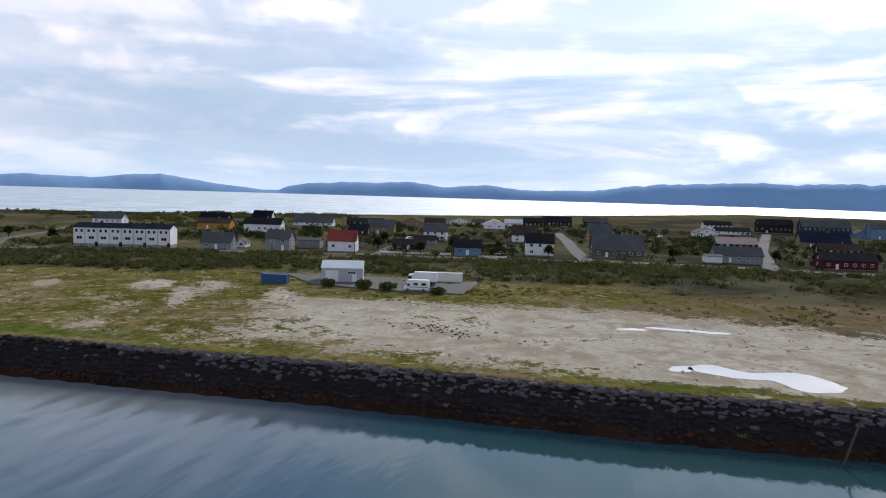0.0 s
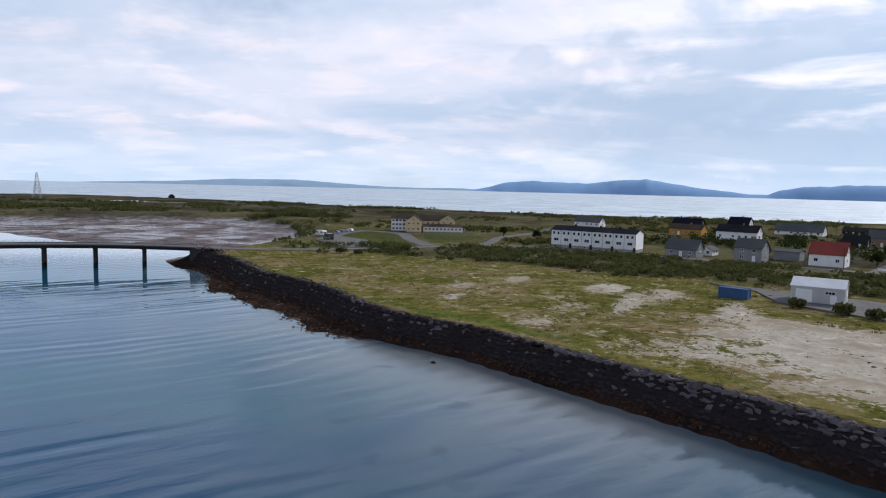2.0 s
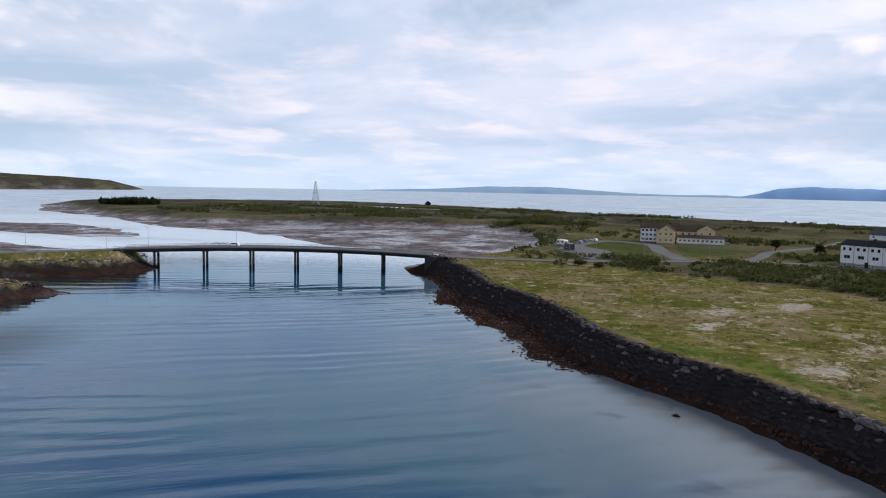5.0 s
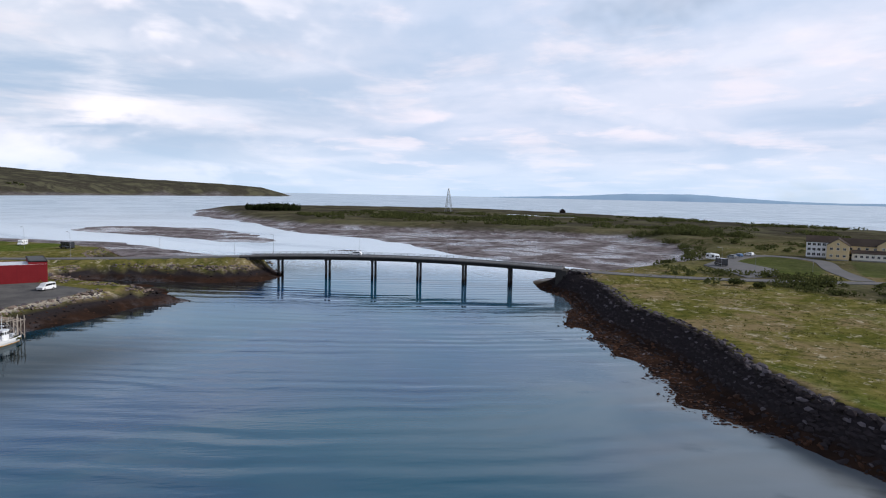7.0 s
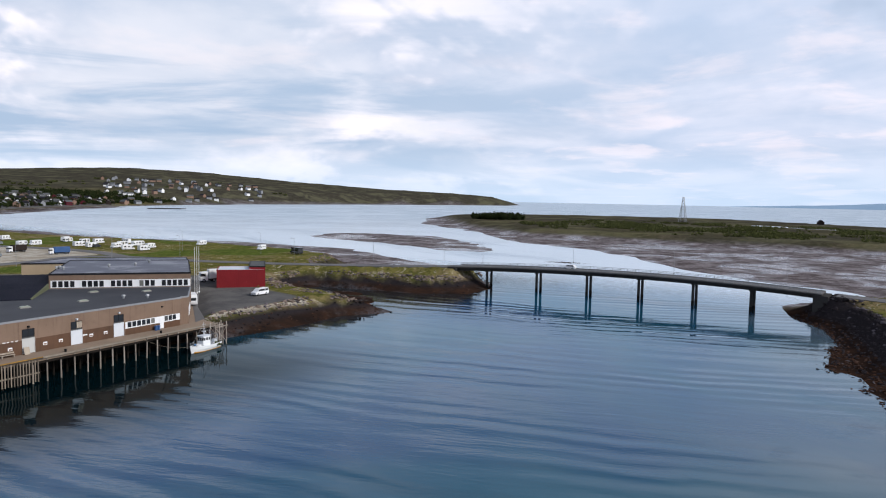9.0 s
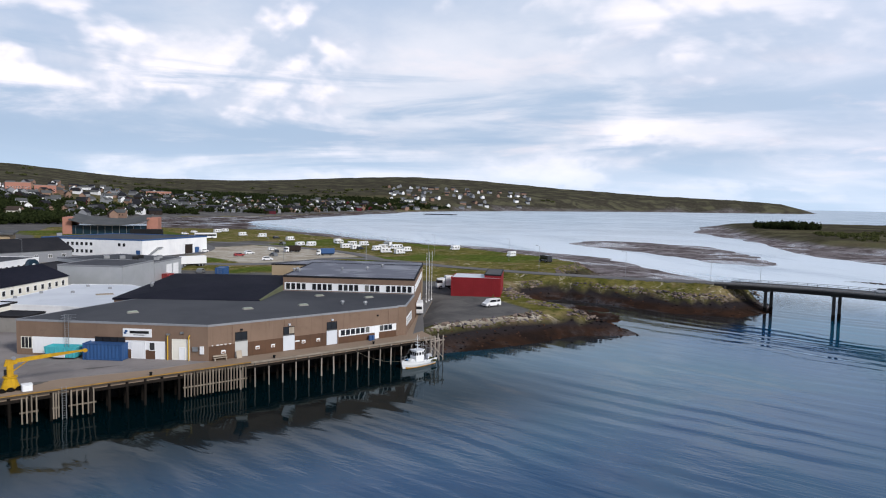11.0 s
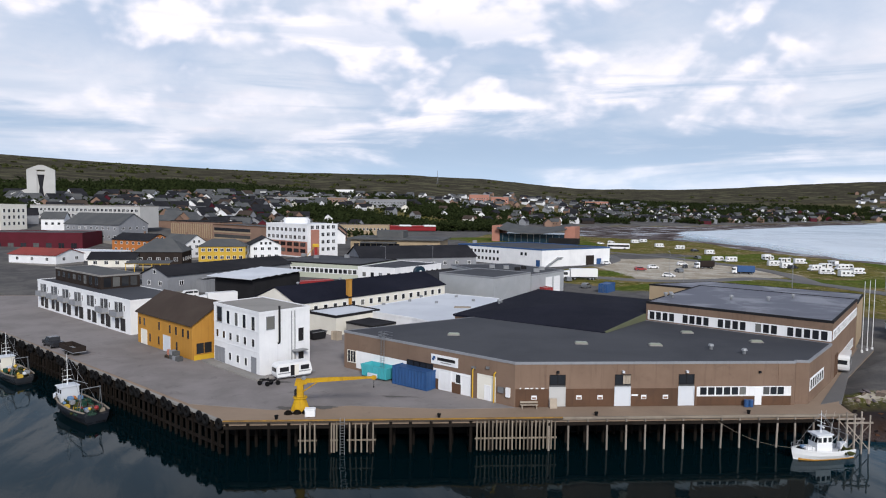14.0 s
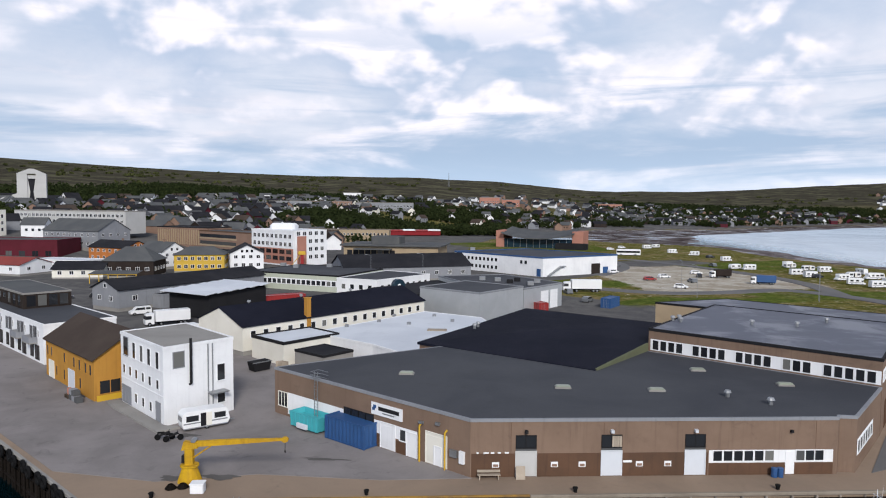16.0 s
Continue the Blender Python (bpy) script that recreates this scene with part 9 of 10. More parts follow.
    for k in range(gear):
        px, py = r.uniform(-L * 0.92, x0 - 0.4) if k % 3 else r.uniform(x1 + 0.6, L * 0.6), r.uniform(-0.75, 0.75)
        w = shape((px + L) / length)[0]
        s, zz = r.uniform(0.22, 0.5), deck + (0.0 if k % 2 else 0.45)
        kind = 1 if k % 8 == 6 else k % 4
        if kind == 0:
            part("fish_tub", Geo().soft_box(px - s, px + s, py * w - s * 0.7, py * w + s * 0.7, zz, zz + s * 1.3, 0.05), M[r.choice(("blue_paint", "grey_paint", "net_green", "pale_roof"))], ob)
        elif kind == 1:
            g = Geo()
            s = s * 1.7
            for q in range(14):
                a = r.uniform(0, 6.28)
                g.tube((px + s * math.cos(a), py * w + s * math.sin(a), zz), (px - s * 0.6 * math.cos(a + 0.7), py * w - s * 0.6 * math.sin(a + 0.7), zz + r.uniform(0.2, 0.7)), 0.12, 0.09, 6)
            part("fishing_net", g, M[r.choice(("scrub", "net_green", "old_timber", "net_green"))], ob)
        elif kind == 2:
            v = stone_like(s * 0.8)
            part("buoy", Geo().loft([[(px + q * math.cos(a), py * w + q * math.sin(a), zz + z) for a in np.linspace(0, 2 * math.pi, 10, endpoint=False)] for q, z in v]), M[r.choice(("orange_paint", "car_red", "yellow_paint", "orange_paint"))], ob)
        else:
            part("crate", Geo().soft_box(px - s, px + s, py * w - s * 0.8, py * w + s * 0.8, zz, zz + s, 0.03), M[r.choice(("pale_timber", "grey_paint", "old_timber", "yellow_paint"))], ob)
    return ob


def stone_like(r):
    return [(r * math.sin(a) + 0.01, r - r * math.cos(a)) for a in np.linspace(0, math.pi, 7)]


M["net_green"] = plain("net_green", (0.02, 0.07, 0.045), (0.03, 0.05, 0.04), 2.0, 0.9, 0.4)
fishing_boat(144.1, 104.0, 193, 7.7, "car_white", "car_white", "small white fishing boat moored at the quay", house_at=(-0.12, 0.14), gear=5)
fishing_boat(49.2, 113.1, 141, 12.4, "hull_blue", "pale_roof", "dark blue fishing boat with a cluttered deck at the quay", house_at=(0.2, 0.36), gear=64, boot="rubber")
fishing_boat(28.0, 130.6, 141, 11.0, "car_dark", "cream_paint", "dark green fishing boat moored along the tyres", house_at=(0.18, 0.34), gear=40, boot="rubber")
line_ = thing("mooring_line", "pale mooring rope from the boat to the quay", "rope", 0, 0, 0)
g = Geo()
pts = [Vector((140.4, 103.3, 1.3)).lerp(Vector((132.5, 105.6, 3.6)), k / 8) - Vector((0, 0, 0.7 * math.sin(math.pi * k / 8))) for k in range(9)]
for p0, p1 in zip(pts[:-1], pts[1:]):
    g.tube(p0, p1, 0.018, 0.018, 5)
part("rope", g, M["pale_timber"], line_)
# timber landing frame beyond the end of the quay
lf = thing("landing_frame", "grey timber landing frame at the end of the quay", "landing", 149.0, 106.0, 0, 7)
for k in range(4):
    for j in range(2):
        part("post", Geo().tube((k * 0.95 - 1.4, j * 1.5 - 0.6, -2), (k * 0.95 - 1.4, j * 1.5 - 0.6, 4.3 + 0.4 * (k % 2)), 0.1, 0.09, 7), M["pile_timber"], lf)
for j in range(2):
    part("brace", Geo().tube((-1.4, j * 1.5 - 0.6, 0.5), (1.45, j * 1.5 - 0.6, 3.6), 0.06, 0.06, 6), M["pile_timber"], lf)
    part("brace", Geo().tube((1.45, j * 1.5 - 0.6, 0.5), (-1.4, j * 1.5 - 0.6, 3.6), 0.06, 0.06, 6), M["pile_timber"], lf)
    part("beam", Geo().box(-1.7, 1.8, j * 1.5 - 0.7, j * 1.5 - 0.5, 3.7, 3.9), M["pile_timber"], lf)

# mainland roads and lamps
road("road", [(258.6, 122), (252, 137), (245, 150), (237.5, 165), (231, 182), (226, 200), (221, 222), (214, 248), (200, 266), (186, 254), (160, 248), (136, 262), (122, 285)], 6.5, mainland_height, "grey asphalt road leading from the bridge into town", lift=0.14)
road("road", [(212, 250), (216, 275), (214, 300), (196, 345), (180, 375), (150, 395), (120, 400)], 6.0, mainland_height, "grey road past the camper site", lift=0.14)
road("road", [(150, 300), (165, 330), (168, 360), (150, 392)], 6.0, mainland_height, "grey road beside the gravel lot", lift=0.14)
for x, y, a in ((263, 131, 180), (250, 153, 180), (237, 180, 190), (222, 228, 200), (200, 238, 200), (168, 240, 120), (246, 262, 200), (260, 226, 200), (168, 256, 90), (199.6, 236.7, 100)):
    pole(x, y, main(x, y), 9.0, "slim grey street lamp beside the road", True, "street_lamp", 0.06, a)
for y in (22, 54, 86, 116):
    pole(bridge_x(y) + 4.4, y, bridge_z(y) - 0.3, 7.5, "slim grey street lamp on the bridge", True, "street_lamp", 0.055, 180)

# ---- stones ----


def stone_mesh(seed, size=(1.0, 0.75, 0.6)):
    r = random.Random(seed)
    bm = bmesh.new()
    for _ in range(12):
        v = Vector((r.gauss(0, 1), r.gauss(0, 1), r.gauss(0, 1))).normalized()
        k = max(abs(v.x), abs(v.y), abs(v.z))
        v = v * (0.55 + 0.45 / k * 0.75) * 0.6
        bm.verts.new((v.x * size[0], v.y * size[1], v.z * size[2]))
    res = bmesh.ops.convex_hull(bm, input=bm.verts)
    bmesh.ops.delete(bm, geom=[g for g in res["geom_interior"] if isinstance(g, bmesh.types.BMVert)], context="VERTS")
    me = bpy.data.meshes.new("stone")
    bm.to_mesh(me)
    bm.free()
    return me


STONES = [stone_mesh(k) for k in range(9)]
STONE_DATA = [(np.array([v.co[:] for v in me.vertices]), [tuple(p.vertices) for p in me.polygons]) for me in STONES]
TINTED = {}


def stone_of(k, mat):
    if (k, mat) not in TINTED:
        TINTED[k, mat] = STONES[k].copy()
        TINTED[k, mat].materials.append(M[mat])
    return TINTED[k, mat]


class Heap:
    """Many stones of one material in one mesh."""

    def __init__(self):
        self.g = {}

    def add(self, k, m, mat):
        g = self.g.setdefault(mat, Geo())
        v, f = STONE_DATA[k]
        a = np.array(m)
        g.add((v @ a[:3, :3].T + a[:3, 3]).tolist(), f)


def walk_line(pts, step):
    out = []
    for (ax, ay), (bx, by) in zip(pts[:-1], pts[1:]):
        d = math.hypot(bx - ax, by - ay)
        n = max(1, int(d / step))
        for k in range(n):
            t = (k + rng.uniform(-0.3, 0.3)) / n
            out.append((ax + (bx - ax) * t, ay + (by - ay) * t, -(by - ay) / d, (bx - ax) / d))
    return out


wall = thing("sea_wall", "dark dry-stone sea wall with a paler top course and weed below", "sea wall", 0, 0, 0, kind="structure")
heap = Heap()
singles = 0
line = walk_line(ISLAND[1:17], 0.95)
places = []
for x, y, nx, ny in line:
    for row in range(10):
        d = (0.1 + row * 0.6 + rng.uniform(-0.2, 0.2)) * float(wall_run(x)) / 4.3
        places.append((x - nx * d, y - ny * d, nx, ny, row))
levels = island_height(np.array([q[0] for q in places]), np.array([q[1] for q in places]))
if places:
    for (px, py, nx, ny, row), z in zip(places, levels.tolist()):
        near = 20 < px < 112
        top = row >= 7
        if row == 9 and rng.random() < 0.45:
            continue
        mat = ("rock_grey" if rng.random() < (0.95 if row >= 7 and px < 110 else 0.7 if row >= 8 else (0.75 if px < 95 else 0.12) if row >= 5 else 0.04) else "rock_dark") if z > 1.5 else rng.choice(("weed", "rock_dark", "rock_dark"))
        s = rng.uniform(0.8, 1.4) * (1.15 if top else 0.95)
        ang = math.degrees(math.atan2(-nx, ny)) + rng.uniform(-14, 14)
        m = pose(px, py, z - 0.12, rng.uniform(-18, 18), rng.uniform(-12, 12), ang) @ Matrix.Diagonal((s * 1.25, s, s * rng.uniform(0.8, 1.2), 1))
        k = rng.randrange(9)
        if singles < 300 and near and top:
            o = part("stone", stone_of(k, mat), M[mat], wall)
            o.matrix_basis = m
            singles += 1
        else:
            heap.add(k, m, mat)
# weed-grown boulders and loose stones on the foreshore
spots = []
for _ in range(9000):
    x, y, nx, ny = rng.choice(line)
    if x < 70:
        continue
    reach = 0.8 + 8.0 * float(smooth(np.array(x), 118, 150)) * (1 - float(smooth(np.array(x), 228, 256)))
    d = -reach * rng.random() + 0.8
    spots.append((x - nx * d, y - ny * d))
levels = island_height(np.array([q[0] for q in spots]), np.array([q[1] for q in spots]))
for (px, py), z in zip(spots, levels.tolist()):
    if z < -0.12:
        continue
    s = rng.choice((0.25, 0.35, 0.5, 0.75))
    heap.add(rng.randrange(9), pose(px, py, z + 0.02, rng.uniform(-30, 30), rng.uniform(-30, 30), rng.uniform(0, 360)) @ Matrix.Diagonal((s * 1.4, s * 1.1, s * 0.6, 1)), rng.choice(("weed", "weed", "rock_dark", "rock_dark", "rock_grey") if rng.random() < 0.2 else ("weed", "weed", "rock_dark")))
for x, y, s in ((133, -38.6, 2.4), (134.8, -40.3, 2.8), (128, -42.5, 1.4), (120.5, -40.0, 1.2)):
    heap.add(3, pose(x, y, 0.15, 8, 5, 30 * s) @ Matrix.Diagonal((s, s, s * 0.7, 1)), "rock_dark")
for mat, g in heap.g.items():
    part("stones", g, M[mat], wall)["kind"] = "stuff"

bank = thing("rock_bank", "bank of brown boulders above dark weed", "rock bank", 0, 0, 0, kind="structure")
heap = Heap()
singles = 0
for pts, hi in ((MAINLAND[1:7], 0), (MAINLAND[6:21], 1), (MAINLAND[20:26], 2)):
    places = []
    for x, y, nx, ny in walk_line(pts, 1.0):
        for row in range(11):
            d = 0.6 + row * 0.95 + rng.uniform(-0.4, 0.4)
            places.append((x + nx * d, y + ny * d))
    gx, gy = np.array([q[0] for q in places]), np.array([q[1] for q in places])
    levels, out = mainland_height(gx, gy), inside_distance(gx, gy, QUAY) < -0.6
    if len(places):
        for (px, py), z, fine in zip(places, levels.tolist(), out.tolist()):
            if z > (4.9 if px > 210 else 4.45) or not fine:
                continue
            edge = 3.2 if px > 206 and py < 168 else 2.9
            if z < edge and rng.random() < 0.65:
                continue
            mat = rng.choice(("rock_brown", "rock_brown", "rock_grey")) if z > edge else rng.choice(("weed", "rock_dark", "rock_dark"))
            s = rng.uniform(0.6, 1.5) if z > edge else rng.uniform(0.5, 1.0)
            m = pose(px, py, z - 0.1, rng.uniform(-25, 25), rng.uniform(-25, 25), rng.uniform(0, 360)) @ Matrix.Diagonal((s * 1.2, s, s * 0.8, 1))
            k = rng.randrange(9)
            if singles < 300 and hi == 0 and z > 2.3:
                part("stone", stone_of(k, mat), M[mat], bank).matrix_basis = m
                singles += 1
            else:
                heap.add(k, m, mat)
for mat, g in heap.g.items():
    part("stones", g, M[mat], bank)["kind"] = "stuff"

reef = thing("reef", "low dark rocks and a rubble jetty in the shallow bay", "rocks", 0, 0, 0, kind="stuff")
heap = Heap()
for _ in range(160):
    t = rng.uniform(-1, 1)
    x, y = 369 + 4 * t + rng.gauss(0, 1.6), 134 - 12 * t + rng.gauss(0, 1.0)
    s = rng.uniform(0.5, 1.6) * (1.15 - abs(t))
    heap.add(rng.randrange(9), pose(x, y, -0.05, rng.uniform(-20, 20), 0, rng.uniform(0, 360)) @ Matrix.Diagonal((s * 1.5, s, s * 0.5, 1)), rng.choice(("rock_dark", "weed")))
for _ in range(420):
    t = rng.random()
    s = rng.uniform(2.0, 4.5)
    heap.add(rng.randrange(9), pose(752 + 36 * t + rng.gauss(0, 3), 1102 + -31 * t + rng.gauss(0, 3), 0.6, rng.uniform(-20, 20), 0, rng.uniform(0, 360)) @ Matrix.Diagonal((s * 1.4, s, s * 0.7, 1)), "rock_dark")
for mat, g in heap.g.items():
    part("rocks", g, M[mat], reef)["kind"] = "stuff"

clods = Heap()
for _ in range(150):
    x, y = rng.gauss(80, 8), rng.gauss(-107, 3)
    s = rng.choice((0.25, 0.4, 0.6, 0.8))
    clods.add(rng.randrange(9), pose(x, y, isl(x, y), rng.uniform(-30, 30), 0, rng.uniform(0, 360)) @ Matrix.Diagonal((s, s, s * 0.7, 1)), rng.choice(("rock_dark", "weed")))
cl = thing("clods", "scattered dark clods of turf on the gravel", "clods", 0, 0, 0, kind="stuff")
for mat, g in clods.g.items():
    part("clumps", g, M[mat], cl)["kind"] = "stuff"
stick = thing("beam", "long bleached timber leaning down the sea wall", "timber", 9.5, -94.2, 0, 0)
part("timber", Geo().tube((0, 0, 0.3), (-1.2, -2.8, 5.4), 0.16, 0.13, 7), M["old_timber"], stick)

# ---- vegetation ----


def leaf_cloud(name, label, spots, per, leaf, material, category="bushes", flat=0.8):
    """Clumps of small leaf faces: spots are x, y, z, radius, height."""
    spots = np.array(spots)
    n = len(spots)
    u = nrng.normal(size=(n, per, 3))
    u /= np.linalg.norm(u, axis=2, keepdims=True)
    rad = nrng.uniform(0.45, 1.0, (n, per, 1)) ** 0.6
    lump = 1 + 0.35 * np.sin(u[..., :1] * 5 + spots[:, None, :1]) * np.cos(u[..., 1:2] * 4 + spots[:, None, 1:2])
    p = u * rad * lump
    c = np.empty((n, per, 3))
    c[..., :2] = spots[:, None, :2] + p[..., :2] * spots[:, None, 3:4]
    c[..., 2] = spots[:, None, 2] + (0.12 + 0.5 * (p[..., 2] + 1)) * spots[:, None, 4]
    c = c.reshape(-1, 3)
    a = nrng.normal(size=c.shape)
    a /= np.linalg.norm(a, axis=1, keepdims=True)
    b = np.cross(a, nrng.normal(size=c.shape))
    b /= np.linalg.norm(b, axis=1, keepdims=True)
    s = (leaf * nrng.uniform(0.6, 1.3, (len(c), 1)))
    a, b = a * s, b * s * flat
    v = np.stack([c - a - b * 0.6, c + a * 0.2 - b, c + a + b * 0.5, c - a * 0.3 + b], 1).reshape(-1, 3)
    k = len(c)
    me = bpy.data.meshes.new(name)
    me.vertices.add(4 * k)
    me.vertices.foreach_set("co", v.astype(np.float32).ravel())
    me.loops.add(4 * k)
    me.loops.foreach_set("vertex_index", np.arange(4 * k, dtype=np.int32))
    me.polygons.add(k)
    me.polygons.foreach_set("loop_start", np.arange(0, 4 * k, 4, dtype=np.int32))
    me.materials.append(material)
    me.update(calc_edges=True)
    me.validate()
    return tagged(new(name, me), label, category, kind="stuff")


def scatter(n, x0, x1, y0, y1, keep, height, r, h):
    x, y = nrng.uniform(x0, x1, n), nrng.uniform(y0, y1, n)
    ok = nrng.uniform(size=n) < keep(x, y)
    x, y = x[ok], y[ok]
    z = height(x, y)
    rr = nrng.uniform(*r, len(x)) * (0.8 + 0.4 * nrng.uniform(size=len(x)))
    hh = rr * nrng.uniform(*h, len(x))
    return np.stack([x, y, z, rr, hh], 1)[z > 0.8]


HOUSES = np.array([(q[0], q[1], q[2] * 0.62) for q in HOMES] + [(284, -155, 23), (143, -143, 9), (118, -150, 13), (396, -88, 17), (387, -113, 15)])


def off_houses(x, y):
    ok = np.ones(x.shape, bool)
    for hx, hy, r in HOUSES:
        ok &= np.hypot(x - hx, y - hy) > r
    return ok


def near_line(x, y, pts):
    best = np.full(x.shape, 1e9)
    for (ax, ay), (bx, by) in zip(pts[:-1], pts[1:]):
        t = np.clip(((x - ax) * (bx - ax) + (y - ay) * (by - ay)) / ((bx - ax) ** 2 + (by - ay) ** 2), 0, 1)
        best = np.minimum(best, np.hypot(x - ax - t * (bx - ax), y - ay - t * (by - ay)))
    return best


ROADS = ([(270, 12), (269, -4), (271, -20), (276, -38), (284, -56), (291, -84), (297, -112), (296, -127), (286, -140), (262, -160), (237, -179), (212, -197), (184, -214), (137, -249), (90, -279), (35, -309), (-60, -362)], [(296, -104), (345, -130), (395, -178)], [(198, -214), (216, -248), (262, -360)], [(122, -262), (160, -325), (236, -455)], [(60, -298), (86, -400), (124, -590)], [(345, -43), (378, -54), (394, -68), (374, -86), (332, -81), (297, -82)])


def off_roads(x, y, gap=5.0):
    ok = np.ones(x.shape, bool)
    for r in ROADS:
        ok &= near_line(x, y, r) > gap
    return ok


LOT = [(288, -32), (345, -28), (405, -58), (408, -126), (345, -128), (310, -104), (292, -60)]


def band_keep(x, y):
    return np.clip((0.6 + 1.0 * wave(x, y, 15, 61)) * smooth(inside_distance(x, y, BAND), -3, 5), 0, 1) * off_roads(x, y) * off_houses(x, y) * 0.95


def inner_keep(x, y):
    far = smooth(inside_distance(x, y, ISLAND), 30, 60) * off_houses(x, y) * off_roads(x, y, 6) * (inside_distance(x, y, LOT) < -2) * (near_line(x, y, ROADS[0]) > 6)
    side = smooth(x + 0.62 * y - 150, 0, 60)
    return np.clip(0.08 + 1.2 * wave(x, y, 45, 67), 0, 1) * far * side * (inside_distance(x, y, BAND) < 0)


def garden_keep(x, y):
    return np.clip(0.25 + 0.9 * wave(x, y, 26, 71), 0, 1) * off_houses(x, y) * off_roads(x, y, 6) * smooth(inside_distance(x, y, [(270, -185), (200, -215), (60, -300), (-80, -380), (-40, -560), (250, -560), (420, -380), (420, -240)]), -5, 10)


leaf_cloud("scrub", "dense dark green willow scrub along the island road", scatter(19000, -120, 315, -355, -15, band_keep, island_height, (1.3, 2.9), (0.45, 0.75)), 30, 0.42, M["scrub"])
leaf_cloud("scrub", "dark patches of willow scrub on the island heath", scatter(42000, 250, 900, -520, 330, inner_keep, island_height, (1.6, 3.4), (0.45, 0.8)), 16, 0.75, M["scrub"])
leaf_cloud("garden_bushes", "dark garden bushes and small trees between the houses", scatter(5200, -80, 420, -560, -190, garden_keep, island_height, (1.5, 3.4), (0.8, 1.25)), 60, 0.42, M["tree"])
leaf_cloud("scrub", "thick dark willow bushes behind the island car park", scatter(2600, 360, 560, -80, 20, lambda x, y: np.clip(0.25 + 1.0 * wave(x, y, 24, 68), 0, 1) * smooth(y + 0.3 * (x - 400) + 45, 0, 12) * (inside_distance(x, y, LOT) < -3), island_height, (2.0, 3.8), (0.7, 1.1)), 40, 0.55, M["scrub"])
leaf_cloud("scrub", "round green bush beside the island road", [(272, -60, 5.2, 5.5, 3.6), (276, -66, 5.2, 4.5, 3.0), (266, -40, 5.2, 2.0, 1.8), (262, -46, 5.2, 1.8, 1.5), (127, -135, 5, 2.4, 2.4), (121, -138, 5, 2.2, 2.2), (137, -131.5, 5, 2.0, 2.0), (108, -143, 5, 2.0, 1.6)], 420, 0.3, M["scrub"])


def tuft_keep(x, y):
    g = smooth(inside_distance(x, y, GRAVEL), -9, 6)
    return np.clip(0.35 + 0.9 * wave(x, y, 9, 73), 0, 1) * (1 - 0.93 * g) * smooth(inside_distance(x, y, ISLAND) - wall_run(x), 2.4, 6) * (inside_distance(x, y, BAND) < 2)


leaf_cloud("grass_tufts", "coarse yellow-green grass tufts on the open ground", scatter(15000, -20, 300, -200, 5, tuft_keep, island_height, (0.3, 0.85), (0.3, 0.6)), 9, 0.2, M["tussock"], "grass", 0.35)
leaf_cloud("heather", "brown heather patches on the moor strip", scatter(5000, -60, 210, -235, -60, lambda x, y: np.clip(0.1 + wave(x, y, 14, 79), 0, 1) * (1 - smooth(inside_distance(x, y, GRAVEL), -8, 4)) * (inside_distance(x, y, BAND) < 3) * smooth(-y - 0.2 * x - 70, 0, 30), island_height, (0.5, 1.2), (0.3, 0.5)), 14, 0.25, M["heather"], "heather")
leaf_cloud("plantation", "small dark conifer plantation at the tip of the island", np.stack([nrng.uniform(750, 785, 90), nrng.uniform(385, 440, 90), np.full(90, 4.2), nrng.uniform(2, 3.2, 90), nrng.uniform(6, 8.5, 90)], 1), 60, 0.9, M["tree"], "trees")


def point_keep(x, y):
    return np.clip(0.5 + 0.8 * wave(x, y, 8, 83), 0, 1) * smooth(inside_distance(x, y, [(192, 129), (206, 119), (240, 108), (300, 176), (240, 200), (210, 176), (196, 170), (189, 138)]), -1, 3) * smooth(inside_distance(x, y, MAINLAND), 11, 14) * (near_line(x, y, [(259, 122), (252, 137), (245, 150), (237.5, 165), (231, 182), (226, 200), (221, 222)]) > 5)


leaf_cloud("grass_tufts", "rough yellow-green grass on the rocky point", scatter(6000, 180, 310, 104, 220, point_keep, mainland_height, (0.4, 0.9), (0.4, 0.7)), 9, 0.24, M["tussock"], "grass", 0.35)

SPOTS = np.array(BUILT)


def town_tree_keep(x, y):
    yaw = np.degrees(np.arctan2(-(x - 110), y - 40))
    r = np.hypot(x - 110, y - 40)
    d = inside_distance(x, y, MAINLAND)
    belt = (x > -70) & (x < 130) & (y > 612) & (y < 735)
    slope = smooth(r, 400, 520) * smooth(yaw, 8, 13) * (r < 950) + smooth(r, 760, 800) * (yaw > -12) * (r < 1050) + (yaw <= -8) * (r > 980) * (r < 1650) * 1.2
    p = np.clip(0.6 + 0.9 * wave(x, y, 50, 91), 0, 1) * np.clip(slope, 0, 1)
    p = np.where(belt, 1.0, p * 0.75) * smooth(d, 18, 30)
    gap = np.ones(x.shape, bool)
    for hx, hy in SPOTS:
        gap &= (x - hx) ** 2 + (y - hy) ** 2 > 40
    return p * gap


leaf_cloud("town_trees", "dark birch and spruce trees between the town houses", scatter(110000, -330, 1300, 400, 1750, town_tree_keep, mainland_height, (2.4, 4.2), (1.1, 1.9)), 18, 1.35, M["tree"], "trees")


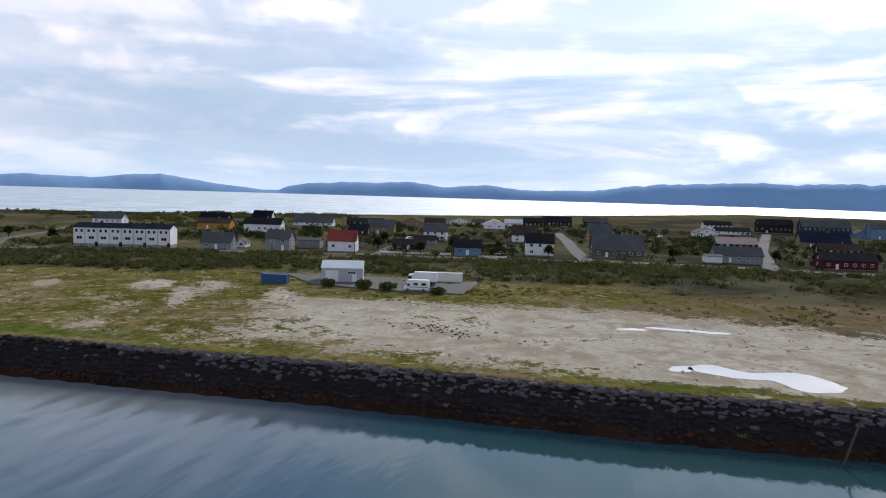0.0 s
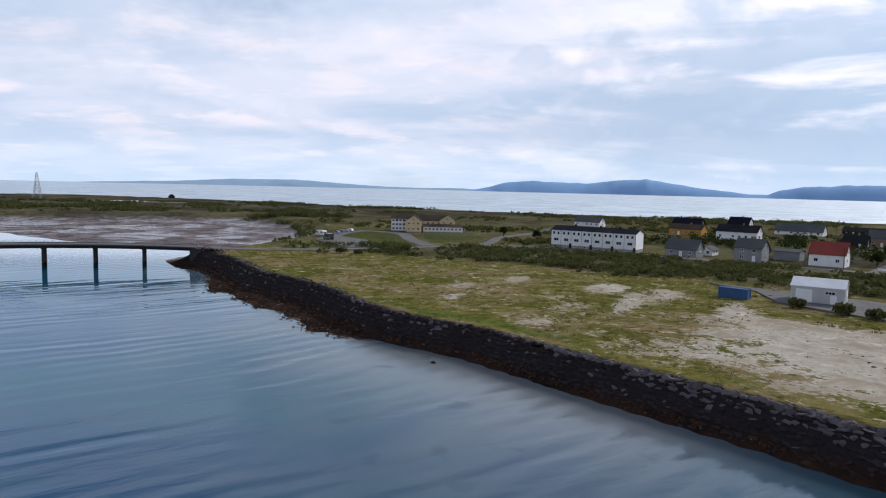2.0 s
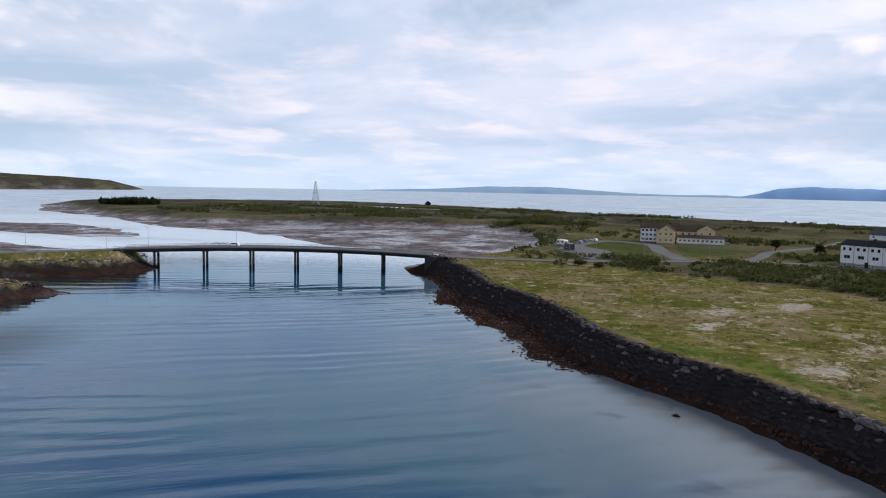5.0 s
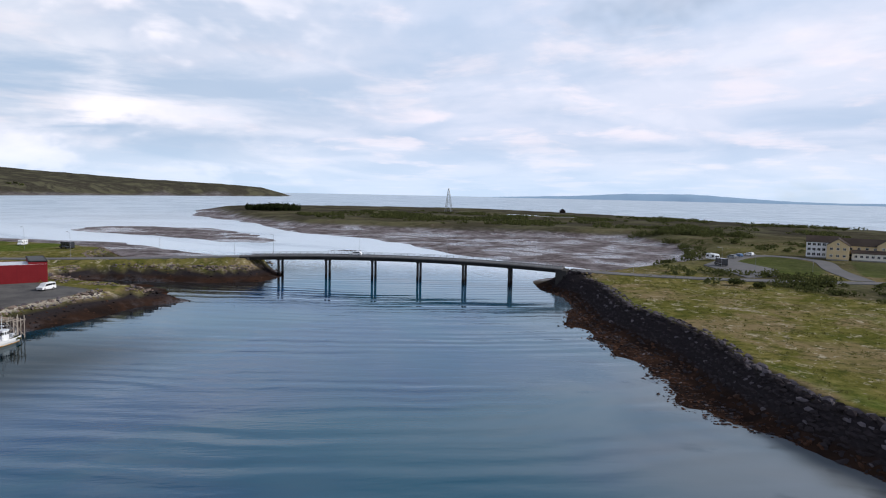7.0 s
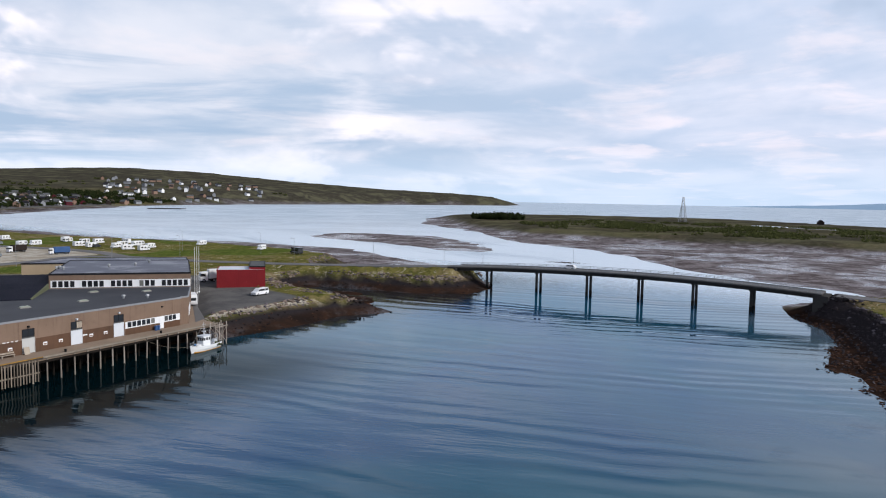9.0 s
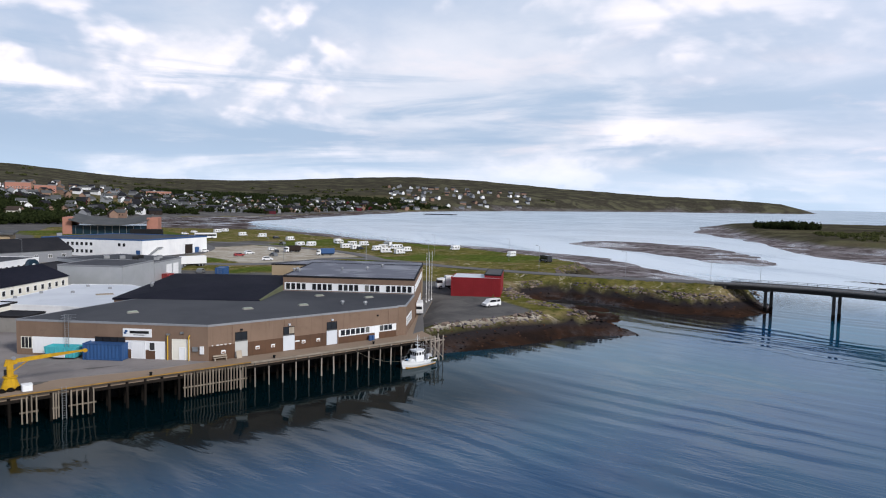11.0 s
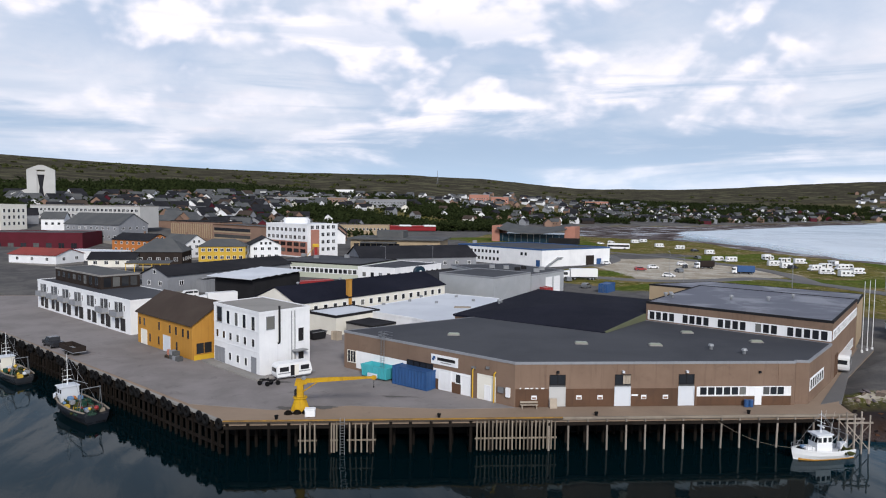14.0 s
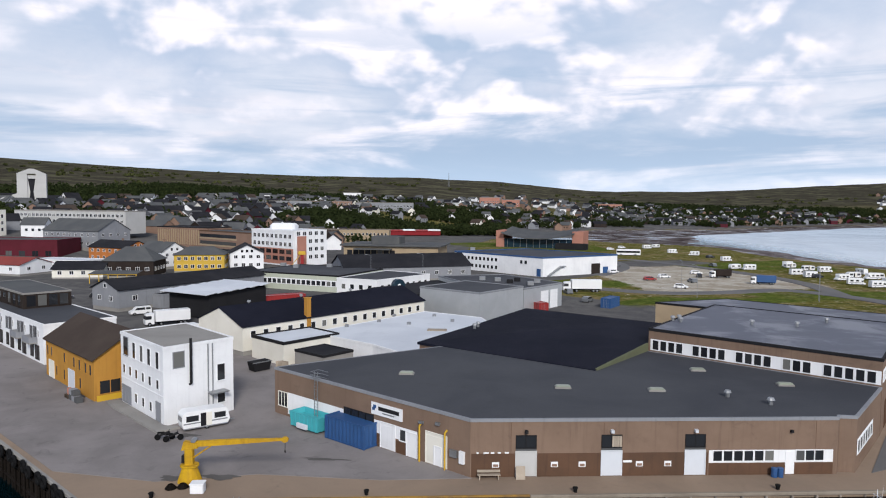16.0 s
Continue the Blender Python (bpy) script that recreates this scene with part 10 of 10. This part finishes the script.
def hill_keep(x, y):
    yaw = np.degrees(np.arctan2(-(x - 110), y - 40))
    r = np.hypot(x - 110, y - 40)
    start = np.interp(yaw, [-60, -45, -25, -8, 4, 14, 24, 40], [2300, 1650, 1350, 1000, 700, 480, 330, 270])
    return np.clip(-0.1 + 1.1 * wave(x, y, 120, 95), 0, 1) * smooth(r - start, 250, 500) * (r < 2200) * (inside_distance(x, y, MAINLAND) > 60)


leaf_cloud("hill_scrub", "dark birch scrub patches on the bare hillside", scatter(5000, -900, 1500, 600, 2300, hill_keep, mainland_height, (4, 8), (0.4, 0.6)), 16, 2.4, M["scrub"], "scrub")


def tree(x, y, z, h, seed, label):
    r = random.Random(seed)
    ob = thing("tree", label, "tree", x, y, z, r.uniform(0, 360), "garden trees")
    key = ("tree", seed % 3)
    if key not in MESHES:
        g = Geo().tube((0, 0, -0.5), (0.1, 0.05, h * 0.45), 0.2, 0.12, 8).tube((0.1, 0.05, h * 0.45), (0.0, 0.1, h * 0.85), 0.12, 0.03, 7)
        tips = []
        for k in range(9):
            a, zz = k * 2.4, h * (0.25 + 0.06 * k)
            e = Vector((math.cos(a), math.sin(a), 0.7)) * h * (0.3 - 0.015 * k)
            s = Vector((0.08, 0.04, zz))
            g.tube(s, s + e, 0.06, 0.02, 5)
            tips.append(s + e)
        c = Geo()
        for k in range(1300):
            t = r.choice(tips) if k % 4 else Vector((0, 0, h * r.uniform(0.45, 0.95)))
            p = t + Vector((r.gauss(0, 0.45), r.gauss(0, 0.45), r.gauss(0, 0.4))) * h * 0.16
            u = Vector((r.gauss(0, 1), r.gauss(0, 1), r.gauss(0, 1))).normalized() * r.uniform(0.16, 0.34)
            w = u.cross(Vector((r.gauss(0, 1), r.gauss(0, 1), r.gauss(0, 1)))).normalized() * u.length * 0.7
            c.add([p - u, p - w, p + u, p + w], [(0, 1, 2, 3)])
        MESHES[key] = (g.mesh("trunk"), c.mesh("crown"))
    g, c = MESHES[key]
    part("trunk", g, M["dark_wood"], ob)
    part("crown", c, M["tree"], ob)


for k, (x, y) in enumerate(((215, -238), (209, -231), (182, -228), (165, -262), (190, -262), (140, -262), (245, -212), (160, -300), (100, -300), (65, -330), (30, -360), (240, -270), (352, -136), (330, -146), (280, -205), (380, -290))):
    tree(x, y, isl(x, y), 5.5, k, "dark green garden tree beside an island house")
